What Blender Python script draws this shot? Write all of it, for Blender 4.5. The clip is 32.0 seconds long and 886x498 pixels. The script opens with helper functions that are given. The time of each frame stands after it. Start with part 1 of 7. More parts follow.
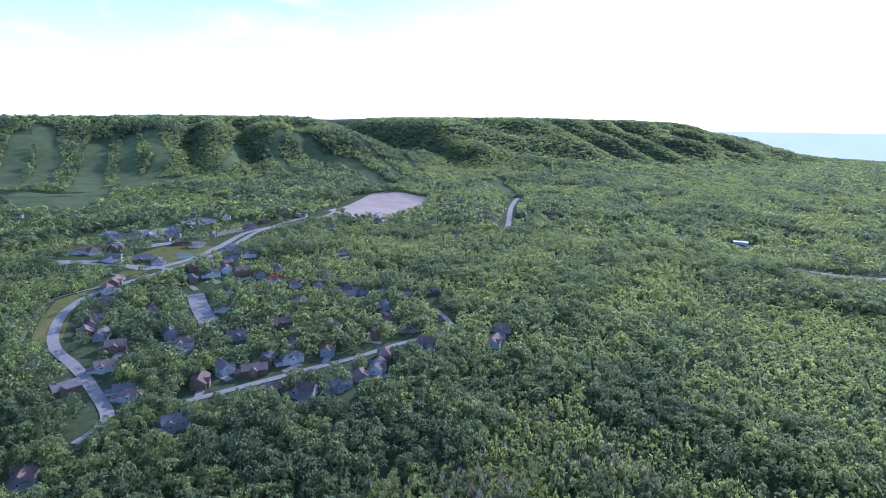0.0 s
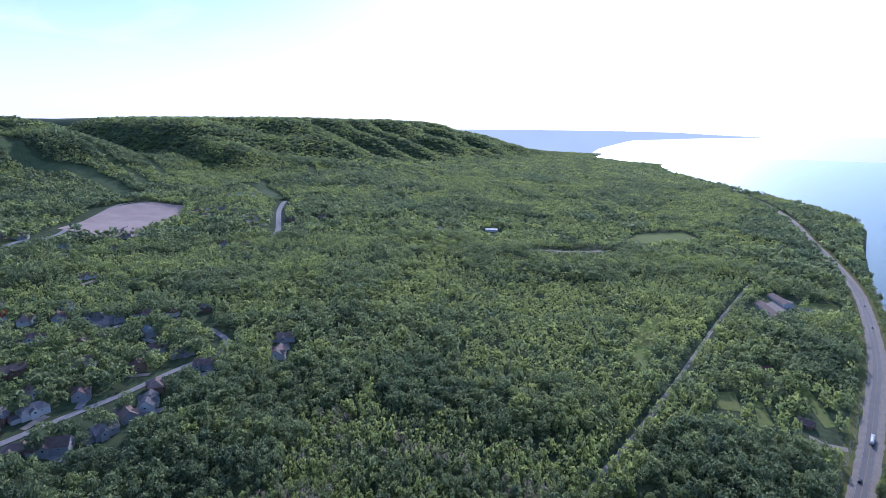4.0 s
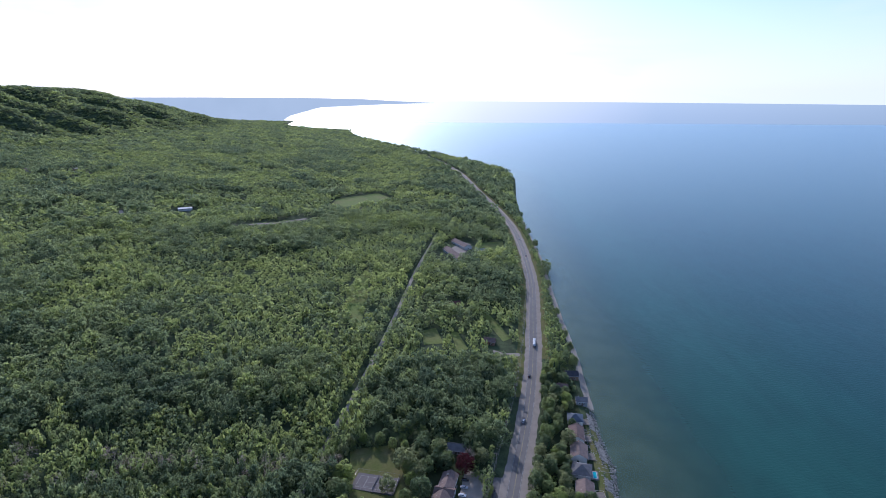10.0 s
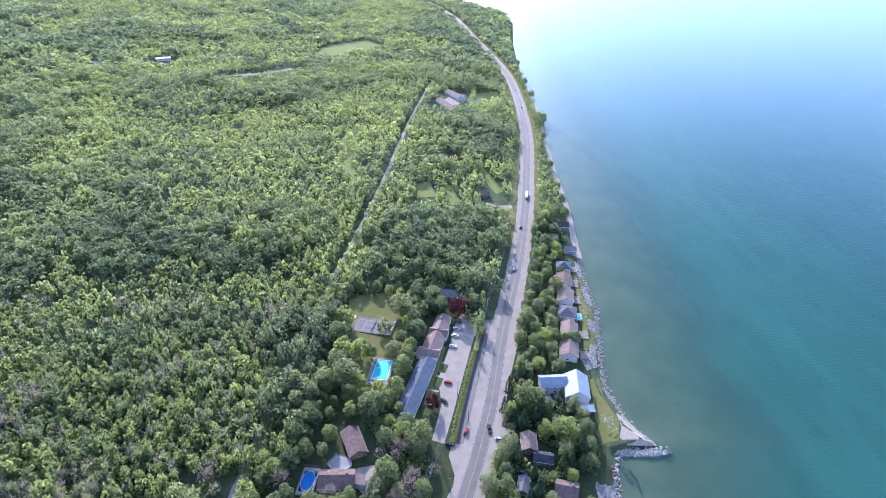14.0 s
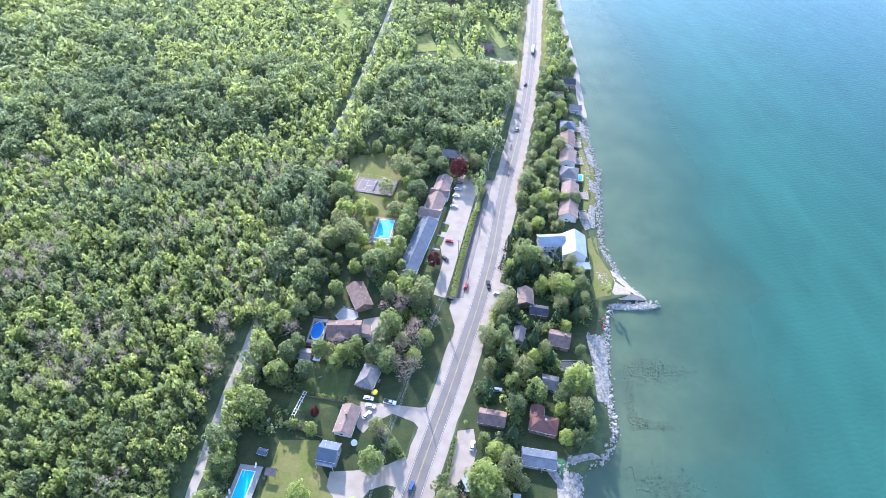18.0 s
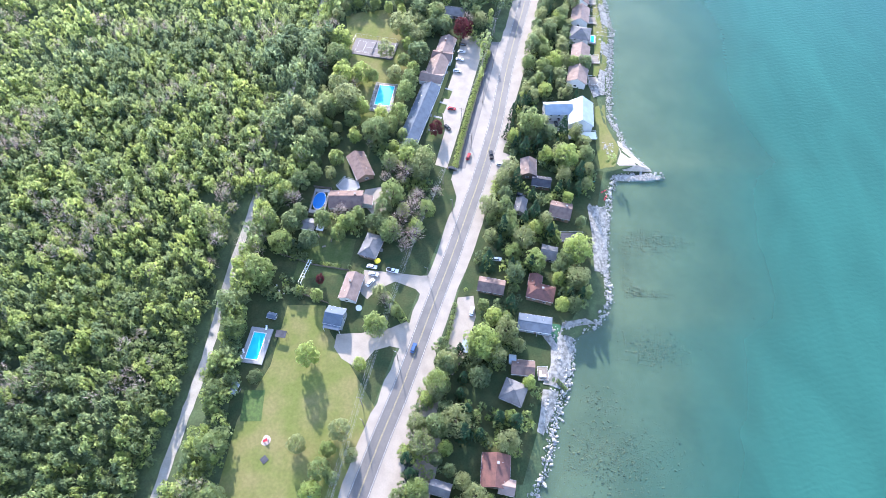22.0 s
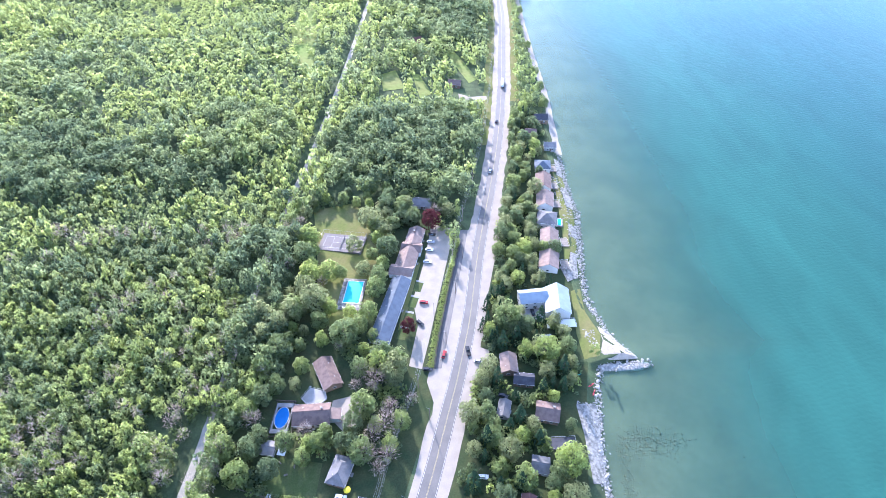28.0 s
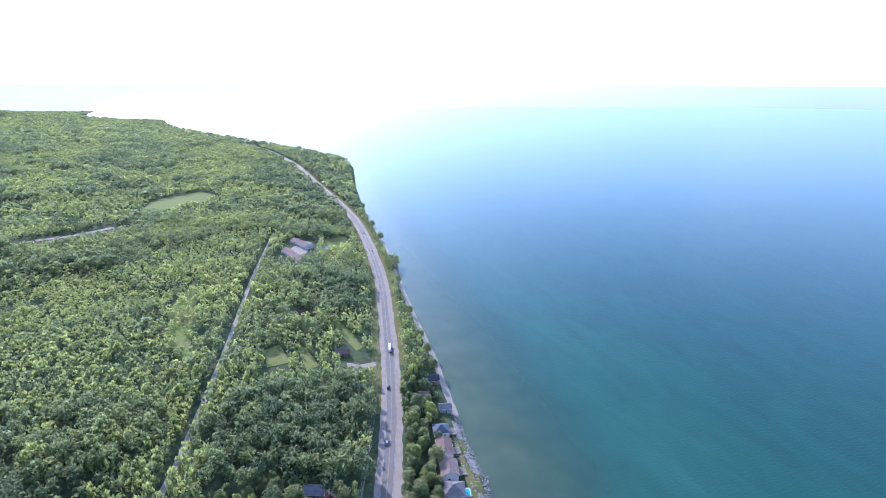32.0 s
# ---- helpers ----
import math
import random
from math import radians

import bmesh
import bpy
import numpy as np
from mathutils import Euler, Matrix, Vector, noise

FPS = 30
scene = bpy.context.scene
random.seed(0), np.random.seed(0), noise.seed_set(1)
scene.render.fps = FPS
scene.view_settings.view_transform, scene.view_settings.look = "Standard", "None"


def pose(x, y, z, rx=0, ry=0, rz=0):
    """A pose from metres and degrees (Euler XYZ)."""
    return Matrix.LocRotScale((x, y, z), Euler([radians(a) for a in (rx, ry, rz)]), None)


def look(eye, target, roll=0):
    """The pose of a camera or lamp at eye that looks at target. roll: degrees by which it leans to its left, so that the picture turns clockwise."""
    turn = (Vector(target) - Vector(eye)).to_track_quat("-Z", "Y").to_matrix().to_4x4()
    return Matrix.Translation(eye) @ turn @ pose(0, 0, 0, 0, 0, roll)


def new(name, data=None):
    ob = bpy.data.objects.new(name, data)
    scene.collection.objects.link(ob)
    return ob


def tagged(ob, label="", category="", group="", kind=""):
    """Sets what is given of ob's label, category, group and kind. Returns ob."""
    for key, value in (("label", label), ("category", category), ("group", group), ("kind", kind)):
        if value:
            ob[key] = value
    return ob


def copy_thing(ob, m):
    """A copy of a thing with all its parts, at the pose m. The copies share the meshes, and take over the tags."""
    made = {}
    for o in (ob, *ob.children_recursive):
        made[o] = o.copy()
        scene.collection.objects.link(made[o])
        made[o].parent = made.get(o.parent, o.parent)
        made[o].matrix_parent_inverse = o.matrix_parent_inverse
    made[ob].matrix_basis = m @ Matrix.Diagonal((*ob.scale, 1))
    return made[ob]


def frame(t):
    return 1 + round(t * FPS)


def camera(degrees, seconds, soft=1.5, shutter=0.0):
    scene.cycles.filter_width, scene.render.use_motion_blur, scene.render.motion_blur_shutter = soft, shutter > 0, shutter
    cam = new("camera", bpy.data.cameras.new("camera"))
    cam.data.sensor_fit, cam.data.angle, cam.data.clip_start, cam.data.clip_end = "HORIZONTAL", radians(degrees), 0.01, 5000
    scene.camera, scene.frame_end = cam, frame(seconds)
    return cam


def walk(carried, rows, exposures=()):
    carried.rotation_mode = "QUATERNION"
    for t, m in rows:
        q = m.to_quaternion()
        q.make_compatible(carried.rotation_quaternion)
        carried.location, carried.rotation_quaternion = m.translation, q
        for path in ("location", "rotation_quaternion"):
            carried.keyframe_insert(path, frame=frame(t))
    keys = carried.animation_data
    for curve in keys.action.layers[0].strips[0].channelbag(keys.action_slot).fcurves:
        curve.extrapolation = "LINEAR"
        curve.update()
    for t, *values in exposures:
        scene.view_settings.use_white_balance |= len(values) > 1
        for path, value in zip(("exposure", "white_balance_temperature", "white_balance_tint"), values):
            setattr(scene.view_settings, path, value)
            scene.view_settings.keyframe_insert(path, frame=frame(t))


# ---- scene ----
EXPOSURES = [(0.0, 0.74, 5200, 24), (3.5, 0.33, 5200, 26), (7.0, -0.1, 5400, 21), (9.0, -0.12, 5480, 21), (11.0, 0.28, 5500, 23), (13.0, 1.16, 5520, 27), (17.0, 2.0, 5680, 21),
             (22.0, 2.3, 5950, 18), (24.5, 2.28, 5950, 18), (28.0, 2.3, 5650, 22), (30.0, 2.05, 5480, 26), (32.0, 1.2, 5400, 27)]

# ---- camera: a drone that hovers, turns, tilts down and climbs back ----
cam = camera(75.84, 32.0, soft=0.88)
walk(cam, [
    (0, look((-1.45, 12.42, 217.50), (-79.72, 70.90, 196.17), 0.90)),
    (0.5, look((-0.87, 11.35, 218.10), (-74.40, 75.72, 196.88), 0.79)),
    (1, look((-0.54, 10.35, 218.78), (-70.53, 78.56, 197.60), 0.80)),
    (1.5, look((-0.53, 9.33, 219.60), (-65.52, 82.35, 198.49), 0.82)),
    (2, look((-0.84, 8.29, 220.51), (-62.33, 84.25, 199.33), 0.74)),
    (2.5, look((-1.30, 7.23, 221.49), (-59.22, 85.95, 200.33), 0.69)),
    (3, look((-1.74, 6.21, 222.39), (-55.78, 87.65, 201.27), 0.72)),
    (3.5, look((-2.01, 5.25, 223.06), (-53.66, 88.24, 201.96), 0.66)),
    (5.5, look((-1.97, 1.43, 224.87), (-33.69, 93.92, 203.95), 0.67)),
    (6, look((-1.96, 0.59, 225.16), (-26.15, 95.36, 204.32), 0.56)),
    (6.5, look((-2.04, -0.06, 225.40), (-21.45, 95.81, 204.64), 0.55)),
    (7, look((-2.16, -0.55, 225.59), (-16.69, 96.20, 204.87), 0.50)),
    (7.5, look((-2.31, -0.81, 225.83), (-12.31, 96.52, 205.17), 0.49)),
    (8, look((-2.36, -1.03, 226.01), (-8.63, 96.62, 205.38), 0.42)),
    (8.5, look((-2.37, -1.32, 225.94), (-6.49, 96.45, 205.38), 0.42)),
    (9, look((-2.26, -1.59, 225.76), (-4.48, 96.17, 204.86), 0.34)),
    (9.5, look((-2.17, -1.79, 225.53), (-3.03, 95.64, 203.00), 0.29)),
    (10, look((-2.14, -1.92, 225.34), (-2.18, 94.64, 199.34), 0.36)),
    (10.5, look((-2.38, -2.11, 225.13), (-1.89, 93.48, 195.77), 0.45)),
    (11, look((-2.73, -2.50, 224.92), (-1.89, 92.11, 192.55), 0.53)),
    (11.5, look((-2.68, -2.83, 224.88), (-1.69, 90.77, 189.70), 0.44)),
    (12, look((-2.47, -2.99, 224.75), (-1.39, 89.46, 186.65), 0.37)),
    (12.5, look((-2.14, -2.95, 224.55), (-1.04, 88.27, 183.58), 0.32)),
    (13, look((-1.78, -2.70, 224.24), (-0.71, 87.19, 180.43), 0.25)),
    (13.5, look((-1.33, -2.54, 224.00), (-0.33, 85.85, 177.25), 0.17)),
    (14, look((-0.97, -2.38, 223.88), (-0.01, 84.56, 174.49), 0.14)),
    (14.5, look((-0.85, -2.20, 223.88), (0.09, 83.29, 172.01), 0.10)),
    (16.5, look((-0.97, -2.67, 223.77), (-0.22, 75.83, 161.83), 0.15)),
    (17, look((-1.01, -2.72, 223.79), (-0.30, 73.70, 159.30), 0.19)),
    (17.5, look((-1.05, -2.72, 223.75), (-0.35, 71.85, 157.12), 0.21)),
    (18, look((-1.07, -2.73, 223.68), (-0.37, 69.78, 154.83), 0.23)),
    (18.5, look((-1.04, -2.85, 223.62), (-0.40, 67.56, 152.61), 0.28)),
    (19, look((-1.08, -3.14, 223.50), (-0.44, 65.15, 150.46), 0.28)),
    (19.5, look((-1.21, -3.41, 223.31), (-0.55, 62.73, 148.32), 0.33)),
    (20, look((-1.23, -3.59, 223.22), (-0.58, 60.29, 146.29), 0.36)),
    (20.5, look((-1.10, -3.59, 223.36), (-0.59, 57.91, 144.51), 0.30)),
    (21, look((-0.83, -3.00, 223.58), (-0.47, 56.02, 142.86), 0.25)),
    (21.5, look((-0.41, -1.67, 223.80), (-0.27, 54.97, 141.38), 0.22)),
    (22, look((0.00, 0.00, 224.00), (0.00, 54.52, 140.17), 0.08)),
    (22.5, look((0.43, 2.08, 224.18), (0.32, 55.29, 139.50), 0.04)),
    (23, look((0.86, 4.33, 224.30), (0.68, 57.55, 139.64), -0.01)),
    (23.5, look((1.26, 6.74, 224.36), (0.98, 60.02, 139.73), -0.05)),
    (24, look((1.64, 9.32, 224.35), (1.28, 62.64, 139.75), -0.05)),
    (24.5, look((1.92, 12.04, 224.33), (1.49, 67.13, 140.87), -0.08)),
    (26.5, look((2.72, 21.66, 224.72), (4.26, 86.50, 148.60), -0.32)),
    (27, look((2.79, 24.19, 225.03), (5.79, 91.29, 150.95), -0.45)),
    (27.5, look((2.77, 26.71, 225.37), (6.56, 97.22, 154.56), -0.45)),
    (28, look((2.87, 29.13, 225.60), (7.31, 103.47, 158.86), -0.60)),
    (28.5, look((3.24, 31.14, 225.85), (8.11, 109.12, 163.43), -0.58)),
    (29, look((3.67, 32.86, 226.23), (8.91, 114.18, 168.26), -0.63)),
    (29.5, look((4.00, 34.47, 226.66), (9.56, 118.61, 172.91), -0.65)),
    (30, look((4.13, 35.88, 227.12), (11.31, 122.93, 178.43), -0.55)),
    (30.5, look((3.91, 37.07, 227.42), (17.54, 125.91, 183.59), -0.45)),
    (31, look((3.36, 38.20, 227.52), (23.88, 128.03, 188.67), -0.46)),
    (31.5, look((2.65, 39.40, 227.52), (26.70, 130.41, 193.77), -0.34)),
    (32, look((1.94, 40.56, 227.38), (28.67, 132.64, 198.97), -0.04)),
], exposures=EXPOSURES)

# ---- sky and sun: a clear late afternoon, the sun ahead and to the left of the shore ----
SUN_AZ, SUN_EL = radians(-14.0), radians(26.0)
world = bpy.data.worlds.new("sky")
scene.world = world
world.use_nodes = True
wn = world.node_tree.nodes
sky = wn.new("ShaderNodeTexSky")
sky.sky_type, sky.sun_disc = "NISHITA", False
sky.sun_elevation, sky.sun_rotation = SUN_EL, SUN_AZ
sky.air_density, sky.dust_density, sky.ozone_density, sky.altitude = 1.0, 0.7, 3.0, 200
wl = world.node_tree.links
wn["Background"].inputs["Strength"].default_value = 0.15
# the sky above the horizon; below it, past the end of the lake, the open water goes on, its reflections painted in:
# pale towards the horizon and white under the sun
way, parts_of, lifted, again = wn.new("ShaderNodeTexCoord"), wn.new("ShaderNodeSeparateXYZ"), wn.new("ShaderNodeMath"), wn.new("ShaderNodeCombineXYZ")
lifted.operation = "MAXIMUM"
lifted.inputs[1].default_value = 0.012
wl.new(way.outputs["Generated"], parts_of.inputs["Vector"]), wl.new(parts_of.outputs["Z"], lifted.inputs[0])
wl.new(parts_of.outputs["X"], again.inputs["X"]), wl.new(parts_of.outputs["Y"], again.inputs["Y"]), wl.new(lifted.outputs["Value"], again.inputs["Z"])
wl.new(again.outputs["Vector"], sky.inputs["Vector"])
# pale haze that whitens the lowest part of the sky
haze, hazy, veil = wn.new("ShaderNodeMapRange"), wn.new("ShaderNodeMix"), wn.new("ShaderNodeRGB")
haze.inputs["From Min"].default_value, haze.inputs["From Max"].default_value = 0.0, 0.2
haze.inputs["To Min"].default_value, haze.inputs["To Max"].default_value = 0.8, 0.0
hazy.data_type = "RGBA"
veil.outputs["Color"].default_value = (5.9, 6.5, 7.0, 1)
wl.new(lifted.outputs["Value"], haze.inputs["Value"]), wl.new(haze.outputs["Result"], hazy.inputs[0])
wl.new(sky.outputs["Color"], hazy.inputs[6]), wl.new(veil.outputs["Color"], hazy.inputs[7])
# thin streaks of high cloud
streak, drawn, thin, cloudy = wn.new("ShaderNodeTexNoise"), wn.new("ShaderNodeMapping"), wn.new("ShaderNodeMapRange"), wn.new("ShaderNodeMix")
drawn.inputs["Rotation"].default_value, drawn.inputs["Scale"].default_value = (0, 0, 0.5), (2.2, 4.5, 15.0)
streak.inputs["Scale"].default_value, streak.inputs["Detail"].default_value, streak.inputs["Distortion"].default_value = 1.3, 6, 0.7
thin.inputs["From Min"].default_value, thin.inputs["From Max"].default_value, thin.inputs["To Max"].default_value = 0.5, 0.72, 0.55
cloudy.data_type = "RGBA"
wl.new(way.outputs["Generated"], drawn.inputs["Vector"]), wl.new(drawn.outputs["Vector"], streak.inputs["Vector"]), wl.new(streak.outputs["Fac"], thin.inputs["Value"])
wl.new(thin.outputs["Result"], cloudy.inputs[0]), wl.new(hazy.outputs[2], cloudy.inputs[6]), wl.new(veil.outputs["Color"], cloudy.inputs[7])
wl.new(cloudy.outputs[2], wn["Background"].inputs["Color"])
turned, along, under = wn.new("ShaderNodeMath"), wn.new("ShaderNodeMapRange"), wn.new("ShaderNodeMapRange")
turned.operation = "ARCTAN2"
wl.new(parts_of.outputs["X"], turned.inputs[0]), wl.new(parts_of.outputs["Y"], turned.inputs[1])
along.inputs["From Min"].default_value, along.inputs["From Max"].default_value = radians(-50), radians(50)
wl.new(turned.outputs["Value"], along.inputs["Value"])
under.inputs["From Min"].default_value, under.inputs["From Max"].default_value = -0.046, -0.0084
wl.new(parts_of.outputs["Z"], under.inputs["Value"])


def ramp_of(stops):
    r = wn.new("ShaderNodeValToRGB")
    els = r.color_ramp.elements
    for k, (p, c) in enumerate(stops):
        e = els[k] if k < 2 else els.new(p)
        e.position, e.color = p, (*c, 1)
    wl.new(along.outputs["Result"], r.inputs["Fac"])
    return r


# painted sun glint and sky reflection of the far water, by azimuth
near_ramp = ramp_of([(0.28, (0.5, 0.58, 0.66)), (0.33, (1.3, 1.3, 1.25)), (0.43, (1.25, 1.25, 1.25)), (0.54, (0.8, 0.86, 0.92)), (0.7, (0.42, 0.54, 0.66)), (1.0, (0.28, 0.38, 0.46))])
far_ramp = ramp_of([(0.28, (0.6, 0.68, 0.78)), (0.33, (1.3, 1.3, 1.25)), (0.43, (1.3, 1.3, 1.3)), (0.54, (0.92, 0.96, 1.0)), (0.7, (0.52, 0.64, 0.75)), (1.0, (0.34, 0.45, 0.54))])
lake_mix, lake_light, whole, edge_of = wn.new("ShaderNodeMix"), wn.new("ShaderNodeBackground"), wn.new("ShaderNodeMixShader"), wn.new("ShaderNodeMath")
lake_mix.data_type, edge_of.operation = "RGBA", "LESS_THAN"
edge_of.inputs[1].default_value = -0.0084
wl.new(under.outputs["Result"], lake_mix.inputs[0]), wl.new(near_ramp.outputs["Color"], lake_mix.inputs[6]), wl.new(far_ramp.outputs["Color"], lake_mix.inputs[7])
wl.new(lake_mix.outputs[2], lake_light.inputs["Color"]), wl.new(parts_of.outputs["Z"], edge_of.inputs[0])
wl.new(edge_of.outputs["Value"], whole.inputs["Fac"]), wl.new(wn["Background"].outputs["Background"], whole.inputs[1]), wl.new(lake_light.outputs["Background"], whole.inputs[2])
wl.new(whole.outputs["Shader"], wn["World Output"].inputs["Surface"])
sun_data = bpy.data.lights.new("sun", "SUN")
sun_data.energy, sun_data.angle, sun_data.color = 2.8, radians(0.55), (1.0, 0.93, 0.82)
sun = new("sun", sun_data)
sun.matrix_world = look((0, 0, 600), (-600 * math.sin(SUN_AZ) * math.cos(SUN_EL), -600 * math.cos(SUN_AZ) * math.cos(SUN_EL), 600 - 600 * math.sin(SUN_EL)))

# ---- materials ----
MATS = {}


def material(name, colour, rough=0.8, metal=0.0, vary=0.25, scale=1.0, bump=0.0, second=None, by_object=0.0, spec=0.4):
    """A surface with variation at two scales: broad stains towards a second colour, and fine grain with relief. scale: metres of the stains."""
    if name in MATS:
        return MATS[name]
    m = bpy.data.materials.new(name)
    m.use_nodes = True
    n, l = m.node_tree.nodes, m.node_tree.links
    b = n["Principled BSDF"]
    b.inputs["Roughness"].default_value, b.inputs["Metallic"].default_value = rough, metal
    b.inputs["Specular IOR Level"].default_value = spec
    geo = n.new("ShaderNodeNewGeometry")
    big, fine = n.new("ShaderNodeTexNoise"), n.new("ShaderNodeTexNoise")
    big.inputs["Scale"].default_value, fine.inputs["Scale"].default_value = 1.0 / scale, 9.0 / scale
    big.inputs["Detail"].default_value, fine.inputs["Detail"].default_value = 4, 3
    for t in (big, fine):
        l.new(geo.outputs["Position"], t.inputs["Vector"])
    ramp = n.new("ShaderNodeValToRGB")
    second = second or tuple(c * (1 - vary) for c in colour)
    ramp.color_ramp.elements[0].color, ramp.color_ramp.elements[1].color = (*second, 1), (*colour, 1)
    ramp.color_ramp.elements[0].position, ramp.color_ramp.elements[1].position = 0.35, 0.62
    l.new(big.outputs["Fac"], ramp.inputs["Fac"])
    grain = n.new("ShaderNodeMapRange")
    grain.inputs["To Min"].default_value, grain.inputs["To Max"].default_value = 1 - vary, 1 + vary
    l.new(fine.outputs["Fac"], grain.inputs["Value"])
    value = grain.outputs["Result"]
    if by_object:
        info = n.new("ShaderNodeObjectInfo")
        each = n.new("ShaderNodeMapRange")
        each.inputs["To Min"].default_value, each.inputs["To Max"].default_value = 1 - by_object, 1 + by_object
        l.new(info.outputs["Random"], each.inputs["Value"])
        mul = n.new("ShaderNodeMath")
        mul.operation = "MULTIPLY"
        l.new(value, mul.inputs[0]), l.new(each.outputs["Result"], mul.inputs[1])
        value = mul.outputs["Value"]
    hsv = n.new("ShaderNodeHueSaturation")
    l.new(ramp.outputs["Color"], hsv.inputs["Color"]), l.new(value, hsv.inputs["Value"])
    l.new(hsv.outputs["Color"], b.inputs["Base Color"])
    if bump:
        bp = n.new("ShaderNodeBump")
        bp.inputs["Strength"].default_value, bp.inputs["Distance"].default_value = 0.7, bump
        l.new(fine.outputs["Fac"], bp.inputs["Height"]), l.new(bp.outputs["Normal"], b.inputs["Normal"])
    MATS[name] = m
    return m


def foliage(name, stops, through_light=0.6):
    """Leaves: the green runs along stops with each tree's own tone, each clump a little lighter or darker; light shines through."""
    if name in MATS:
        return MATS[name]
    m = bpy.data.materials.new(name)
    m.use_nodes = True
    n, l = m.node_tree.nodes, m.node_tree.links
    b = n["Principled BSDF"]
    b.inputs["Roughness"].default_value, b.inputs["Specular IOR Level"].default_value = 0.7, 0.08
    tone, geo = n.new("ShaderNodeAttribute"), n.new("ShaderNodeNewGeometry")
    tone.attribute_name = "tone"
    ramp = n.new("ShaderNodeValToRGB")
    els = ramp.color_ramp.elements
    while len(els) < len(stops):
        els.new(0.5)
    for k, c in enumerate(stops):
        els[k].position, els[k].color = k / (len(stops) - 1), (*c, 1)
    info, shift = n.new("ShaderNodeObjectInfo"), n.new("ShaderNodeMath")
    shift.operation = "MULTIPLY_ADD"
    l.new(info.outputs["Random"], shift.inputs[0]), l.new(tone.outputs["Fac"], shift.inputs[2])
    shift.inputs[1].default_value = 0.22
    l.new(shift.outputs["Value"], ramp.inputs["Fac"])
    each = n.new("ShaderNodeMapRange")
    each.inputs["To Min"].default_value, each.inputs["To Max"].default_value = 0.8, 1.2
    l.new(geo.outputs["Random Per Island"], each.inputs["Value"])
    hsv = n.new("ShaderNodeHueSaturation")
    l.new(ramp.outputs["Color"], hsv.inputs["Color"]), l.new(each.outputs["Result"], hsv.inputs["Value"])
    l.new(hsv.outputs["Color"], b.inputs["Base Color"])
    # leaves lie along the round of the crown: their own facing is mixed with the crown's
    crown, to_world = n.new("ShaderNodeAttribute"), n.new("ShaderNodeVectorTransform")
    crown.attribute_name = "round"
    to_world.vector_type, to_world.convert_from, to_world.convert_to = "NORMAL", "OBJECT", "WORLD"
    l.new(crown.outputs["Vector"], to_world.inputs["Vector"])
    bend, unit = n.new("ShaderNodeMix"), n.new("ShaderNodeVectorMath")
    bend.data_type, unit.operation = "VECTOR", "NORMALIZE"
    bend.inputs[0].default_value = 0.7
    l.new(geo.outputs["Normal"], bend.inputs[4]), l.new(to_world.outputs["Vector"], bend.inputs[5])
    l.new(bend.outputs[1], unit.inputs[0])
    tr, mix = n.new("ShaderNodeBsdfTranslucent"), n.new("ShaderNodeMixShader")
    warm = n.new("ShaderNodeHueSaturation")
    warm.inputs["Hue"].default_value, warm.inputs["Saturation"].default_value, warm.inputs["Value"].default_value = 0.486, 1.0, 2.3
    l.new(hsv.outputs["Color"], warm.inputs["Color"]), l.new(warm.outputs["Color"], tr.inputs["Color"])
    mix.inputs["Fac"].default_value = through_light
    l.new(unit.outputs["Vector"], b.inputs["Normal"])
    l.new(b.outputs["BSDF"], mix.inputs[1]), l.new(tr.outputs["BSDF"], mix.inputs[2])
    l.new(mix.outputs["Shader"], n["Material Output"].inputs["Surface"])
    MATS[name] = m
    return m


GREENS = [(0.068, 0.102, 0.066), (0.102, 0.142, 0.078), (0.14, 0.182, 0.09), (0.18, 0.231, 0.086), (0.226, 0.28, 0.1)]
LEAVES = foliage("leaves", GREENS)
DARK_NEEDLES = foliage("needles", [(0.02, 0.045, 0.022), (0.035, 0.07, 0.035)], 0.15)
RED_LEAVES = foliage("red_leaves", [(0.07, 0.018, 0.022), (0.11, 0.03, 0.03)], 0.25)
BARE_TWIGS = foliage("bare_twigs", [(0.34, 0.28, 0.245), (0.46, 0.39, 0.34)], 0.2)
OLIVE_LEAVES = foliage("olive_leaves", [(0.14, 0.172, 0.085), (0.205, 0.232, 0.12)])
BARK = material("bark", (0.12, 0.09, 0.065), 0.9, scale=0.6, bump=0.02)
EARTH = material("woodland_floor", (0.085, 0.115, 0.055), 0.95, second=(0.055, 0.072, 0.038), scale=7, vary=0.4, bump=0.1, spec=0.08)
LAWN = material("lawn", (0.128, 0.146, 0.042), 0.95, second=(0.18, 0.163, 0.068), scale=10, vary=0.28, bump=0.03, spec=0.08)
# lawn colour darkened part way, with half shade painted in
MID_GRASS = material("half_shade_painted_grass", (0.06, 0.085, 0.028), 0.95, second=(0.085, 0.1, 0.04), scale=5, vary=0.4, bump=0.05, spec=0.08)
PEBBLES = material("pale_pebbles", (0.36, 0.31, 0.25), 0.9, second=(0.29, 0.245, 0.2), scale=1.2, vary=0.25, bump=0.05)
MEADOW = material("meadow", (0.17, 0.225, 0.06), 0.95, second=(0.2, 0.215, 0.075), scale=25, vary=0.3, bump=0.1, spec=0.08)
ASPHALT = material("asphalt", (0.125, 0.112, 0.103), 0.65, second=(0.098, 0.09, 0.084), scale=6, vary=0.2, spec=0.5)
GRAVEL = material("gravel", (0.33, 0.285, 0.235), 0.9, second=(0.28, 0.24, 0.2), scale=5, vary=0.13, bump=0.02, spec=0.2)
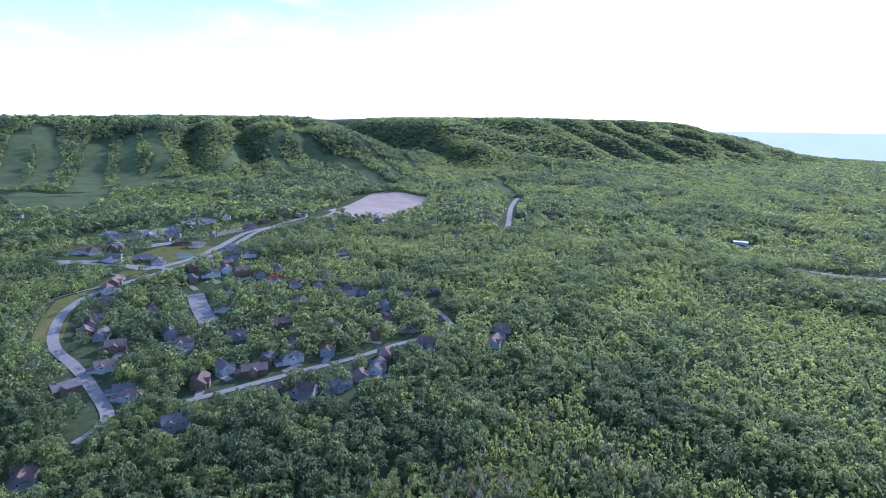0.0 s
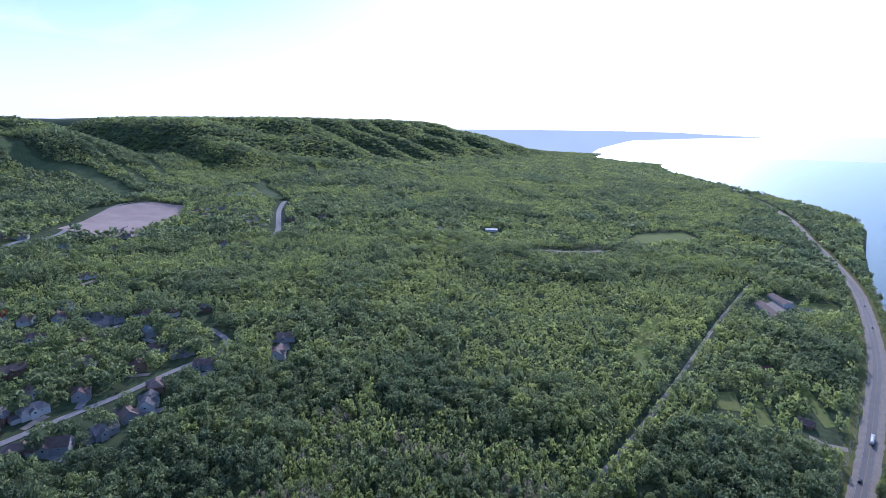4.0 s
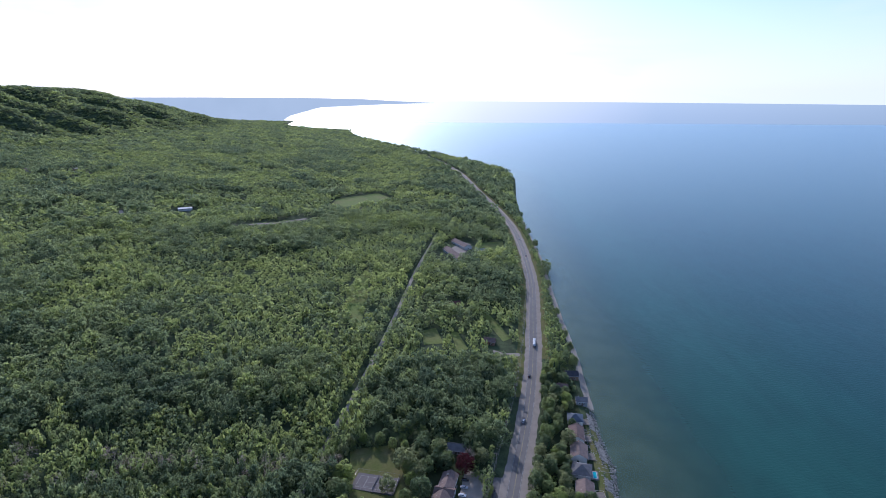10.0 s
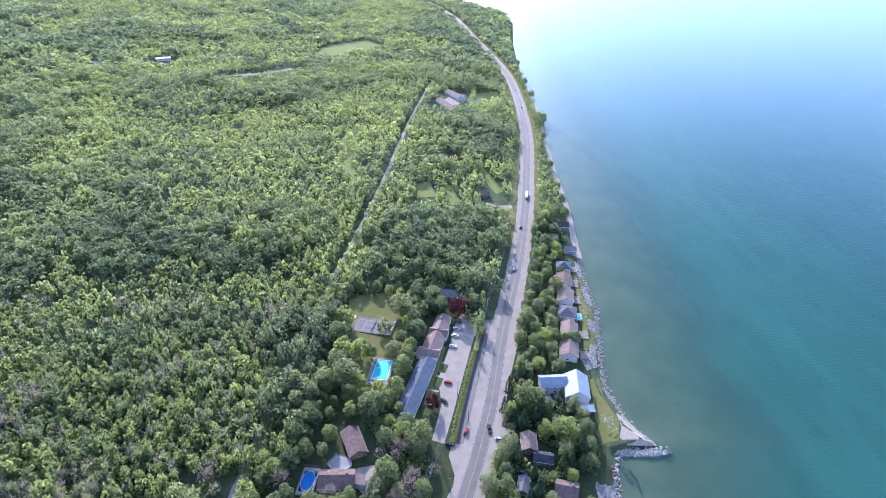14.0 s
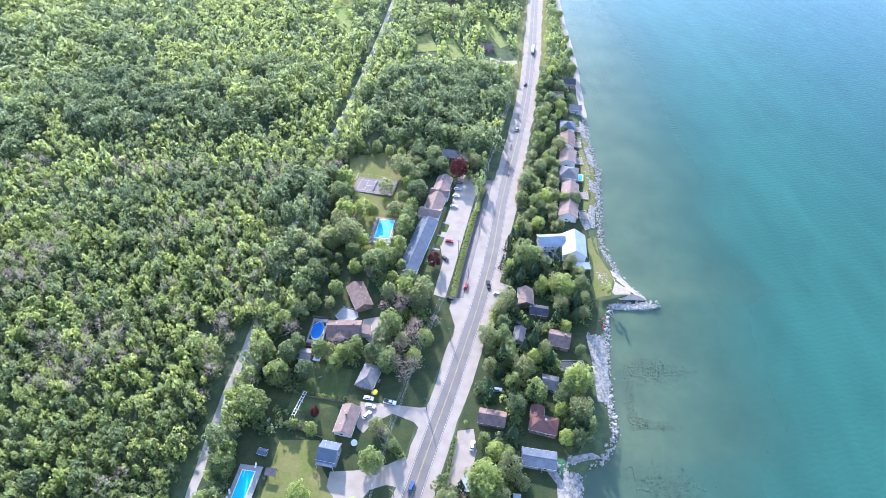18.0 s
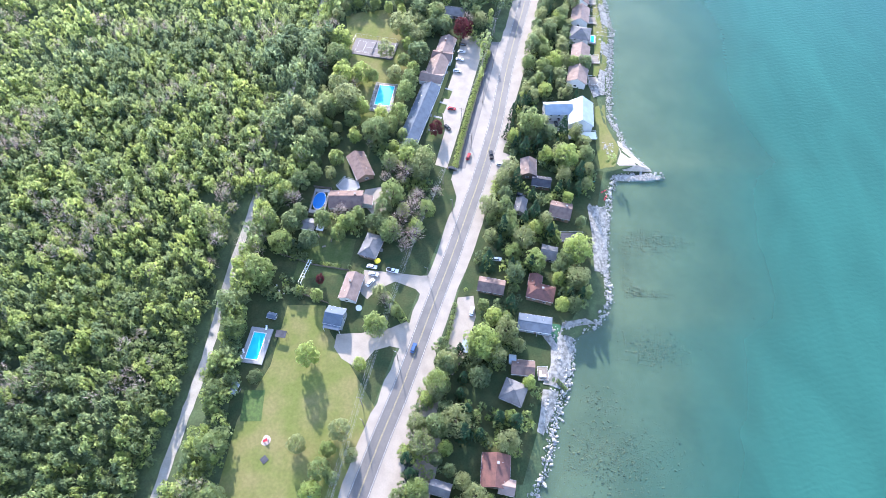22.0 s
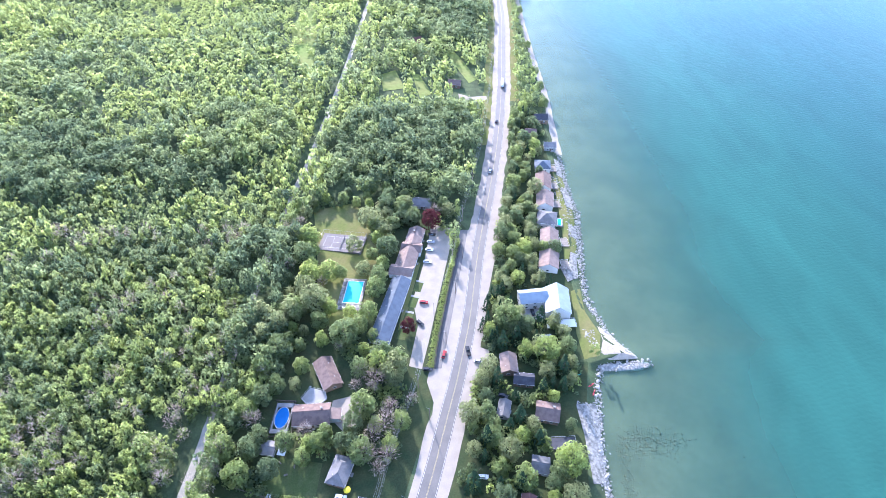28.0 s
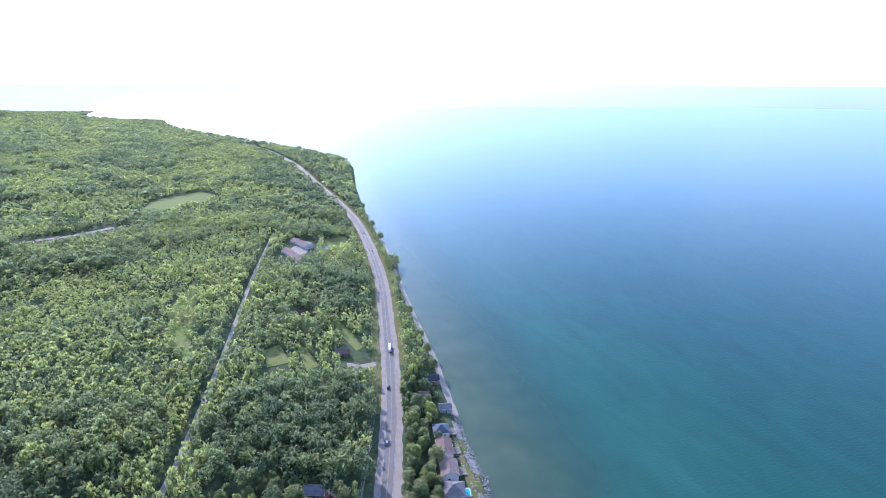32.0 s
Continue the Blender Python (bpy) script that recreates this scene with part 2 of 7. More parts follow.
CONCRETE = material("concrete", (0.3, 0.29, 0.28), 0.9, second=(0.24, 0.23, 0.22), scale=3, vary=0.12)
LINE_PAINT = material("road_paint", (0.55, 0.54, 0.5), 0.7, scale=2, vary=0.1)
YELLOW_PAINT = material("yellow_road_paint", (0.42, 0.34, 0.16), 0.7, scale=2, vary=0.2)
ROCK = material("limestone", (0.4, 0.375, 0.335), 0.9, second=(0.23, 0.215, 0.195), scale=1.2, vary=0.25, bump=0.06, by_object=0.2)
CLAY = material("red_clay", (0.44, 0.34, 0.29), 0.95, second=(0.37, 0.28, 0.24), scale=30, vary=0.15)

SAND = material("pale_stone_terrace", (0.31, 0.29, 0.26), 0.9, second=(0.13, 0.125, 0.11), scale=1.6, vary=0.4, bump=0.08, spec=0.15)
SHINGLE_GREY = material("grey_shingles", (0.2, 0.19, 0.19), 0.85, second=(0.15, 0.145, 0.145), scale=2.2, vary=0.2, bump=0.02, by_object=0.15, spec=0.12)
SHINGLE_BROWN = material("brown_shingles", (0.2, 0.14, 0.12), 0.85, second=(0.14, 0.1, 0.09), scale=2.0, vary=0.22, bump=0.02, by_object=0.15, spec=0.12)
SHINGLE_PINK = material("faded_pink_brown_shingles", (0.27, 0.2, 0.17), 0.85, second=(0.21, 0.155, 0.135), scale=2.2, vary=0.18, bump=0.02, by_object=0.1, spec=0.12)
SHINGLE_RED = material("red_brown_shingles", (0.17, 0.085, 0.072), 0.85, second=(0.12, 0.065, 0.058), scale=2.0, vary=0.2, bump=0.02, by_object=0.1, spec=0.12)
SHINGLE_BLUE = material("blue_grey_shingles", (0.11, 0.135, 0.17), 0.75, second=(0.085, 0.105, 0.135), scale=2.5, vary=0.15, bump=0.02, by_object=0.1, spec=0.2)
SHINGLE_BLACK = material("dark_shingles", (0.07, 0.07, 0.08), 0.8, second=(0.05, 0.05, 0.06), scale=2.0, vary=0.2, bump=0.02, by_object=0.1, spec=0.12)
METAL_PALE = material("pale_metal_roof", (0.28, 0.33, 0.37), 0.5, second=(0.23, 0.27, 0.31), scale=4, vary=0.06, spec=0.5)
RED_ROOF = material("bright_red_roof", (0.5, 0.05, 0.05), 0.6, scale=3, vary=0.1)
WALL_WHITE = material("white_siding", (0.6, 0.6, 0.58), 0.7, scale=2, vary=0.06)
WALL_GREY = material("grey_siding", (0.34, 0.35, 0.36), 0.8, scale=2, vary=0.1, by_object=0.15)
WALL_BROWN = material("brown_timber_siding", (0.22, 0.15, 0.1), 0.8, scale=1, vary=0.2, by_object=0.2)
WALL_BRICK = material("brick_wall", (0.3, 0.17, 0.12), 0.9, second=(0.24, 0.14, 0.1), scale=1, vary=0.2)
TRIM = material("white_trim", (0.75, 0.74, 0.72), 0.6, scale=1, vary=0.04)
DOOR_PAINT = material("dark_door_paint", (0.1, 0.07, 0.06), 0.5, scale=1, vary=0.1)
DECK_WOOD = material("weathered_deck_boards", (0.25, 0.21, 0.175), 0.85, second=(0.19, 0.16, 0.13), scale=1.2, vary=0.2, bump=0.01)
POLE_WOOD = material("weathered_pole_wood", (0.2, 0.16, 0.13), 0.9, scale=0.8, vary=0.2)
WIRE = material("grey_cable", (0.3, 0.3, 0.3), 0.6, scale=1, vary=0.05)
STEEL = material("galvanised_steel", (0.5, 0.5, 0.5), 0.4, metal=1.0, scale=0.5, vary=0.1)
RUBBER = material("tyre_rubber", (0.02, 0.02, 0.02), 0.8, scale=0.3, vary=0.2)
PAINTS = [material(f"car_paint_{k}", c, 0.25, scale=2, vary=0.03, spec=0.6) for k, c in (("white", (0.75, 0.75, 0.75)), ("black", (0.02, 0.02, 0.022)), ("silver", (0.45, 0.46, 0.48)), ("red", (0.3, 0.02, 0.02)), ("blue", (0.05, 0.1, 0.22)))]
POOL_SHELL = material("pool_liner_blue", (0.03, 0.5, 0.55), 0.3, scale=3, vary=0.06, spec=0.1)
DEEP_LINER = material("pool_liner_deep_blue", (0.015, 0.14, 0.42), 0.3, scale=2, vary=0.08, spec=0.1)
RED_PAINT = material("red_playground_plastic", (0.55, 0.04, 0.06), 0.5, scale=1, vary=0.08)
BLUE_PAINT = material("blue_plastic", (0.03, 0.25, 0.55), 0.4, scale=1, vary=0.08)
# grass with the shade of the yard trees put into its colour
DARK_GRASS = material("shade_painted_grass", (0.036, 0.055, 0.024), 0.95, second=(0.06, 0.068, 0.03), scale=6, vary=0.4, bump=0.04, spec=0.1)
GARDEN = material("leafy_garden_rows", (0.075, 0.12, 0.03), 0.95, second=(0.055, 0.085, 0.025), scale=1.5, vary=0.3, bump=0.08)
COURT = material("faded_court_surface", (0.19, 0.165, 0.16), 0.9, second=(0.15, 0.135, 0.13), scale=6, vary=0.1)
ALGAE = material("green_pond", (0.04, 0.11, 0.05), 0.2, scale=2, vary=0.1)


def glass_material(name, tint, rough):
    m = bpy.data.materials.new(name)
    m.use_nodes = True
    b = m.node_tree.nodes["Principled BSDF"]
    b.inputs["Base Color"].default_value = (*tint, 1)
    b.inputs["Roughness"].default_value, b.inputs["IOR"].default_value, b.inputs["Specular IOR Level"].default_value = rough, 1.45, 0.7
    return m


PANE = glass_material("window_glass", (0.03, 0.04, 0.05), 0.05)
RUN_GRASS = material("ski_run_grass", (0.085, 0.122, 0.052), 0.95, second=(0.125, 0.15, 0.07), scale=30, vary=0.25, bump=0.2, spec=0.08)
TRAIL_DUST = material("trail_dust", (0.36, 0.33, 0.285), 0.95, second=(0.27, 0.25, 0.21), scale=5, vary=0.2)
LAKE_BED = material("lake_bed", (0.2, 0.165, 0.11), 0.95, second=(0.145, 0.125, 0.085), scale=26, vary=0.16)

# ---- the lie of the land ----
SHORE = [(-900, -60), (-400, -10), (-120, 10), (0, 26), (37, 34), (47, 40), (64, 45), (78, 51), (90, 55), (101, 56), (106, 68), (118, 75), (137, 76.5),
         (149, 78), (169, 82), (182, 86), (190.5, 89), (193, 107.5), (196, 106.5), (201, 102), (207, 99), (215, 96.5), (232, 93), (248, 95), (276, 100), (307, 106), (337, 106), (376, 109), (470, 118),
         (556, 122), (665, 129), (776, 138), (930, 142), (1054, 147), (1283, 164), (1600, 200), (1750, 195), (1918, 120), (2181, 15), (2364, -96), (2644, -236),
         (3119, -464), (3500, -560), (3700, -600), (3900, -1000), (4213, -1180), (5300, -1350)]
SHORE_Y, SHORE_X = np.array([p[0] for p in SHORE], float), np.array([p[1] for p in SHORE], float)
CREST = [(-900, 202), (0, 211), (400, 221), (900, 228), (1250, 214), (1450, 234), (2000, 243), (3000, 246), (3450, 238), (3750, 212), (4050, 150), (4400, 70), (5300, 40)]
CREST_Y, CREST_Z = np.array([p[0] for p in CREST], float), np.array([p[1] for p in CREST], float)
FOOT = [(-900, -1900), (0, -1620), (300, -1600), (800, -1400), (1200, -1370), (1800, -1330), (2700, -1280), (3700, -1340), (5300, -1700)]
FOOT_Y, FOOT_X = np.array([p[0] for p in FOOT], float), np.array([p[1] for p in FOOT], float)


def shore(y):
    return np.interp(y, SHORE_Y, SHORE_X)


EVEN_Y, EVEN_X = np.array([-900, 0, 100, 200, 300, 500, 900, 1300, 1700, 2300, 3100, 3700, 5300.0]), np.array([-60, 28, 60, 92, 105, 120, 142, 165, 165, -60, -455, -640, -1350.0])


def rolling(x, y, size, seed):
    """Soft rolling noise from a few crossed waves, between -1 and 1."""
    rng = np.random.RandomState(seed)
    out = 0
    for k in range(6):
        a, ph, f = rng.uniform(0, 2 * np.pi), rng.uniform(0, 2 * np.pi), rng.uniform(0.6, 1.7)
        out = out + np.sin((x * np.cos(a) + y * np.sin(a)) * f * 2 * np.pi / size + ph)
    return out / 3.2


def ground_z(x, y):
    x, y = np.asarray(x, float), np.asarray(y, float)
    u = shore(y) - x
    plain = np.where(u < 0, np.maximum(u * 0.05, -7.0), np.minimum(u / 7.0, 1.0) * (3.4 + np.clip(np.interp(y, EVEN_Y, EVEN_X) - x - 7, 0, 1e9) * 0.0365))
    plain = plain + np.clip((u - 150) / 500, 0, 1) * (rolling(x, y, 420, 5) * 4.0 + rolling(x, y, 170, 6) * 2.2)
    # the escarpment, cut by gullies that run down to the plain
    gully = np.abs(np.sin(y / 128.0 + 1.9 * np.sin(y / 330.0 + 0.0011 * x) + 0.9 * np.sin(y / 143.0 + 0.002 * x) + 0.0009 * x)) ** 1.2
    into = np.interp(y, FOOT_Y, FOOT_X) - x + 90 * (gully - 0.55) + 60 * rolling(x, y, 500, 8)
    s = np.clip(into / 820.0, 0, 1)
    rise = s * s * (3 - 2 * s)
    top = np.interp(y, CREST_Y, CREST_Z) + 4 * rolling(x, y, 700, 3)
    valley = np.exp(-(((y - 1140 + 0.14 * (x + 1567)) / 125.0) ** 2)) * np.clip((into - 60) / 500, 0, 1) * np.clip(1 - (into - 1300) / 600, 0, 1)
    out = plain + rise * np.maximum(top - plain, 0) * (1 - 0.72 * valley)
    knob = 26 * (1 - gully) * rise * (1 - rise) * 4 * -0.62
    return out + knob


def link_mesh(name, verts, faces, mats=(), smooth=False):
    me = bpy.data.meshes.new(name)
    me.from_pydata([tuple(v) for v in verts], [], [tuple(f) for f in faces])
    for m in mats:
        me.materials.append(m)
    if smooth:
        me.polygons.foreach_set("use_smooth", [True] * len(me.polygons))
    return new(name, me)


def fast_mesh(name, verts, tris, mat, tone=None, facing=None):
    """A mesh of triangles from arrays, with a tone per corner point."""
    me = bpy.data.meshes.new(name)
    verts, tris = np.asarray(verts, np.float32), np.asarray(tris, np.int32)
    me.vertices.add(len(verts)), me.loops.add(3 * len(tris)), me.polygons.add(len(tris))
    me.vertices.foreach_set("co", verts.ravel())
    me.loops.foreach_set("vertex_index", tris.ravel())
    me.polygons.foreach_set("loop_start", np.arange(0, 3 * len(tris), 3, dtype=np.int32))
    me.materials.append(mat)
    if tone is not None:
        me.attributes.new("tone", "FLOAT", "POINT").data.foreach_set("value", np.asarray(tone, np.float32))
    if facing is not None:
        me.attributes.new("round", "FLOAT_VECTOR", "POINT").data.foreach_set("vector", np.asarray(facing, np.float32).ravel())
    me.update(calc_edges=True)
    return new(name, me)


def steps(*spans):
    out = []
    for a, b, d in spans:
        out += list(np.arange(a, b, d))
    return np.array(out + [spans[-1][1]])


def grid_faces(rows, cols):
    return [(r * cols + c, r * cols + c + 1, (r + 1) * cols + c + 1, (r + 1) * cols + c) for r in range(rows - 1) for c in range(cols - 1)]


gy = steps((-900, -40, 30), (-40, 420, 5), (420, 1300, 14), (1300, 4100, 25), (4100, 5200, 60))
gu = steps((-420, -60, 40), (-60, 0, 6), (0, 10, 1.75), (10, 160, 6), (160, 1400, 25), (1400, 2900, 22), (2900, 4300, 60))
UU, YY = np.meshgrid(gu, gy)
XX = shore(YY) - UU
ground = link_mesh("ground", np.stack([XX, YY, ground_z(XX, YY)], -1).reshape(-1, 3), grid_faces(len(gy), len(gu)), [EARTH, LAKE_BED], smooth=True)
ground.data.polygons.foreach_set("material_index", np.tile((gu[:-1] < -0.5).astype(np.int32), len(gy) - 1))
tagged(ground, "dark leaf-littered woodland floor rising from the lake to a long escarpment", "ground", kind="structure")

# ---- the lake ----
def lake_material():
    m = bpy.data.materials.new("lake_water")
    m.use_nodes = True
    n, l = m.node_tree.nodes, m.node_tree.links
    b = n["Principled BSDF"]
    b.inputs["Roughness"].default_value, b.inputs["Specular IOR Level"].default_value = 0.6, 0.0
    off, geo = n.new("ShaderNodeAttribute"), n.new("ShaderNodeNewGeometry")
    off.attribute_name = "offshore"
    patch = n.new("ShaderNodeTexNoise")
    patch.inputs["Scale"].default_value, patch.inputs["Detail"].default_value = 0.012, 5
    l.new(geo.outputs["Position"], patch.inputs["Vector"])
    add = n.new("ShaderNodeMath")
    add.operation = "MULTIPLY_ADD"
    l.new(patch.outputs["Fac"], add.inputs[0])
    add.inputs[1].default_value = 0.22
    l.new(off.outputs["Fac"], add.inputs[2])
    ramp = n.new("ShaderNodeValToRGB")
    els = ramp.color_ramp.elements
    for k, (p, c) in enumerate([(0.08, (0.075, 0.12, 0.09)), (0.16, (0.036, 0.12, 0.094)), (0.45, (0.025, 0.102, 0.08)), (0.75, (0.02, 0.09, 0.071)), (1.0, (0.016, 0.078, 0.068))]):
        e = els[k] if k < 2 else els.new(p)
        e.position, e.color = p, (*c, 1)
    # weed beds and sand drawn out along the shore
    bed, stretch, shade, tint = n.new("ShaderNodeTexNoise"), n.new("ShaderNodeMapping"), n.new("ShaderNodeMapRange"), n.new("ShaderNodeHueSaturation")
    stretch.inputs["Rotation"].default_value, stretch.inputs["Scale"].default_value = (0, 0, radians(14)), (0.05, 0.018, 1)
    bed.inputs["Scale"].default_value, bed.inputs["Detail"].default_value, bed.inputs["Distortion"].default_value = 1.0, 5, 0.6
    shade.inputs["From Min"].default_value, shade.inputs["From Max"].default_value = 0.3, 0.7
    shade.inputs["To Min"].default_value, shade.inputs["To Max"].default_value = 0.86, 1.1
    l.new(geo.outputs["Position"], stretch.inputs["Vector"]), l.new(stretch.outputs["Vector"], bed.inputs["Vector"]), l.new(bed.outputs["Fac"], shade.inputs["Value"])
    l.new(add.outputs["Value"], ramp.inputs["Fac"]), l.new(ramp.outputs["Color"], tint.inputs["Color"]), l.new(shade.outputs["Result"], tint.inputs["Value"]), l.new(tint.outputs["Color"], b.inputs["Base Color"])
    waves, ripples = n.new("ShaderNodeTexWave"), n.new("ShaderNodeTexNoise")
    waves.inputs["Scale"].default_value, waves.inputs["Distortion"].default_value, waves.inputs["Detail"].default_value = 0.11, 9.0, 4
    waves.inputs["Detail Scale"].default_value = 1.2
    turn = n.new("ShaderNodeMapping")
    turn.inputs["Rotation"].default_value = (0, 0, radians(78))
    l.new(geo.outputs["Position"], turn.inputs["Vector"]), l.new(turn.outputs["Vector"], waves.inputs["Vector"])
    ripples.inputs["Scale"].default_value, ripples.inputs["Detail"].default_value = 0.45, 4
    l.new(geo.outputs["Position"], ripples.inputs["Vector"])
    mixh = n.new("ShaderNodeMath")
    mixh.operation = "MULTIPLY_ADD"
    l.new(waves.outputs["Fac"], mixh.inputs[0]), l.new(ripples.outputs["Fac"], mixh.inputs[2])
    mixh.inputs[1].default_value = 0.25
    bp = n.new("ShaderNodeBump")
    bp.inputs["Strength"].default_value, bp.inputs["Distance"].default_value = 0.28, 0.3
    l.new(mixh.outputs["Value"], bp.inputs["Height"]), l.new(bp.outputs["Normal"], b.inputs["Normal"])
    clear, mix, depth = n.new("ShaderNodeBsdfTransparent"), n.new("ShaderNodeMixShader"), n.new("ShaderNodeMapRange")
    clear.inputs["Color"].default_value = (0.68, 0.88, 0.81, 1)
    depth.interpolation_type = "SMOOTHSTEP"
    depth.inputs["From Max"].default_value, depth.inputs["To Min"].default_value = 0.44, 0.12
    l.new(off.outputs["Fac"], depth.inputs["Value"]), l.new(depth.outputs["Result"], mix.inputs["Fac"])
    l.new(clear.outputs["BSDF"], mix.inputs[1]), l.new(b.outputs["BSDF"], mix.inputs[2])
    # the sky's gloss lies over shallows and depths alike
    gloss, edge, over, steep, fac = n.new("ShaderNodeBsdfGlossy"), n.new("ShaderNodeLayerWeight"), n.new("ShaderNodeMixShader"), n.new("ShaderNodeMath"), n.new("ShaderNodeMath")
    steep.operation, fac.operation = "POWER", "MULTIPLY_ADD"
    steep.inputs[1].default_value, fac.inputs[1].default_value, fac.inputs[2].default_value = 5.0, 0.8, 0.02
    gloss.inputs["Color"].default_value = (0.85, 0.96, 1.0, 1)
    gloss.inputs["Roughness"].default_value, edge.inputs["Blend"].default_value = 0.28, 0.5
    l.new(bp.outputs["Normal"], gloss.inputs["Normal"]), l.new(bp.outputs["Normal"], edge.inputs["Normal"])
    l.new(edge.outputs["Facing"], steep.inputs[0]), l.new(steep.outputs["Value"], fac.inputs[0]), l.new(fac.outputs["Value"], over.inputs["Fac"]), l.new(mix.outputs["Shader"], over.inputs[1]), l.new(gloss.outputs["BSDF"], over.inputs[2])
    l.new(over.outputs["Shader"], n["Material Output"].inputs["Surface"])
    return m


wy = steps((-900, -40, 60), (-40, 420, 10), (420, 1300, 40), (1300, 5200, 80))
wu = np.array([-12, 0, 3, 6, 10, 15, 22, 30, 40, 55, 75, 100, 140, 200, 300, 500, 900, 1600, 3000, 5200], float)
WU, WY = np.meshgrid(wu, wy)
water = link_mesh("water", np.stack([shore(WY) + WU, WY, 0 * WU], -1).reshape(-1, 3), grid_faces(len(wy), len(wu)), [lake_material()], smooth=True)
water.data.attributes.new("offshore", "FLOAT", "POINT").data.foreach_set("value", np.clip(WU / 260.0, 0, 1).astype(np.float32).ravel())
tagged(water, "calm turquoise lake turning blue far from shore", "lake", kind="structure")


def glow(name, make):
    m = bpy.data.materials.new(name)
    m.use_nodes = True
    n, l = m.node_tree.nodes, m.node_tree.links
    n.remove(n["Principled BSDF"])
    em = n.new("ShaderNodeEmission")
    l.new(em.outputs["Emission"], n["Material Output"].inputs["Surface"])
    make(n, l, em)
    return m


# distance haze over the far hills, painted as a pale blue glow
def hazed_far_land(n, l, em):
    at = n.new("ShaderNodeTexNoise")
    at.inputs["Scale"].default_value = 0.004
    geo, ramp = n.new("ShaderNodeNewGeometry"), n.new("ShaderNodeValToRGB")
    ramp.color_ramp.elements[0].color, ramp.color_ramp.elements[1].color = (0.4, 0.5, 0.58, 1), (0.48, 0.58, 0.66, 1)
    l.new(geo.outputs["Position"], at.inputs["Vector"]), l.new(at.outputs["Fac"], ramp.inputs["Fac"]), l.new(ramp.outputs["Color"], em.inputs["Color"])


def arc(name, radius, az0, az1, low, high, mat, count=120):
    """An upright strip far off along an arc of azimuths; low and high give the heights along it."""
    vs, az = [], np.linspace(az0, az1, count)
    for a in az:
        x, y = radius * math.sin(radians(a)), radius * math.cos(radians(a))
        vs += [(x, y, low(a)), (x, y, high(a))]
    ob = link_mesh(name, vs, [(2 * k, 2 * k + 2, 2 * k + 3, 2 * k + 1) for k in range(count - 1)], [mat])
    ob.visible_shadow = False
    return ob


def far_low(a):
    return float(np.interp(a, [-40, -22, -16, -15, -12, -6, -2.5, -1], [-10, -10, -10, 60, 130, 155, 165, 168]))


def far_high(a):
    return float(np.interp(a, [-40, -30, -22, -14, -8, -5, -1], [195, 200, 203, 203, 196, 182, 169]))


tagged(arc("far_hills", 4840, -40, -1, far_low, far_high, glow("hazed_far_land", hazed_far_land), 80), "far hills beyond the bay, pale blue haze painted on", "hills", kind="structure")

# ---- the plan: lines, clearings and open spots ----
ROAD = [(-62, -60), (-42, 0), (-25, 52), (-16, 77), (-6, 108), (4, 138), (12, 164), (19, 187), (28, 222), (36, 263), (44, 298), (53, 335), (64, 384), (77, 454), (90, 540), (106, 655), (115, 780), (119, 900), (117, 1000), (107, 1118), (82, 1337), (45, 1664), (-23, 2007), (-120, 2300)]
TRAIL = [(-108, -20), (-99, 54), (-97, 71), (-95, 88), (-93, 128), (-90, 160), (-83, 250), (-74, 333), (-69, 365), (-58, 462), (-50, 545), (-37, 690), (-24, 800), (-12, 900)]
BARN_FIELD = [(-224, 1070), (-222, 1160), (-148, 1250), (-98, 1185), (-182, 1050)]
LOT = [(-960, 505), (-1040, 500), (-1175, 668), (-1190, 757), (-1097, 785), (-995, 700), (-925, 613)]
LOT_LOW = [(-952, 458), (-972, 500), (-930, 590), (-900, 560), (-915, 500)]
MEADOW_STRIP = [(-112, 609), (-98, 700), (-85, 593), (-80, 486), (-101, 541)]
LAWN_1 = [(-22, 502), (-9, 511), (-1, 476), (-19, 471)]
LAWN_2 = [(5, 506), (12, 502), (21, 466), (11, 458)]
LAWN_4 = [(38, 578), (52, 533), (62, 493), (54, 485), (42, 530)]
LAWN_3 = [(56, 850), (91, 864), (89, 800), (54, 780)]
GOLF = [(-580, 2), (-654, 14), (-704, 30), (-735, 88), (-765, 130), (-785, 101), (-708, 54), (-654, 38), (-585, 27)]
VILLAGE_GREEN = [(-848, 118), (-885, 176), (-850, 240), (-790, 195), (-766, 153), (-772, 126)]
BASE_FIELD = [(-1475, -30), (-1450, 72), (-1440, 178), (-1210, 90), (-1300, 5)]
SUNNY_SPOTS = [[(-22, 502), (-9, 511), (4, 446), (-20, 444)], [(5, 506), (12, 502), (25, 438), (9, 434)], [(38, 578), (52, 533), (66, 470), (52, 458), (40, 520)]]
CLEARINGS = SUNNY_SPOTS + [
    [(-74, 15), (-80, 60), (-81, 118), (-78, 160), (-68, 182), (-62, 200), (-68, 240), (-64, 318), (-20, 330), (24, 312), (18, 190), (-62, -20)],
    [(-38, 0), (30, -20), (45, 60), (60, 110), (80, 180), (98, 250), (106, 330), (112, 440), (84, 440), (60, 340), (20, 190), (-20, 70)],
    BARN_FIELD, LOT, LOT_LOW, LAWN_1, LAWN_2, LAWN_3, LAWN_4, GOLF, VILLAGE_GREEN, BASE_FIELD,
]
VILLAGE_CORE = [(-845, 30), (-1040, 80), (-1085, 270), (-1010, 345), (-985, 440), (-935, 400), (-880, 300), (-760, 225), (-745, 150)]
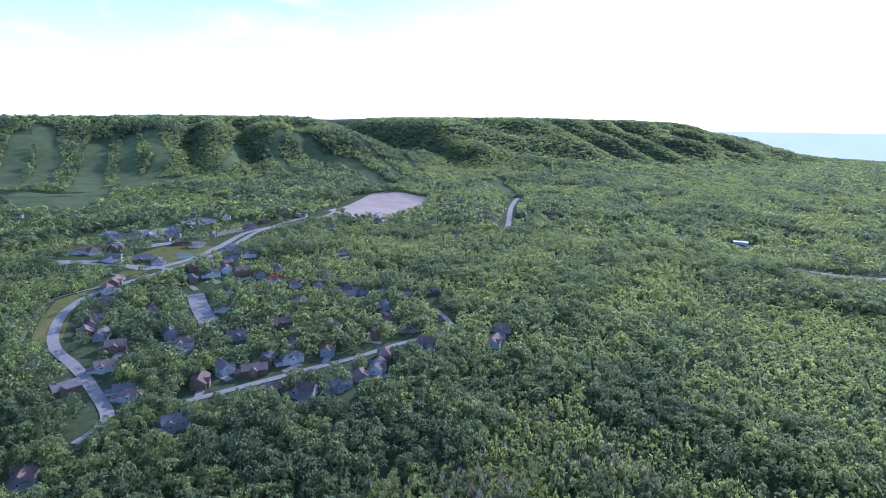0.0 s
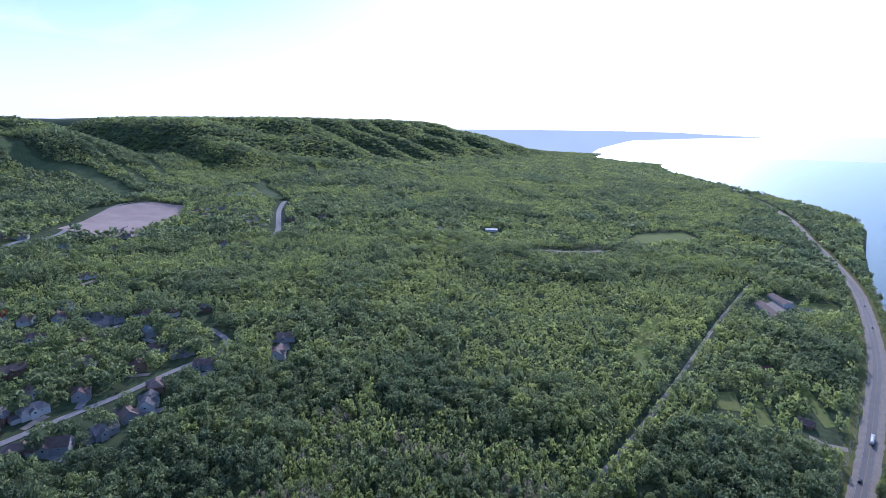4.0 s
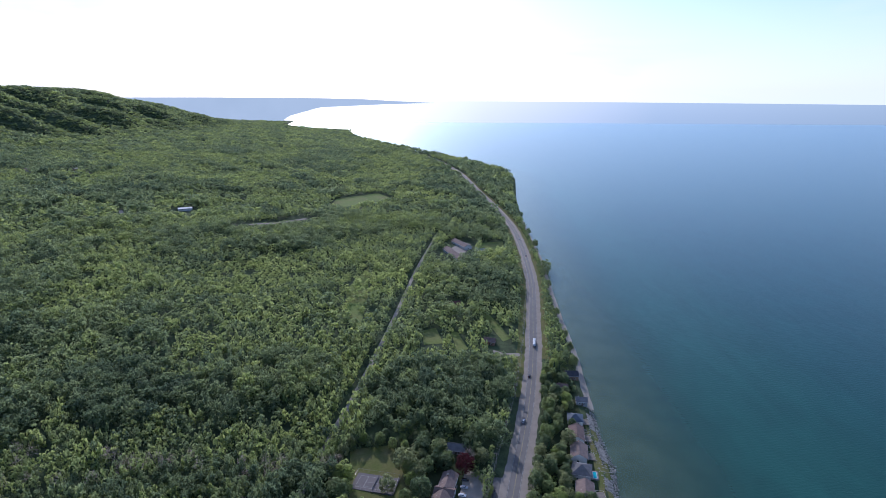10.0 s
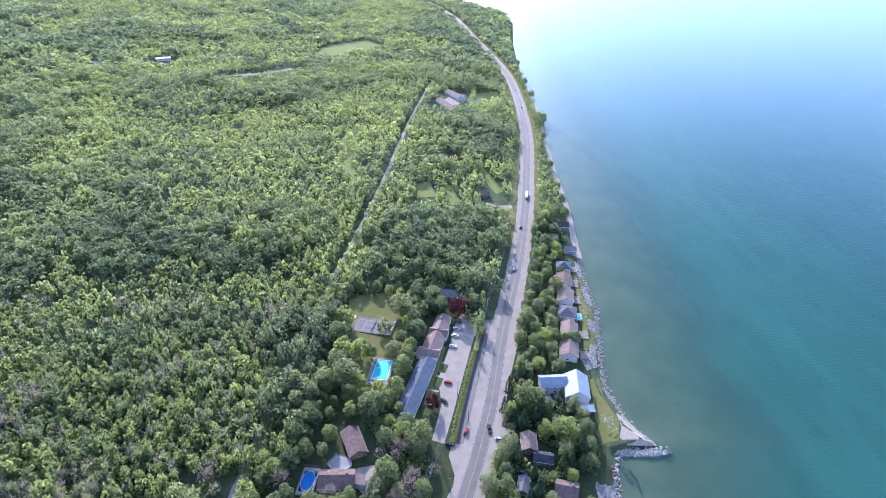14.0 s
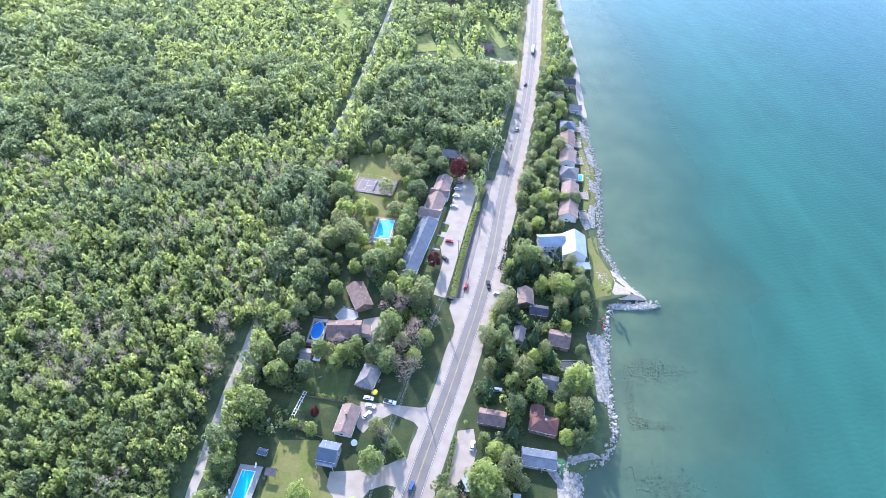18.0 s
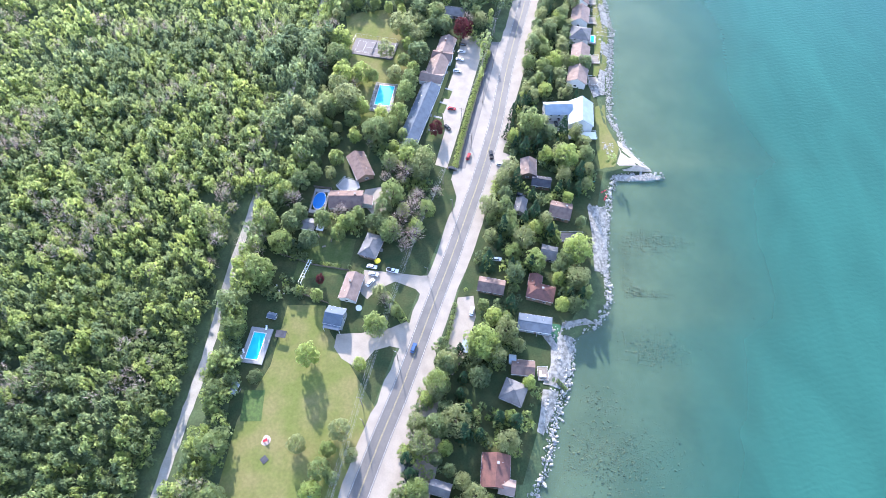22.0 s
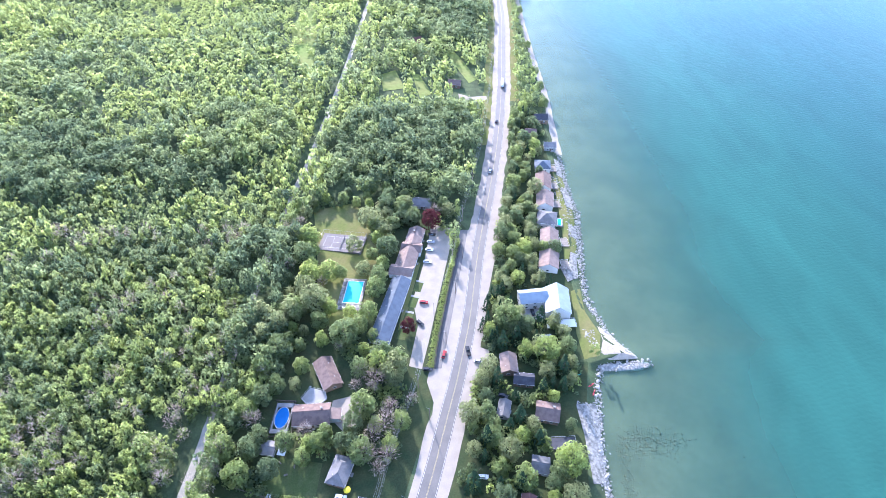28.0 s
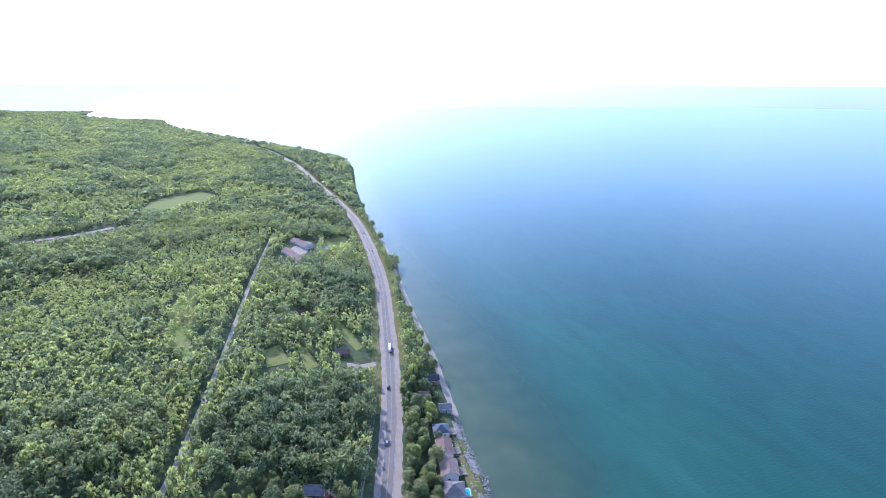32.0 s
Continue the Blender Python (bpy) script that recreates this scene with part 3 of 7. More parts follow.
STREET = [(-396, 22), (-419, 42), (-478, 38), (-522, 30), (-561, 21), (-608, 22), (-670, 37), (-722, 84), (-755, 150), (-826, 232), (-931, 335), (-961, 440), (-1041, 525), (-1167, 660), (-1216, 752)]
CRESCENT = [(-413, 91), (-412, 135), (-410, 183), (-407, 230), (-412, 280), (-414, 323), (-435, 345), (-471, 354)]
CAR_PARK_LANE = [(-663, 158), (-605, 149), (-549, 145)]
VILLAGE_LANE = [(-858, 39), (-832, 73), (-797, 126), (-755, 150)]
SIDE_ROAD = [(-1000, 985), (-934, 901), (-781, 749), (-734, 692)]
BARN_ROAD = [(-316, 893), (-280, 927), (-240, 965)]
FAR_LANE = [(-561, 964), (-519, 899)]
FAR_STREET = [(-885, 1345), (-929, 1465)]
RUNS = [
    ([(-2150, 40), (-1842, 1), (-1560, -19)], 30), ([(-2216, 92), (-1892, 87), (-1602, 38)], 30), ([(-2080, 228), (-1814, 179), (-1485, 127)], 34),
    ([(-2067, 309), (-1772, 253), (-1562, 233)], 26), ([(-2070, 367), (-1817, 355), (-1603, 258), (-1471, 180)], 22), ([(-1898, 594), (-1794, 559), (-1632, 476)], 16),
    ([(-1889, 742), (-1812, 681), (-1655, 646), (-1527, 629)], 13), ([(-1870, 800), (-1735, 792), (-1641, 864), (-1499, 846), (-1331, 804)], 30),
    ([(-1900, 985), (-1603, 966), (-1367, 900)], 14), ([(-2070, 1140), (-1655, 1088), (-1480, 1010)], 14), ([(-1299, 1117), (-1206, 1101), (-1046, 995)], 22),
    ([(-1389, 1241), (-1042, 1011), (-991, 1122)], 12), ([(-1450, 1560), (-1250, 1380)], 16), ([(-1485, -4), (-1444, 123), (-1616, 327)], 30),
]
TRACKS = [([(-826, 232), (-931, 335), (-961, 440), (-1041, 525), (-1167, 660)], 26), (STREET, 14), (CRESCENT, 12), (CAR_PARK_LANE, 18), (VILLAGE_LANE, 14), ([(-398, 88), (-395, 135), (-394, 183), (-391, 230), (-396, 280)], 10), (SIDE_ROAD, 15), (BARN_ROAD, 16), ([(-310, 868), (-274, 902), (-236, 940)], 26), (FAR_LANE, 7), (FAR_STREET, 10)] + RUNS
VILLAGE_NEAR = [(-475, 22), (-372, -5), (-381, 77), (-612, 51), (-569, 56), (-534, 63), (-545, 107), (-518, 113), (-707, 77), (-731, 88), (-627, 108), (-448, 127), (-428, 146), (-434, 106), (-441, 162), (-431, 178), (-374, 210), (-376, 228), (-366, 190), (-375, 164), (-504, 156)]
VILLAGE_MIDDLE = [(-652, 249), (-678, 237), (-696, 222), (-713, 207), (-708, 190), (-743, 174), (-703, 165), (-621, 261), (-603, 281), (-572, 299), (-553, 308), (-550, 338), (-529, 355), (-514, 383), (-497, 308), (-508, 200), (-387, 375), (-367, 346), (-716, 372), (-816, 351), (-891, 435), (-873, 452), (-851, 484), (-905, 536), (-898, 562)]
VILLAGE_FAR = [(-895, 67), (-878, 81), (-887, 109), (-834, 100), (-823, 132), (-800, 146), (-1009, 117), (-948, 113), (-1002, 147), (-970, 166), (-943, 181), (-888, 195), (-992, 208), (-788, 248), (-756, 227), (-765, 256), (-833, 250), (-952, 318), (-990, 356), (-1009, 400), (-994, 427), (-1037, 302), (-1210, 3), (-1231, 18), (-1152, 324), (-1136, 273), (-1160, 81)]
HAMLET = [(-1006, 747), (-1017, 779), (-958, 738), (-991, 794), (-920, 746), (-966, 811), (-881, 762), (-911, 805), (-758, 609), (-727, 627), (-827, 718), (-845, 754), (-803, 733), (-854, 874), (-807, 812), (-788, 885), (-884, 1356), (-854, 1361), (-977, 1335)]
OPEN_SPOTS = [(x * f, y * f, 11.5) for x, y in VILLAGE_NEAR + VILLAGE_MIDDLE + VILLAGE_FAR + HAMLET for f in (0.978, 0.95)]
ALONG_STREETS = [(-440, 60), (-455, 58), (-500, 52), (-540, 0), (-585, 45), (-640, 60), (-672, 72), (-430, 210), (-392, 245), (-395, 290), (-434, 300), (-440, 260), (-392, 150), (-460, 190), (-480, 240), (-460, 290), (-520, 260), (-560, 240), (-600, 210), (-640, 190), (-580, 170), (-545, 290), (-625, 300), (-690, 265), (-735, 215), (-770, 200), (-860, 210), (-905, 225), (-930, 250), (-960, 200), (-900, 150)]
OPEN_SPOTS += [(x * 0.978, y * 0.978, 9.5) for x, y in ALONG_STREETS]
OPEN_SPOTS += [(99, 199, 15), (-462, 985, 26), (-447, 950, 16), (13, 766, 30), (25, 826, 26), (24, 790, 22), (35, 840, 18), (10, 569, 14), (42, 479, 14), (48, 452, 14), (60, 460, 12), (66, 505, 10), (-20, 760, 4)]


def resample(ring, cell):
    """A closed outline laid over the ground: the faces of the filled ring, cut on a grid so that it follows the land."""
    bm = bmesh.new()
    bm.faces.new([bm.verts.new((x, y, 0)) for x, y in ring])
    for axis in (0, 1):
        low, high = min(p[axis] for p in ring), max(p[axis] for p in ring)
        at = low + cell
        while at < high:
            co, no = [0, 0, 0], [0, 0, 0]
            co[axis], no[axis] = at, 1
            bmesh.ops.bisect_plane(bm, geom=bm.verts[:] + bm.edges[:] + bm.faces[:], plane_co=co, plane_no=no)
            at += cell
    return bm


def patch(name, ring, mat, lift, label, category, cell=6.0, kind="structure"):
    """A piece of surfaced ground."""
    bm = resample(ring, cell)
    z = ground_z([v.co.x for v in bm.verts], [v.co.y for v in bm.verts])
    for v, h in zip(bm.verts, z):
        v.co.z = h + lift
    me = bpy.data.meshes.new(name)
    bmesh.ops.triangulate(bm, faces=bm.faces[:])
    bmesh.ops.recalc_face_normals(bm, faces=bm.faces[:])
    bm.to_mesh(me), bm.free()
    me.materials.append(mat)
    return tagged(new(name, me), label, category, kind=kind)

# ---- roads ----
def smooth_line(line, gap):
    """The line through the given points, drawn evenly as a curve."""
    p = [Vector((*q, 0)) for q in line]
    out = []
    for k in range(len(p) - 1):
        a, b, c, d = p[max(k - 1, 0)], p[k], p[k + 1], p[min(k + 2, len(p) - 1)]
        count = max(1, int((c - b).length / gap))
        for j in range(count):
            t = j / count
            out.append(0.5 * (2 * b + (c - a) * t + (2 * a - 5 * b + 4 * c - d) * t * t + (3 * b - a - 3 * c + d) * t ** 3))
    out.append(p[-1])
    return [(v.x, v.y) for v in out]


def ribbon(name, line, left, right, lift, mat, gap=5.0, dash=None, across=3, uneven=0.0):
    """A strip along a line between two offsets (to its right positive), laid over the ground. uneven: how far its edges wander."""
    pts = smooth_line(line, gap)
    rng = random.Random(len(pts))
    vs, fs = [], []
    for k, (x, y) in enumerate(pts):
        x0, y0 = pts[max(k - 1, 0)]
        x1, y1 = pts[min(k + 1, len(pts) - 1)]
        d = math.hypot(x1 - x0, y1 - y0)
        nx, ny = (y1 - y0) / d, -(x1 - x0) / d
        lo, hi = left - uneven * rng.random(), right + uneven * rng.random()
        for j in range(across):
            o = lo + (hi - lo) * j / (across - 1)
            px, py = x + nx * o, y + ny * o
            vs.append((px, py, float(ground_z(px, py)) + lift))
            if k and j and (dash is None or k % dash[1] < dash[0]):
                a = k * across + j
                fs.append((a - across - 1, a - across, a, a - 1))
    return link_mesh(name, vs, fs, [mat])


def structure(ob, label, category):
    return tagged(ob, label, category, kind="structure")


structure(ribbon("shoulder", ROAD, -6.6, 7.4, 0.10, GRAVEL, uneven=1.2), "pale gravel shoulder beside the highway", "shoulder")
structure(ribbon("road", ROAD, -3.7, 3.7, 0.16, ASPHALT), "grey two-lane asphalt highway along the lake", "road")
structure(ribbon("centre_line", ROAD, -0.2, -0.09, 0.19, YELLOW_PAINT, across=2), "yellow painted centre line", "road marking")
structure(ribbon("centre_line", ROAD, 0.09, 0.2, 0.19, YELLOW_PAINT, across=2), "yellow painted centre line", "road marking")
structure(ribbon("edge_line", ROAD, -3.4, -3.29, 0.19, LINE_PAINT, across=2), "white painted edge line", "road marking")
structure(ribbon("edge_line", ROAD, 3.29, 3.4, 0.19, LINE_PAINT, across=2), "white painted edge line", "road marking")
structure(ribbon("trail", TRAIL, -1.6, 1.6, 0.12, TRAIL_DUST, uneven=0.5), "straight pale gravel trail through the woods", "path")
structure(ribbon("road_verge", ROAD[12:20], -14, -7.4, 0.08, LAWN, across=3, uneven=1.5), "mown grass verge beside the highway", "verge")
structure(ribbon("road_verge", ROAD[13:22], 8.0, 13, 0.08, LAWN, across=3, uneven=3), "rough grass verge above the shore", "verge")
structure(ribbon("street", STREET, -4.5, 4.5, 0.45, CONCRETE, across=5), "pale asphalt street winding through the resort village", "street")
structure(ribbon("street", CRESCENT, -3.2, 3.2, 0.4, CONCRETE, across=5), "pale asphalt crescent between chalets", "street")
structure(ribbon("street", CAR_PARK_LANE, -9, 9, 0.4, CONCRETE, across=5), "asphalt car park lane in the village", "street")
structure(ribbon("street", VILLAGE_LANE, -4, 4, 0.4, CONCRETE, across=5), "pale lane at the village edge", "street")
structure(ribbon("street", SIDE_ROAD, -5, 5, 0.5, CONCRETE, across=5), "pale side road climbing to the hills", "street")
structure(ribbon("street", BARN_ROAD, -5, 5, 0.6, GRAVEL, across=5), "pale gravel farm road in the woods", "street")
structure(ribbon("street", FAR_LANE, -3, 3, 0.5, CONCRETE, across=5), "pale lane in the woods", "street")
structure(ribbon("street", FAR_STREET, -5, 5, 0.8, CONCRETE, across=5), "pale street below the escarpment", "street")
structure(ribbon("path", [(-585, -4), (-663, 10), (-708, 28), (-735, 86), (-752, 100), (-787, 84), (-817, 45)], -1.8, 1.8, 0.45, CONCRETE, across=5), "pale walking path through the golf grass", "path")
for line, half in RUNS:
    structure(ribbon("ski_run", line, -half * 0.92, half * 0.92, 1.0, RUN_GRASS, gap=14, across=7, uneven=6), "grassy ski run mown down the wooded escarpment", "ski run")
structure(ribbon("beach", [(float(shore(y)), y) for y in range(376, 1060, 18)], -3.2, 1.2, 0.14, PEBBLES, uneven=1.2), "narrow strip of pale pebbles at the foot of the bank", "beach")
# both yards: tree shade is painted into the dark grass colour
patch("yard", [(-70, 15), (-82, 60), (-84, 118), (-80, 160), (-66, 180), (-60, 200), (-66, 240), (-62, 318), (-20, 326), (24, 308), (34, 288), (18, 205), (8, 176), (-10, 122), (-26, 72), (-50, 0)], DARK_GRASS, 0.05, "rough grass of the roadside yards, tree shade painted in", "grass")
patch("yard", [(-14, 55), (-4, 85), (10, 130), (24, 180), (36, 226), (50, 285), (64, 340), (86, 440), (108, 430), (100, 340), (94, 280), (86, 245), (84, 200), (74, 165), (66, 130), (58, 112), (48, 95), (40, 70), (28, 38), (-20, 0), (-34, 0)], DARK_GRASS, 0.05, "rough grass between the cottages, tree shade painted in", "grass")
patch("lawn", [(-66, 112), (-50, 112), (-47, 100), (-37, 85), (-26, 68), (-33, 48), (-42, 15), (-78, 15), (-80, 40), (-78, 63), (-69, 85)], LAWN, 0.09, "mown sunlit lawn with dry patches", "lawn")
patch("lawn", [(-60, 312), (-36, 318), (-12, 285), (-18, 252), (-26, 215), (-44, 218), (-52, 250), (-54, 270)], LAWN, 0.09, "mown lawn round the pool and tennis court", "lawn")
# the darker grass colour stands in for long shadows over this lawn
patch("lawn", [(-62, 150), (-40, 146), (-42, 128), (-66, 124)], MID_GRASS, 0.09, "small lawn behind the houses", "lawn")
patch("lawn", [(84, 237), (90, 240), (88, 222), (92, 207), (88, 194), (80, 192), (80, 208)], LAWN, 0.12, "bright lawn above the beach", "lawn", cell=3)
patch("lawn", [(4, 262), (-2, 236), (-6, 214), (-9, 214), (-4, 240), (1, 264)], LAWN, 0.09, "narrow lawn before the motel", "lawn")
for y0 in (212, 222, 233, 244):
    x0 = -12.3 + (y0 - 226) * 0.277
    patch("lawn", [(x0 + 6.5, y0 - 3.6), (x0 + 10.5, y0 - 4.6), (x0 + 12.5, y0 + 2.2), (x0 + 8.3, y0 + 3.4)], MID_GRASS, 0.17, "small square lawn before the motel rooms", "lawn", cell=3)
    patch("walkway", [(x0 + 8.3, y0 + 3.6), (x0 + 12.5, y0 + 2.4), (x0 + 13, y0 + 3.6), (x0 + 8.6, y0 + 4.8)], CONCRETE, 0.18, "pale concrete walk to the motel rooms", "walkway", cell=3)
patch("garden_plot", [(-77.3, 74.6), (-69.4, 74.8), (-68.9, 62.8), (-76.9, 62.6)], GARDEN, 0.14, "square green vegetable plot in the lawn", "garden", cell=3)
patch("driveway", [(-44, 99), (-34, 99.6), (-22, 102), (-15, 105.5), (-12.5, 101), (-17, 93), (-21.8, 94), (-28, 92), (-32.7, 85.3), (-36.5, 85.5), (-41, 88.3), (-44.5, 93)], GRAVEL, 0.13, "pale round gravel turning place", "driveway")
patch("driveway", [(-35, 130), (-23.5, 129), (-10, 127.5), (-3, 128), (-7, 115), (-12, 120.8), (-21, 124.4), (-29, 120), (-32.6, 115.4), (-35.4, 118)], GRAVEL, 0.13, "pale gravel driveway with parked cars", "driveway")
patch("driveway", [(-38, 175), (-26, 178), (-24.5, 164), (-33, 160), (-39, 167)], GRAVEL, 0.13, "rough gravel yard under bare trees", "driveway")
patch("parking_lot", [(12, 296), (26, 291), (23.5, 283), (6, 206), (2, 190), (-4, 192), (1, 216), (-1, 234), (6.4, 264)], GRAVEL, 0.13, "pale asphalt parking lot before the motel", "parking lot")
patch("gravel_apron", [(29, 290), (36, 290), (25, 235), (15.5, 196), (11, 180), (7, 170), (4, 183), (8.5, 202)], GRAVEL, 0.105, "pale gravel strip between lane and highway", "shoulder")
patch("service_lane", [(29, 290), (33.5, 290), (22.7, 240), (15.2, 207), (11.2, 190), (7.5, 190), (10.5, 205)], ASPHALT, 0.15, "grey asphalt lane between hedge and highway", "lane")
patch("gravel_apron", [(-14, 36), (-4.7, 36), (0, 54), (-3, 65), (0, 74), (-4, 88), (2.5, 108), (8, 128), (16, 155), (23, 172), (24, 194), (31, 206), (40, 240), (54, 292), (60, 330), (56, 330), (30, 205), (12, 140), (-10, 70), (-26, 36)], GRAVEL, 0.11, "wide pale gravel apron beside the highway", "shoulder")
patch("driveway", [(22, 203), (28, 203), (35, 199.5), (33, 190), (27, 189), (22, 192)], GRAVEL, 0.13, "small gravel parking place", "driveway")
patch("driveway", [(6.5, 117), (13.3, 118), (14, 108), (9, 90), (4, 82), (0, 84)], GRAVEL, 0.13, "pale gravel driveway under trees", "driveway")
patch("driveway", [(54, 218), (66, 218), (66, 232), (62, 236), (54, 232)], CONCRETE, 0.13, "paved forecourt of the white house", "driveway")
patch("driveway", [(43, 466), (53, 460), (66, 462), (66, 456), (52, 446), (43, 441)], GRAVEL, 0.2, "pale gravel driveway off the highway", "driveway")
patch("terrace", [(70, 168), (79.5, 168), (77.5, 150), (74.5, 132), (68.3, 131.5), (70, 153)], SAND, 0.34, "pale stone terrace above the lake", "terrace", cell=3)
patch("terrace", [(40.8, 101), (45.4, 100.4), (47.3, 96), (51, 106), (61, 108), (66, 106.5), (55.6, 104), (54.4, 96), (52, 84), (47, 77.3), (40, 78.8), (44, 86.7), (44.8, 95)], SAND, 0.34, "pale flagstone terrace at the water", "terrace", cell=3)
patch("terrace", [(39.8, 76.6), (46.4, 76.3), (43.5, 67.7), (38.5, 59), (36, 60), (37.9, 67)], SAND, 0.34, "pale sandy terrace behind boulders", "terrace", cell=3)
# the shade on this lawn is part of its dark colour
patch("lawn", [(30.8, 101.5), (39.5, 99), (40.2, 94.8), (45, 93.7), (44, 89), (35, 91), (30, 95.8)], DARK_GRASS, 0.1, "lawn beside the terrace, dark with painted shade", "lawn", cell=3)
patch("pond", [(46.6, 105.4), (50.4, 104.8), (50.5, 100.2), (47.5, 95.8), (44.4, 96), (45.6, 100.4)], ALGAE, 0.17, "small green garden pond", "pond", cell=3)
patch("beach", [(92, 213), (97.5, 211), (100, 205), (103, 200), (106.5, 196), (107.5, 193.4), (105, 192.8), (92, 191.6), (89, 196), (92, 203)], PEBBLES, 0.1, "pale pebble beach beside the groyne", "beach", cell=3)
patch("meadow", BARN_FIELD, MEADOW, 0.5, "bright green hay field in the woods", "field", cell=20)
patch("meadow", MEADOW_STRIP, MEADOW, 0.4, "long grassy glade in the woods", "field", cell=20)
patch("lawn", LAWN_1, MEADOW, 0.2, "sunlit lawn among trees", "lawn", cell=10)
patch("lawn", LAWN_2, MEADOW, 0.2, "sunlit lawn among trees", "lawn", cell=10)
patch("lawn", LAWN_4, MEADOW, 0.2, "sunlit grass beside a driveway", "lawn", cell=10)
patch("parking_lot", [(0, 790), (28, 852), (40, 838), (33, 800), (22, 764)], GRAVEL, 0.2, "pale gravel yard between two long buildings", "parking lot", cell=10)
patch("lawn", LAWN_3, MEADOW, 0.2, "sunlit lawn beside a long building", "lawn", cell=10)
patch("golf_grass", GOLF, LAWN, 0.3, "mown yellow-green grass beside the street", "lawn", cell=15)
patch("village_green", VILLAGE_GREEN, LAWN, 0.3, "mown green in the resort village", "lawn", cell=15)
patch("base_field", BASE_FIELD, RUN_GRASS, 0.5, "open grass at the foot of the ski runs", "field", cell=25)
patch("gravel_lot", LOT, CLAY, 0.6, "large bare lot of pinkish gravel", "lot", cell=25)
patch("gravel_lot", LOT_LOW, CLAY, 0.5, "lower bare lot of pinkish gravel", "lot", cell=25)
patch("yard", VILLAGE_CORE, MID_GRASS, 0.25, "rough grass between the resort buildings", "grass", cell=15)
for ring in ([(-1036, 226), (-1070, 262), (-1030, 290), (-1000, 235)], [(-1028, 107), (-1007, 202), (-965, 201), (-969, 115)], [(-905, 120), (-930, 200), (-905, 215), (-880, 140)], [(-960, 250), (-985, 330), (-950, 330), (-930, 260)]):
    patch("parking_lot", ring, CONCRETE, 0.45, "pale asphalt car park between the resort buildings", "parking lot", cell=15)
structure(ribbon("street", [(-844, 38), (-832, 98), (-774, 128), (-802, 181), (-848, 234), (-922, 304), (-985, 429)], -5, 5, 0.6, CONCRETE, across=5), "pale asphalt main street of the resort village", "street")
patch("pond", [(-839, 175), (-825, 201), (-806, 193), (-818, 174)], ALGAE, 0.5, "small pond on the village green", "pond", cell=15)
patch("terrace", [(84, 244), (91, 248), (93.5, 262), (95, 268), (91, 268), (88.5, 260), (82, 256)], SAND, 0.34, "pale stone terrace behind a lakeside cottage", "terrace", cell=3)
patch("terrace", [(93.5, 283), (98.5, 281), (100.5, 292), (96, 294)], SAND, 0.34, "pale stone landing between lawn and shore", "terrace", cell=3)
patch("terrace", [(98.5, 311), (103, 309), (104, 322), (103.5, 333), (99.5, 331)], SAND, 0.34, "pale stone terrace behind a lakeside cottage", "terrace", cell=3)
patch("terrace", [(100, 346), (104.5, 345), (106, 366), (102.5, 367)], SAND, 0.34, "pale stone terrace behind a lakeside cottage", "terrace", cell=3)
patch("lawn", [(86, 262), (93.5, 264), (97.5, 278), (101, 300), (103, 320), (104, 350), (98, 352), (93.5, 312), (90, 284)], LAWN, 0.16, "small lawn between cottage and shore", "lawn", cell=3)

# ---- woods ----
def cards(rng, centres, normals, size):
    """A spray of leaves at each centre, turned about its normal: corner points and triangles."""
    k = len(centres)
    n = normals / np.linalg.norm(normals, axis=1, keepdims=True)
    a = np.cross(n, rng.normal(size=(k, 3)))
    a /= np.linalg.norm(a, axis=1, keepdims=True)
    b = np.cross(n, a)
    s = size * rng.uniform(0.65, 1.3, (k, 1))
    bend = n * s * 0.25
    v = np.stack([centres + a * s * 1.15, centres - a * s * 0.5 + b * s * 0.87 - bend, centres - a * s * 0.5 - b * s * 0.87 - bend], 1).reshape(-1, 3)
    return v, np.arange(3 * k).reshape(-1, 3)


def leafy_crown(seed, clumps, leaves, size, tall=1.0, pointed=0.0, low=0.25):
    """A crown of unit width and height tall on clumps of leaf sprays, with gaps between them; its foot is at z = 0."""
    rng = np.random.RandomState(seed)
    c, nrm = [], []
    for k in range(clumps):
        h = (k + 0.5) / clumps
        z = 0.18 + 0.8 * h
        ring = math.sqrt(max(0.0, 1 - (2 * z - 1) ** 2)) * (1 - pointed * h) * 0.40
        ang = 2.39996 * k + rng.uniform(-0.5, 0.5)
        mid = np.array([math.cos(ang) * ring, math.sin(ang) * ring, (low + (0.91 - low) * z) * tall]) * rng.uniform(0.85, 1.12)
        d = rng.normal(size=(leaves, 3))
        d /= np.linalg.norm(d, axis=1, keepdims=True)
        d[:, 2] = np.abs(d[:, 2]) * 0.9 - 0.15
        r = rng.uniform(0.11, 0.2)
        c.append(mid + d * r * [1, 1, 0.8])
        nrm.append(d + rng.normal(size=(leaves, 3)) * 0.45 + [0, 0, 0.35])
    return cards(rng, np.concatenate(c), np.concatenate(nrm), size)


def crown_facing(v, tall=1.0):
    """The way out of a crown at each of its points."""
    d = (v - [0, 0, 0.42 * tall]) * [1, 1, 1.1] + [0, 0, 0.12]
    return d / (np.linalg.norm(d, axis=1, keepdims=True) + 1e-9)


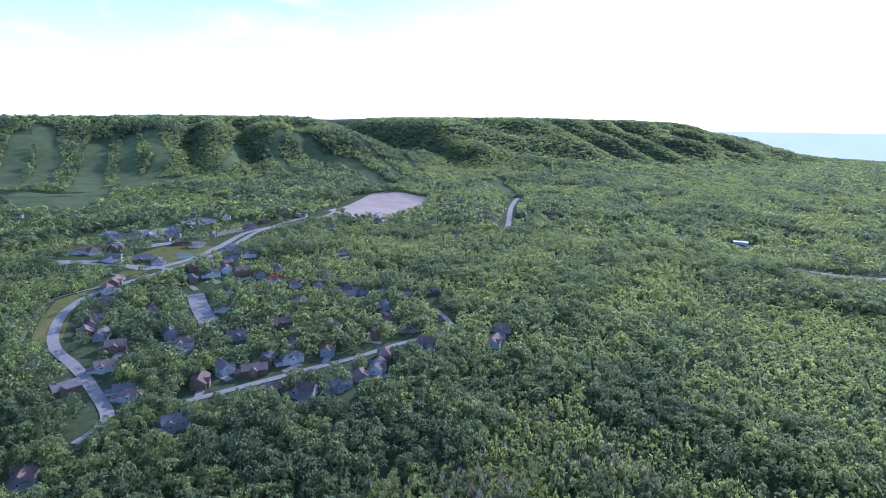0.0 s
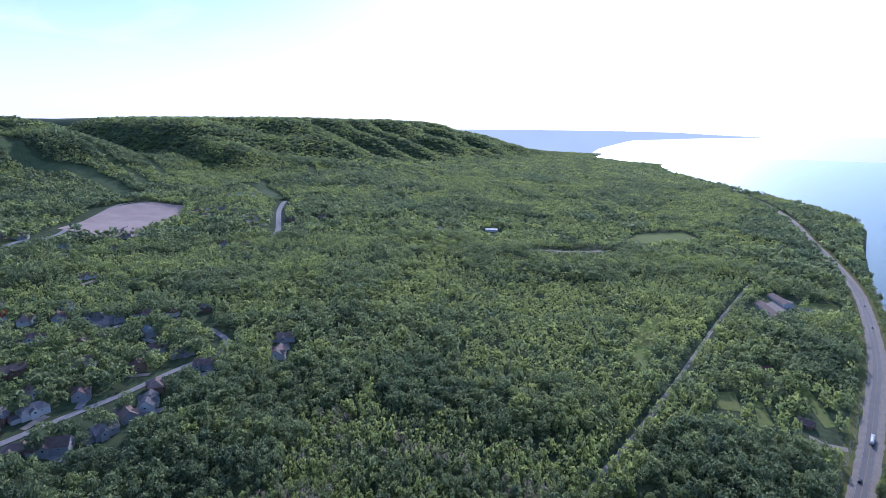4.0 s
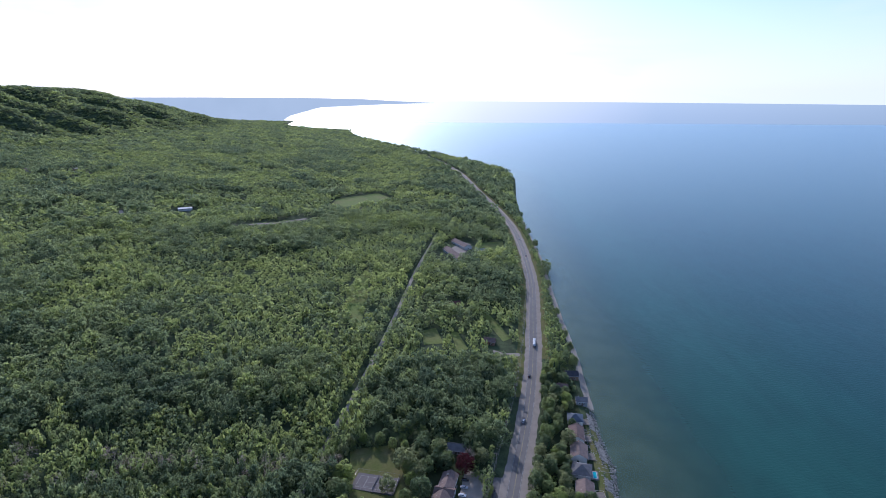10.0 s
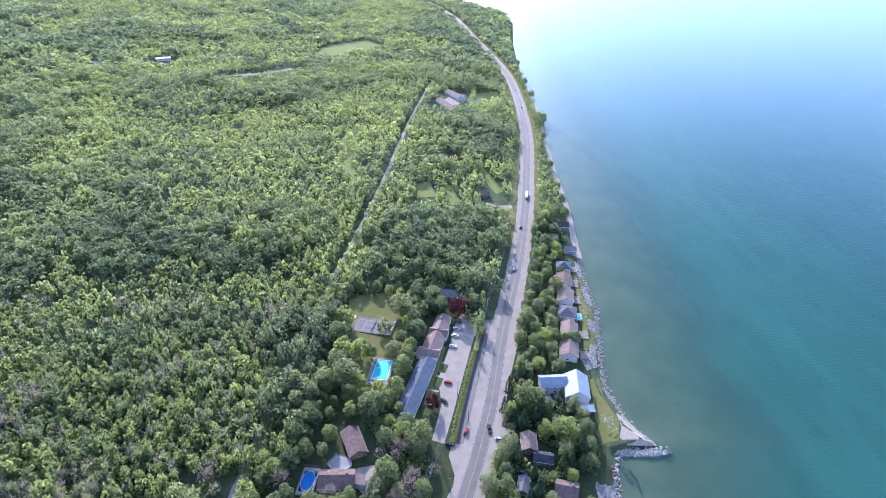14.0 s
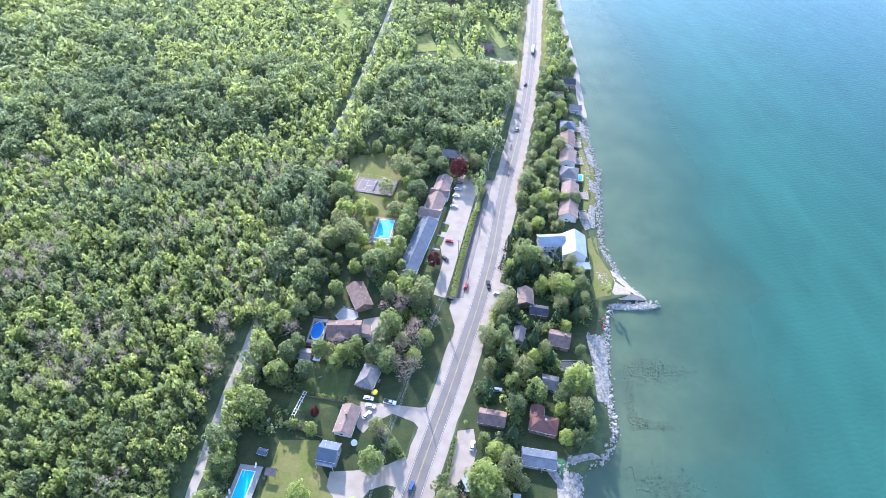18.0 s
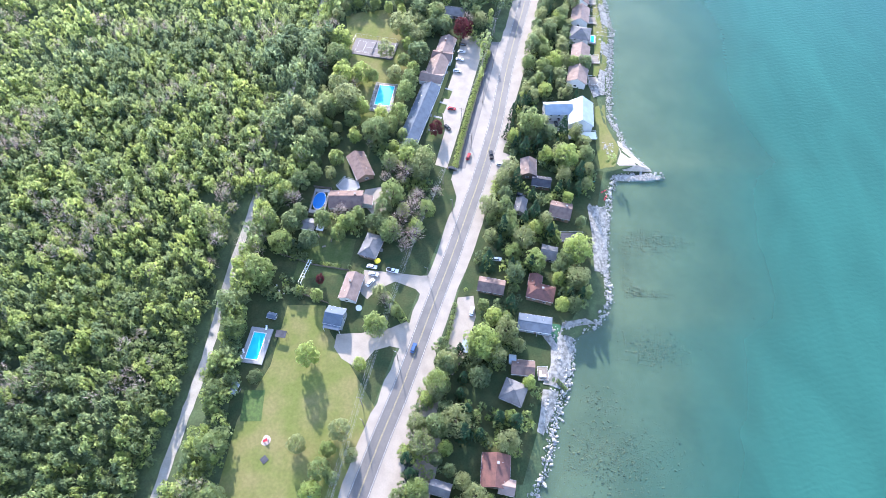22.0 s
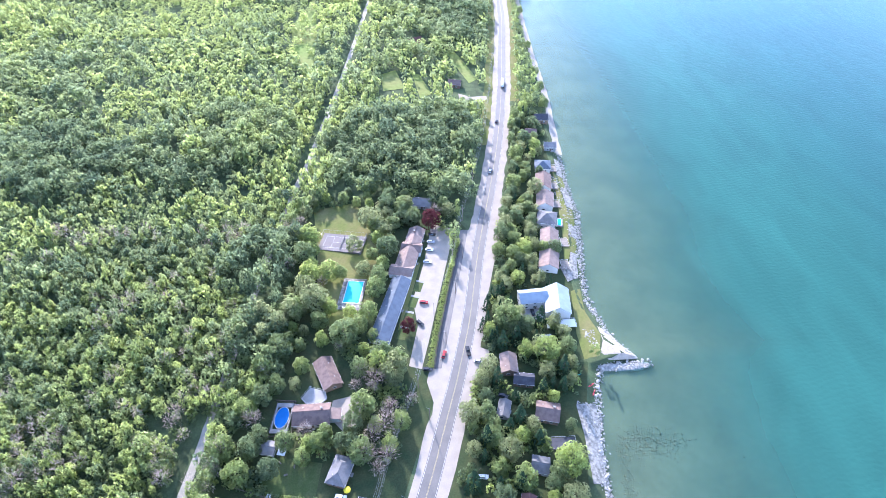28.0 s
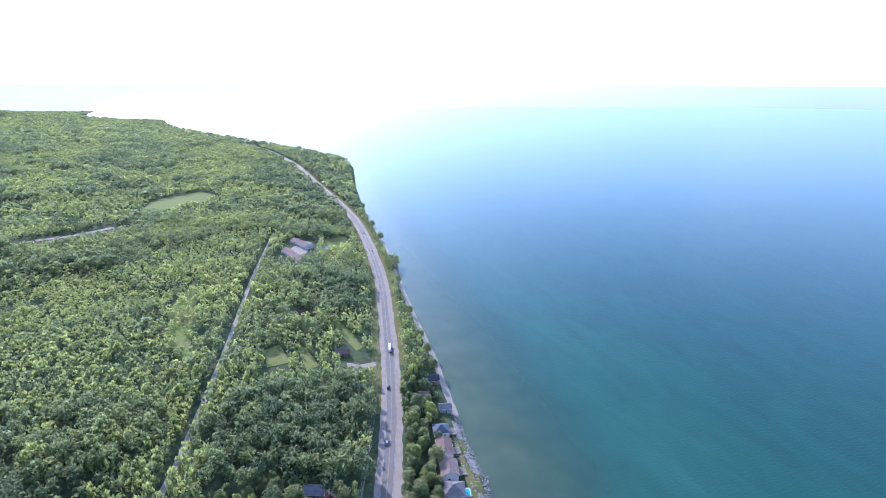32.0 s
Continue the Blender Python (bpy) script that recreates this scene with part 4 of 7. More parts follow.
def stamp(name, kinds, place, width, height, tone, mat, seed=1):
    """Many crowns joined into one mesh."""
    rng = np.random.RandomState(seed)
    which, turn = rng.randint(0, len(kinds), len(place)), rng.uniform(0, 2 * np.pi, len(place))
    vs, ts, tn, fc, base = [], [], [], [], 0
    for k, (v, t) in enumerate(kinds):
        s = np.nonzero(which == k)[0]
        if not len(s):
            continue
        c, d = np.cos(turn[s])[:, None], np.sin(turn[s])[:, None]
        x = (v[:, 0] * c - v[:, 1] * d) * width[s][:, None] + place[s, 0][:, None]
        y = (v[:, 0] * d + v[:, 1] * c) * width[s][:, None] + place[s, 1][:, None]
        z = v[:, 2] * height[s][:, None] + place[s, 2][:, None]
        vs.append(np.stack([x, y, z], -1).reshape(-1, 3))
        ts.append((t[None] + (np.arange(len(s)) * len(v))[:, None, None] + base).reshape(-1, 3))
        tn.append(np.repeat(tone[s], len(v)))
        o = crown_facing(v)
        fc.append(np.stack([o[:, 0] * c - o[:, 1] * d, o[:, 0] * d + o[:, 1] * c, o[:, 2] + 0 * c], -1).reshape(-1, 3))
        base += len(s) * len(v)
    return fast_mesh(name, np.concatenate(vs), np.concatenate(ts), mat, np.concatenate(tn), np.concatenate(fc))


def inside(x, y, ring):
    out = np.zeros(np.shape(x), bool)
    for (x0, y0), (x1, y1) in zip(ring, ring[1:] + ring[:1]):
        cross = ((y0 > y) != (y1 > y)) & (x < (x1 - x0) * (y - y0) / (y1 - y0 + 1e-9) + x0)
        out ^= cross
    return out


def off_line(x, y, line):
    best = np.full(np.shape(x), 1e9)
    for (x0, y0), (x1, y1) in zip(line, line[1:]):
        dx, dy = x1 - x0, y1 - y0
        t = np.clip(((x - x0) * dx + (y - y0) * dy) / (dx * dx + dy * dy), 0, 1)
        best = np.minimum(best, np.hypot(x - x0 - t * dx, y - y0 - t * dy))
    return best


def scatter(x0, x1, y0, y1, gap, seed):
    rng = np.random.RandomState(seed)
    x, y = np.meshgrid(np.arange(x0, x1, gap), np.arange(y0, y1, gap))
    x, y = x.ravel() + rng.uniform(-0.48, 0.48, x.size) * gap, y.ravel() + rng.uniform(-0.48, 0.48, y.size) * gap
    return x, y


def wooded(x, y):
    ok = shore(y) - x > 9
    ok &= off_line(x, y, ROAD) > 13
    ok &= off_line(x, y, TRAIL) > np.where((y > 330) & (y < 860), 3.6, np.where(y <= 170, 4.8, np.where(y <= 330, 0.8, 2.2)))
    for ring in CLEARINGS:
        ok &= ~inside(x, y, ring)
    for line, half in TRACKS:
        ok &= off_line(x, y, line) > half
    for cx, cy, r in OPEN_SPOTS:
        ok &= np.hypot(x - cx, y - cy) > r
    return ok


# stands of tall old broad-crowned trees among thickets of young slender ones
OLD_STANDS = [
    [(-705, 219), (-504, 402), (-458, 461), (-341, 411), (-278, 366), (-262, 324), (-262, 255), (-246, 204), (-235, 140), (-240, 60), (-348, -60), (-492, -60), (-640, 20), (-720, 110)],
    [(-329, 434), (-348, 489), (-325, 568), (-248, 476), (-250, 410), (-169, 385), (-134, 445), (-90, 429), (-75, 367), (-159, 340), (-258, 331), (-310, 350)],
    [(-776, 491), (-704, 597), (-560, 767), (-433, 640), (-392, 500), (-457, 470), (-605, 376)],
    [(-37, 426), (49, 436), (43, 331), (-50, 304), (-58, 369)],
    [(-389, 466), (-333, 536), (-267, 480), (-253, 430), (-303, 412), (-347, 405)],
    [(-99, 273), (-54, 279), (-38, 200), (-87, 199)],
    [(-16, 520), (30, 530), (92, 640), (100, 760), (40, 740), (-10, 700), (-22, 600)],
]
PALE_THICKETS = [[(-250, 465), (-203, 486), (-179, 416), (-226, 410)], [(-130, 640), (-95, 720), (-70, 600), (-75, 470), (-105, 500)], [(-300, 640), (-200, 760), (-140, 640), (-220, 560)]]


def old_stand(x, y):
    """Where the old trees stand: the mapped stands near by, and patches of them over the far plain and the slopes."""
    px, py = x + 16 * rolling(x, y, 70, 81), y + 16 * rolling(x, y, 70, 82)
    near = np.zeros(np.shape(x), bool)
    for ring in OLD_STANDS:
        near |= inside(px, py, ring)
    far = rolling(x, y * 0.55, 330, 31) + 0.5 * rolling(x, y, 130, 32) > 0.12
    return np.where(np.hypot(x, y) < 780, near, far)


def plant(name, label, kinds, box, gap, ring, wide, tall, seed, old=False, keep=1.0):
    x, y = scatter(*box, gap, seed)
    d = np.hypot(x, y - 15)
    ok = (d >= ring[0]) & (d < ring[1])
    x, y = x[ok], y[ok]
    az = np.degrees(np.arctan2(x, y))
    ok = wooded(x, y) & (az > -104) & (az < 60)
    ok &= (y < 330) | (y > 900) | (off_line(x, y, TRAIL) > 1.2 + 0.42 * wide)
    if old is not None:
        ok &= old_stand(x, y) == old
    rng = np.random.RandomState(seed + 1)
    ok &= ~(inside(x, y, MEADOW_STRIP) & (rng.uniform(0, 1, len(x)) < 0.6)) & (rng.uniform(0, 1, len(x)) < keep)
    ok &= ~(inside(x, y, VILLAGE_CORE) & (rng.uniform(0, 1, len(x)) < 0.72))
    # ragged gaps and thin places
    ok &= rolling(x, y, 55, 83) + 0.6 * rolling(x, y, 23, 84) > (-1.3 if old else -1.05)
    x, y = x[ok], y[ok]
    size = np.where(rng.uniform(0, 1, len(x)) < (0.0 if old else 0.1), 1.5, 1.0) * rng.uniform(0.6, 1.35, len(x))
    pale = np.zeros(len(x), bool)
    for p in PALE_THICKETS:
        pale |= inside(x + 14 * rolling(x, y, 60, 85), y + 14 * rolling(x, y, 60, 86), p)
    base = 0.3 if old else 0.54
    tone = np.clip(base + 0.22 * pale + 0.15 * rolling(x, y, 240, 21) + 0.11 * rolling(x, y, 60, 22) + rng.normal(0, 0.13 if old else 0.19, len(x)), 0, 1)
    place = np.stack([x, y, ground_z(x, y)], -1)
    high = tall * rng.uniform(0.8, 1.15, len(x)) * (0.72 + 0.28 * size) * (1 + 0.14 * rolling(x, y, 110, 87)) * np.where(pale, 0.7, 1.0)
    ob = stamp(name, kinds, place, wide * size, high, tone, LEAVES, seed)
    return tagged(ob, label, "trees", kind="stuff")


def slender_crown(seed, clumps, leaves, size, pointed=0.5):
    """A narrow crown of unit width and height, fuller below and drawn out to a leader; its foot is at z = 0."""
    rng = np.random.RandomState(seed)
    c, nrm = [], []
    for k in range(clumps):
        h = (k + 0.5) / clumps
        ring = 0.34 * (math.sin(math.pi * min(1.0, 0.28 + 0.72 * h)) ** 0.7 + 0.06) * (1 - pointed * h * 0.5) * rng.uniform(0.55, 1.15)
        ang = 2.39996 * k + rng.uniform(-0.6, 0.6)
        mid = np.array([math.cos(ang) * ring, math.sin(ang) * ring, 0.2 + 0.74 * h + rng.uniform(-0.04, 0.04)])
        d = rng.normal(size=(leaves, 3))
        d /= np.linalg.norm(d, axis=1, keepdims=True)
        r = rng.uniform(0.1, 0.2)
        c.append(mid + d * r * [1, 1, 0.5])
        nrm.append(d + rng.normal(size=(leaves, 3)) * 0.5 + [0, 0, 0.4])
    return cards(rng, np.concatenate(c), np.concatenate(nrm), size)


shrub_kinds = [leafy_crown(s, 8, 7, 0.14, 1.0, p) for s, p in ((1, 0.0), (2, 0.1), (3, 0.3), (4, 0.0), (5, 0.2))]
nearest_kinds = [leafy_crown(s, 20, 14, 0.056, 1.0, p) for s, p in ((6, 0.0), (7, 0.25), (8, 0.4), (9, 0.1), (10, 0.3))]
young_nearest = [slender_crown(s, 16, 13, 0.068, 0.1 * (s % 4)) for s in range(60, 64)] + [leafy_crown(s, 16, 13, 0.066, 1.0, 0.15 * (s % 3)) for s in range(64, 70)]
young_near = [slender_crown(s, 11, 9, 0.09, 0.1 * (s % 4)) for s in range(70, 73)] + [leafy_crown(s, 11, 9, 0.088, 1.0, 0.15 * (s % 3)) for s in range(73, 77)]
young_mid = [slender_crown(s, 8, 6, 0.115, 0.1 * (s % 3)) for s in range(80, 82)] + [leafy_crown(s, 8, 6, 0.112, 1.0, 0.15 * (s % 3)) for s in range(82, 86)]
old_near = [leafy_crown(s, 22, 16, 0.058, 1.0, p) for s, p in ((1, 0.0), (2, 0.1), (3, 0.2), (4, 0.0), (5, 0.1))]
old_mid = [leafy_crown(s, 15, 10, 0.076, 1.0, p) for s, p in ((11, 0.0), (12, 0.1), (13, 0.15), (14, 0.0))]
mid_kinds = [leafy_crown(s, 10, 7, 0.098, 1.0, p) for s, p in ((11, 0.0), (12, 0.2), (13, 0.3), (14, 0.1))]
far_kinds = [leafy_crown(s, 7, 3, 0.2, 1.0, 0.1 * (s % 3)) for s in range(21, 27)]
farthest_kinds = [leafy_crown(s, 6, 3, 0.23, 1.0, 0.1 * (s % 3)) for s in range(21, 27)]
plant("young_woods", "dense thicket of slender young trees in bright mixed greens", young_nearest, (-330, 130, -60, 320), 4.3, (0, 300), 4.6, 10.5, 31)
plant("old_woods", "stand of tall broad-crowned trees in deep green", old_near, (-330, 130, -60, 320), 7.2, (0, 300), 9.5, 15.0, 32, True)
plant("young_woods", "thicket of slender young trees in pale mixed greens", young_near, (-480, 130, -60, 480), 4.7, (300, 460), 5.1, 10.5, 33)
plant("old_woods", "stand of tall broad-crowned trees in deep green", old_near, (-480, 130, -60, 480), 8.0, (300, 460), 10.5, 14.5, 34, True)
plant("young_woods", "slender young trees covering the plain in pale greens", young_mid, (-1010, 220, -220, 1010), 5.9, (460, 1000), 6.8, 10.5, 41)
plant("old_woods", "broad old trees covering the plain in deep greens", old_mid, (-1010, 220, -220, 1010), 9.0, (460, 1000), 11.8, 14.5, 42, True)
plant("far_woods", "broad woods covering the plain below the escarpment", far_kinds, (-2250, 220, -500, 2250), 9.4, (1000, 2250), 10.0, 10.5, 51)
plant("far_woods", "rows of taller dark trees across the far plain", far_kinds, (-2250, 220, -500, 2250), 11.5, (1000, 2250), 14.5, 15.5, 52, True)
plant("escarpment_woods", "woods covering the escarpment and the far shore", farthest_kinds, (-2750, 220, -300, 4700), 17.3, (2250, 4800), 20.0, 12.5, 61, None)

# brambles and saplings under the nearest trees and along the trail
ux, uy = scatter(-320, 20, -50, 330, 4.0, 71)
beside = off_line(ux, uy, TRAIL)
keep = wooded(ux, uy) & (np.hypot(ux, uy - 15) < 310) & ((rolling(ux, uy, 40, 72) > -0.5) | (beside < 14)) & ~old_stand(ux, uy)
ux, uy = ux[keep], uy[keep]
rng = np.random.RandomState(73)
uw = rng.uniform(2.6, 5.6, len(ux))
tagged(stamp("saplings", shrub_kinds, np.stack([ux, uy, ground_z(ux, uy)], -1), uw, uw * rng.uniform(0.9, 1.6, len(ux)), np.clip(0.55 + 0.16 * rolling(ux, uy, 70, 74) + rng.normal(0, 0.16, len(ux)), 0, 1), LEAVES, 75), "brambles and saplings under the woodland trees", "shrubs", kind="stuff")


def twig_crown(seed, count=260):
    """The fine leafless twigs of a bare tree: thin slivers that fan outward."""
    rng = np.random.RandomState(seed)
    v, t = [], []
    for k in range(count):
        d = rng.normal(size=3)
        d /= np.linalg.norm(d)
        d[2] = abs(d[2])
        p = np.array([0, 0, 0.45]) + d * rng.uniform(0.2, 0.42) * [1.1, 1.1, 1.1]
        q = p + (d + rng.normal(size=3) * 0.5) * 0.12
        s = np.cross(d, rng.normal(size=3)) * 0.006
        i = len(v)
        v += [p - s, p + s, q]
        t.append((i, i + 1, i + 2))
    return np.array(v), np.array(t)


# bare grey trees scattered in drifts through the nearest thickets
dx, dy = scatter(-260, -60, -40, 290, 6.5, 91)
rng = np.random.RandomState(92)
keep = wooded(dx, dy) & ((rolling(dx, dy, 75, 93) > 0.5) | (rng.uniform(0, 1, len(dx)) < 0.09)) & ~old_stand(dx, dy)
dx, dy = dx[keep], dy[keep]
tagged(stamp("bare_trees", [twig_crown(s, 150) for s in (1, 2, 3)], np.stack([dx, dy, ground_z(dx, dy)], -1), rng.uniform(4.5, 8, len(dx)), rng.uniform(12, 16, len(dx)), rng.uniform(0, 0.8, len(dx)), BARE_TWIGS, 94), "drifts of leafless grey trees in the thicket", "trees", kind="stuff")

# ---- builders ----
def part(name, verts, faces, mat, parent, label=""):
    """One mesh object under a thing or under a part."""
    ob = link_mesh(name, verts, faces, [mat])
    ob.parent = parent
    if label:
        ob["label"] = label
    return ob


def thing(name, x, y, turn, label, category, group="", z=None):
    e = new(name)
    e.empty_display_size = 0.3
    e.matrix_world = pose(x, y, float(ground_z(x, y)) if z is None else z, 0, 0, turn)
    return tagged(e, label, category, group)


BOX_FACES = [(0, 3, 2, 1), (4, 5, 6, 7), (0, 1, 5, 4), (1, 2, 6, 5), (2, 3, 7, 6), (3, 0, 4, 7)]


def box(x0, x1, y0, y1, z0, z1, taper=0.0):
    t = taper
    return [(x0, y0, z0), (x1, y0, z0), (x1, y1, z0), (x0, y1, z0), (x0 + t, y0 + t, z1), (x1 - t, y0 + t, z1), (x1 - t, y1 - t, z1), (x0 + t, y1 - t, z1)], BOX_FACES


def soft_box(x0, x1, y0, y1, z0, z1, r):
    """A box with rounded edges."""
    bm = bmesh.new()
    v, f = box(x0, x1, y0, y1, z0, z1)
    vs = [bm.verts.new(c) for c in v]
    for q in f:
        bm.faces.new([vs[k] for k in q])
    bmesh.ops.bevel(bm, geom=bm.edges[:], offset=r, segments=2, profile=0.5, affect="EDGES")
    bm.verts.index_update()
    out = [tuple(c.co) for c in bm.verts], [tuple(c.index for c in q.verts) for q in bm.faces]
    bm.free()
    return out


def tube(path, radii, sides=8):
    """A round bar along a path."""
    vs, fs = [], []
    for k, (p, r) in enumerate(zip(path, radii)):
        a, b = Vector(path[max(k - 1, 0)]), Vector(path[min(k + 1, len(path) - 1)])
        d = (b - a).normalized()
        u = d.cross(Vector((1, 0, 0)) if abs(d.x) < 0.9 else Vector((0, 1, 0))).normalized()
        w = d.cross(u)
        for j in range(sides):
            t = 2 * math.pi * j / sides
            vs.append(tuple(Vector(p) + r * (math.cos(t) * u + math.sin(t) * w)))
        if k:
            fs += [((k - 1) * sides + j, (k - 1) * sides + (j + 1) % sides, k * sides + (j + 1) % sides, k * sides + j) for j in range(sides)]
    fs += [tuple(range(sides - 1, -1, -1)), tuple(range(len(vs) - sides, len(vs)))]
    return vs, fs


def join(*bits):
    vs, fs = [], []
    for v, f in bits:
        fs += [tuple(k + len(vs) for k in q) for q in f]
        vs += v
    return vs, fs


def slab(quad, thick):
    """A plate of even thickness above three or four points."""
    n = (Vector(quad[1]) - Vector(quad[0])).cross(Vector(quad[-1]) - Vector(quad[0])).normalized() * thick
    if n.z < 0:
        n = -n
    k = len(quad)
    vs = [tuple(q) for q in quad] + [tuple(Vector(q) + n) for q in quad]
    return vs, [tuple(range(k - 1, -1, -1)), tuple(range(k, 2 * k))] + [(j, (j + 1) % k, k + (j + 1) % k, k + j) for j in range(k)]


def window(parent, x, y, z, w, h, side):
    """A framed window on a wall: side 'x' or 'y' is the way that it faces, with its sign."""
    s = 1 if side[0] == "+" else -1
    d0, d1 = (0.0, 0.06) if s > 0 else (-0.06, 0.0)
    g0, g1 = (0.015, 0.07) if s > 0 else (-0.07, -0.015)
    if side[1] == "x":
        f = join(box(x + d0, x + d1, y - w / 2, y + w / 2, z, z + 0.1), box(x + d0, x + d1, y - w / 2, y + w / 2, z + h - 0.1, z + h),
                 box(x + d0, x + d1, y - w / 2, y - w / 2 + 0.1, z + 0.1, z + h - 0.1), box(x + d0, x + d1, y + w / 2 - 0.1, y + w / 2, z + 0.1, z + h - 0.1))
        g = box(x + min(g0, 0.0), x + max(g1, 0.0) - 0.03 * (s > 0), y - w / 2 + 0.1, y + w / 2 - 0.1, z + 0.1, z + h - 0.1)
    else:
        f = join(box(x - w / 2, x + w / 2, y + d0, y + d1, z, z + 0.1), box(x - w / 2, x + w / 2, y + d0, y + d1, z + h - 0.1, z + h),
                 box(x - w / 2, x - w / 2 + 0.1, y + d0, y + d1, z + 0.1, z + h - 0.1), box(x + w / 2 - 0.1, x + w / 2, y + d0, y + d1, z + 0.1, z + h - 0.1))
        g = box(x - w / 2 + 0.1, x + w / 2 - 0.1, y + min(g0, 0.0), y + max(g1, 0.0) - 0.03 * (s > 0), z + 0.1, z + h - 0.1)
    frame_ob = part("window", *f, TRIM, parent)
    part("pane", *g, PANE, frame_ob, "dark reflecting glass")
    return frame_ob


def house(x, y, long, wide, turn, label, roof, wall, h=2.8, rise=None, hip=False, chimney=None, panes=2, vents=1, name="house", group="", far=False, porch=0.0):
    """A house: its ridge runs along its own x. Overhanging roof plates, walls with gables, windows, a door, vents and a chimney."""
    e = thing(name, x, y, turn, label, "house", group)
    over = 0.45
    L, W = long / 2 - over, wide / 2 - over
    rise = rise if rise is not None else wide * 0.24
    top = h + rise * W / (W + over)
    if hip:
        part("wall", *box(-L, L, -W, W, -0.8, h), wall, e)
    else:
        vs = [(-L, -W, -0.8), (-L, W, -0.8), (-L, W, h), (-L, 0, top), (-L, -W, h), (L, -W, -0.8), (L, W, -0.8), (L, W, h), (L, 0, top), (L, -W, h)]
        part("wall", vs, [(0, 1, 2, 3, 4), (9, 8, 7, 6, 5), (0, 4, 9, 5), (1, 6, 7, 2), (4, 3, 8, 9), (3, 2, 7, 8), (0, 5, 6, 1)], wall, e)
    a, b, low, peak = L + over, W + over, h - rise * over / (W + over), h + rise
    if hip:
        r = max(0.3, a - b)
        plates = [[(-a, -b, low), (a, -b, low), (r, 0, peak), (-r, 0, peak)], [(a, b, low), (-a, b, low), (-r, 0, peak), (r, 0, peak)],
                  [(a, -b, low), (a, b, low), (r, 0, peak)], [(-a, b, low), (-a, -b, low), (-r, 0, peak)]]
    else:
        r = a
        plates = [[(-a, -b, low), (a, -b, low), (a, 0, peak), (-a, 0, peak)], [(a, b, low), (-a, b, low), (-a, 0, peak), (a, 0, peak)]]
    for q in plates:
        part("roof_slope", *slab(q, 0.14), roof, e)
    part("ridge_cap", *box(-r, r, -0.14, 0.14, peak + 0.09, peak + 0.2, 0.04), roof, e)
    for s in () if far else (-1, 1):
        part("gutter", *box(-a, a, s * b - 0.05 + s * 0.06, s * b + 0.05 + s * 0.06, low - 0.02, low + 0.1), TRIM, e)
    if not far:
        for k in range(vents):
            vx = -L * 0.5 + L * k / max(vents - 1, 1)
            zc = peak - rise * 0.45
            part("roof_vent", *box(vx - 0.16, vx + 0.16, 0.45 * b - 0.16, 0.45 * b + 0.16, zc - 0.1, zc + 0.4, 0.03), STEEL, e)
    if chimney is not None:
        c = part("chimney", *box(chimney * L - 0.4, chimney * L + 0.4, 0.3, 1.0, h, peak + 0.9, 0.03), WALL_BRICK, e)
        part("chimney_cap", *box(chimney * L - 0.48, chimney * L + 0.48, 0.22, 1.08, peak + 0.9, peak + 1.02), CONCRETE, c)
    storeys = [h - 2.2] if far else [0.9] if h < 4.5 else [0.9, 3.5]
    for z in storeys:
        for k in range(panes):
            wx = -L + 2 * L * (k + 0.7) / (panes + 0.4)
            for s in ("-", "+"):
                window(e, wx, (-W if s == "-" else W), z, 1.3, 1.2, s + "y")
        for s in ("-", "+"):
            window(e, (-L if s == "-" else L), 0.5, z, 1.6, 1.2, s + "x")
    if not far:
        d = part("door", *box(-0.5 + L * 0.1, 0.5 + L * 0.1, -W - 0.06, -W, 0.0, 2.05), DOOR_PAINT, e)
        part("handle", *box(0.3 + L * 0.1, 0.36 + L * 0.1, -W - 0.12, -W - 0.06, 0.95, 1.1), STEEL, d, "small steel handle")
        part("step", *box(-0.9 + L * 0.1, 0.9 + L * 0.1, -W - 1.1, -W - 0.002, -0.5, -0.02), CONCRETE, e)
    if porch:
        part("porch_roof", *slab([(-L, -W, h - 0.3), (-L, -W - porch, h - 0.8), (L, -W - porch, h - 0.8), (L, -W, h - 0.3)], 0.1), roof, e)
        for s in (-1, 1):
            part("porch_post", *box(s * (L - 0.15) - 0.07, s * (L - 0.15) + 0.07, -W - porch + 0.1, -W - porch + 0.24, -0.6, h - 0.78), TRIM, e)
    return e


def limbs(seed, height, r, bare=False):
    rng = random.Random(seed)
    bits = [tube([(0, 0, -0.4), (0.02, 0.01, height * 0.3), (0.05, -0.03, height * 0.8)], [r, r * 0.75, r * 0.25])]
    count = 22 if bare else 5
    for k in range(count):
        a, z = 2.4 * k + rng.uniform(-0.4, 0.4), height * rng.uniform(0.28, 0.6)
        reach = height * rng.uniform(0.22, 0.42)
        mid = (math.cos(a) * reach * 0.5, math.sin(a) * reach * 0.5, z + height * 0.12)
        bits.append(tube([(0, 0, z), mid, (math.cos(a) * reach, math.sin(a) * reach, z + height * rng.uniform(0.18, 0.38))], [r * 0.5, r * 0.3, r * 0.1], 5))
    return join(*bits)


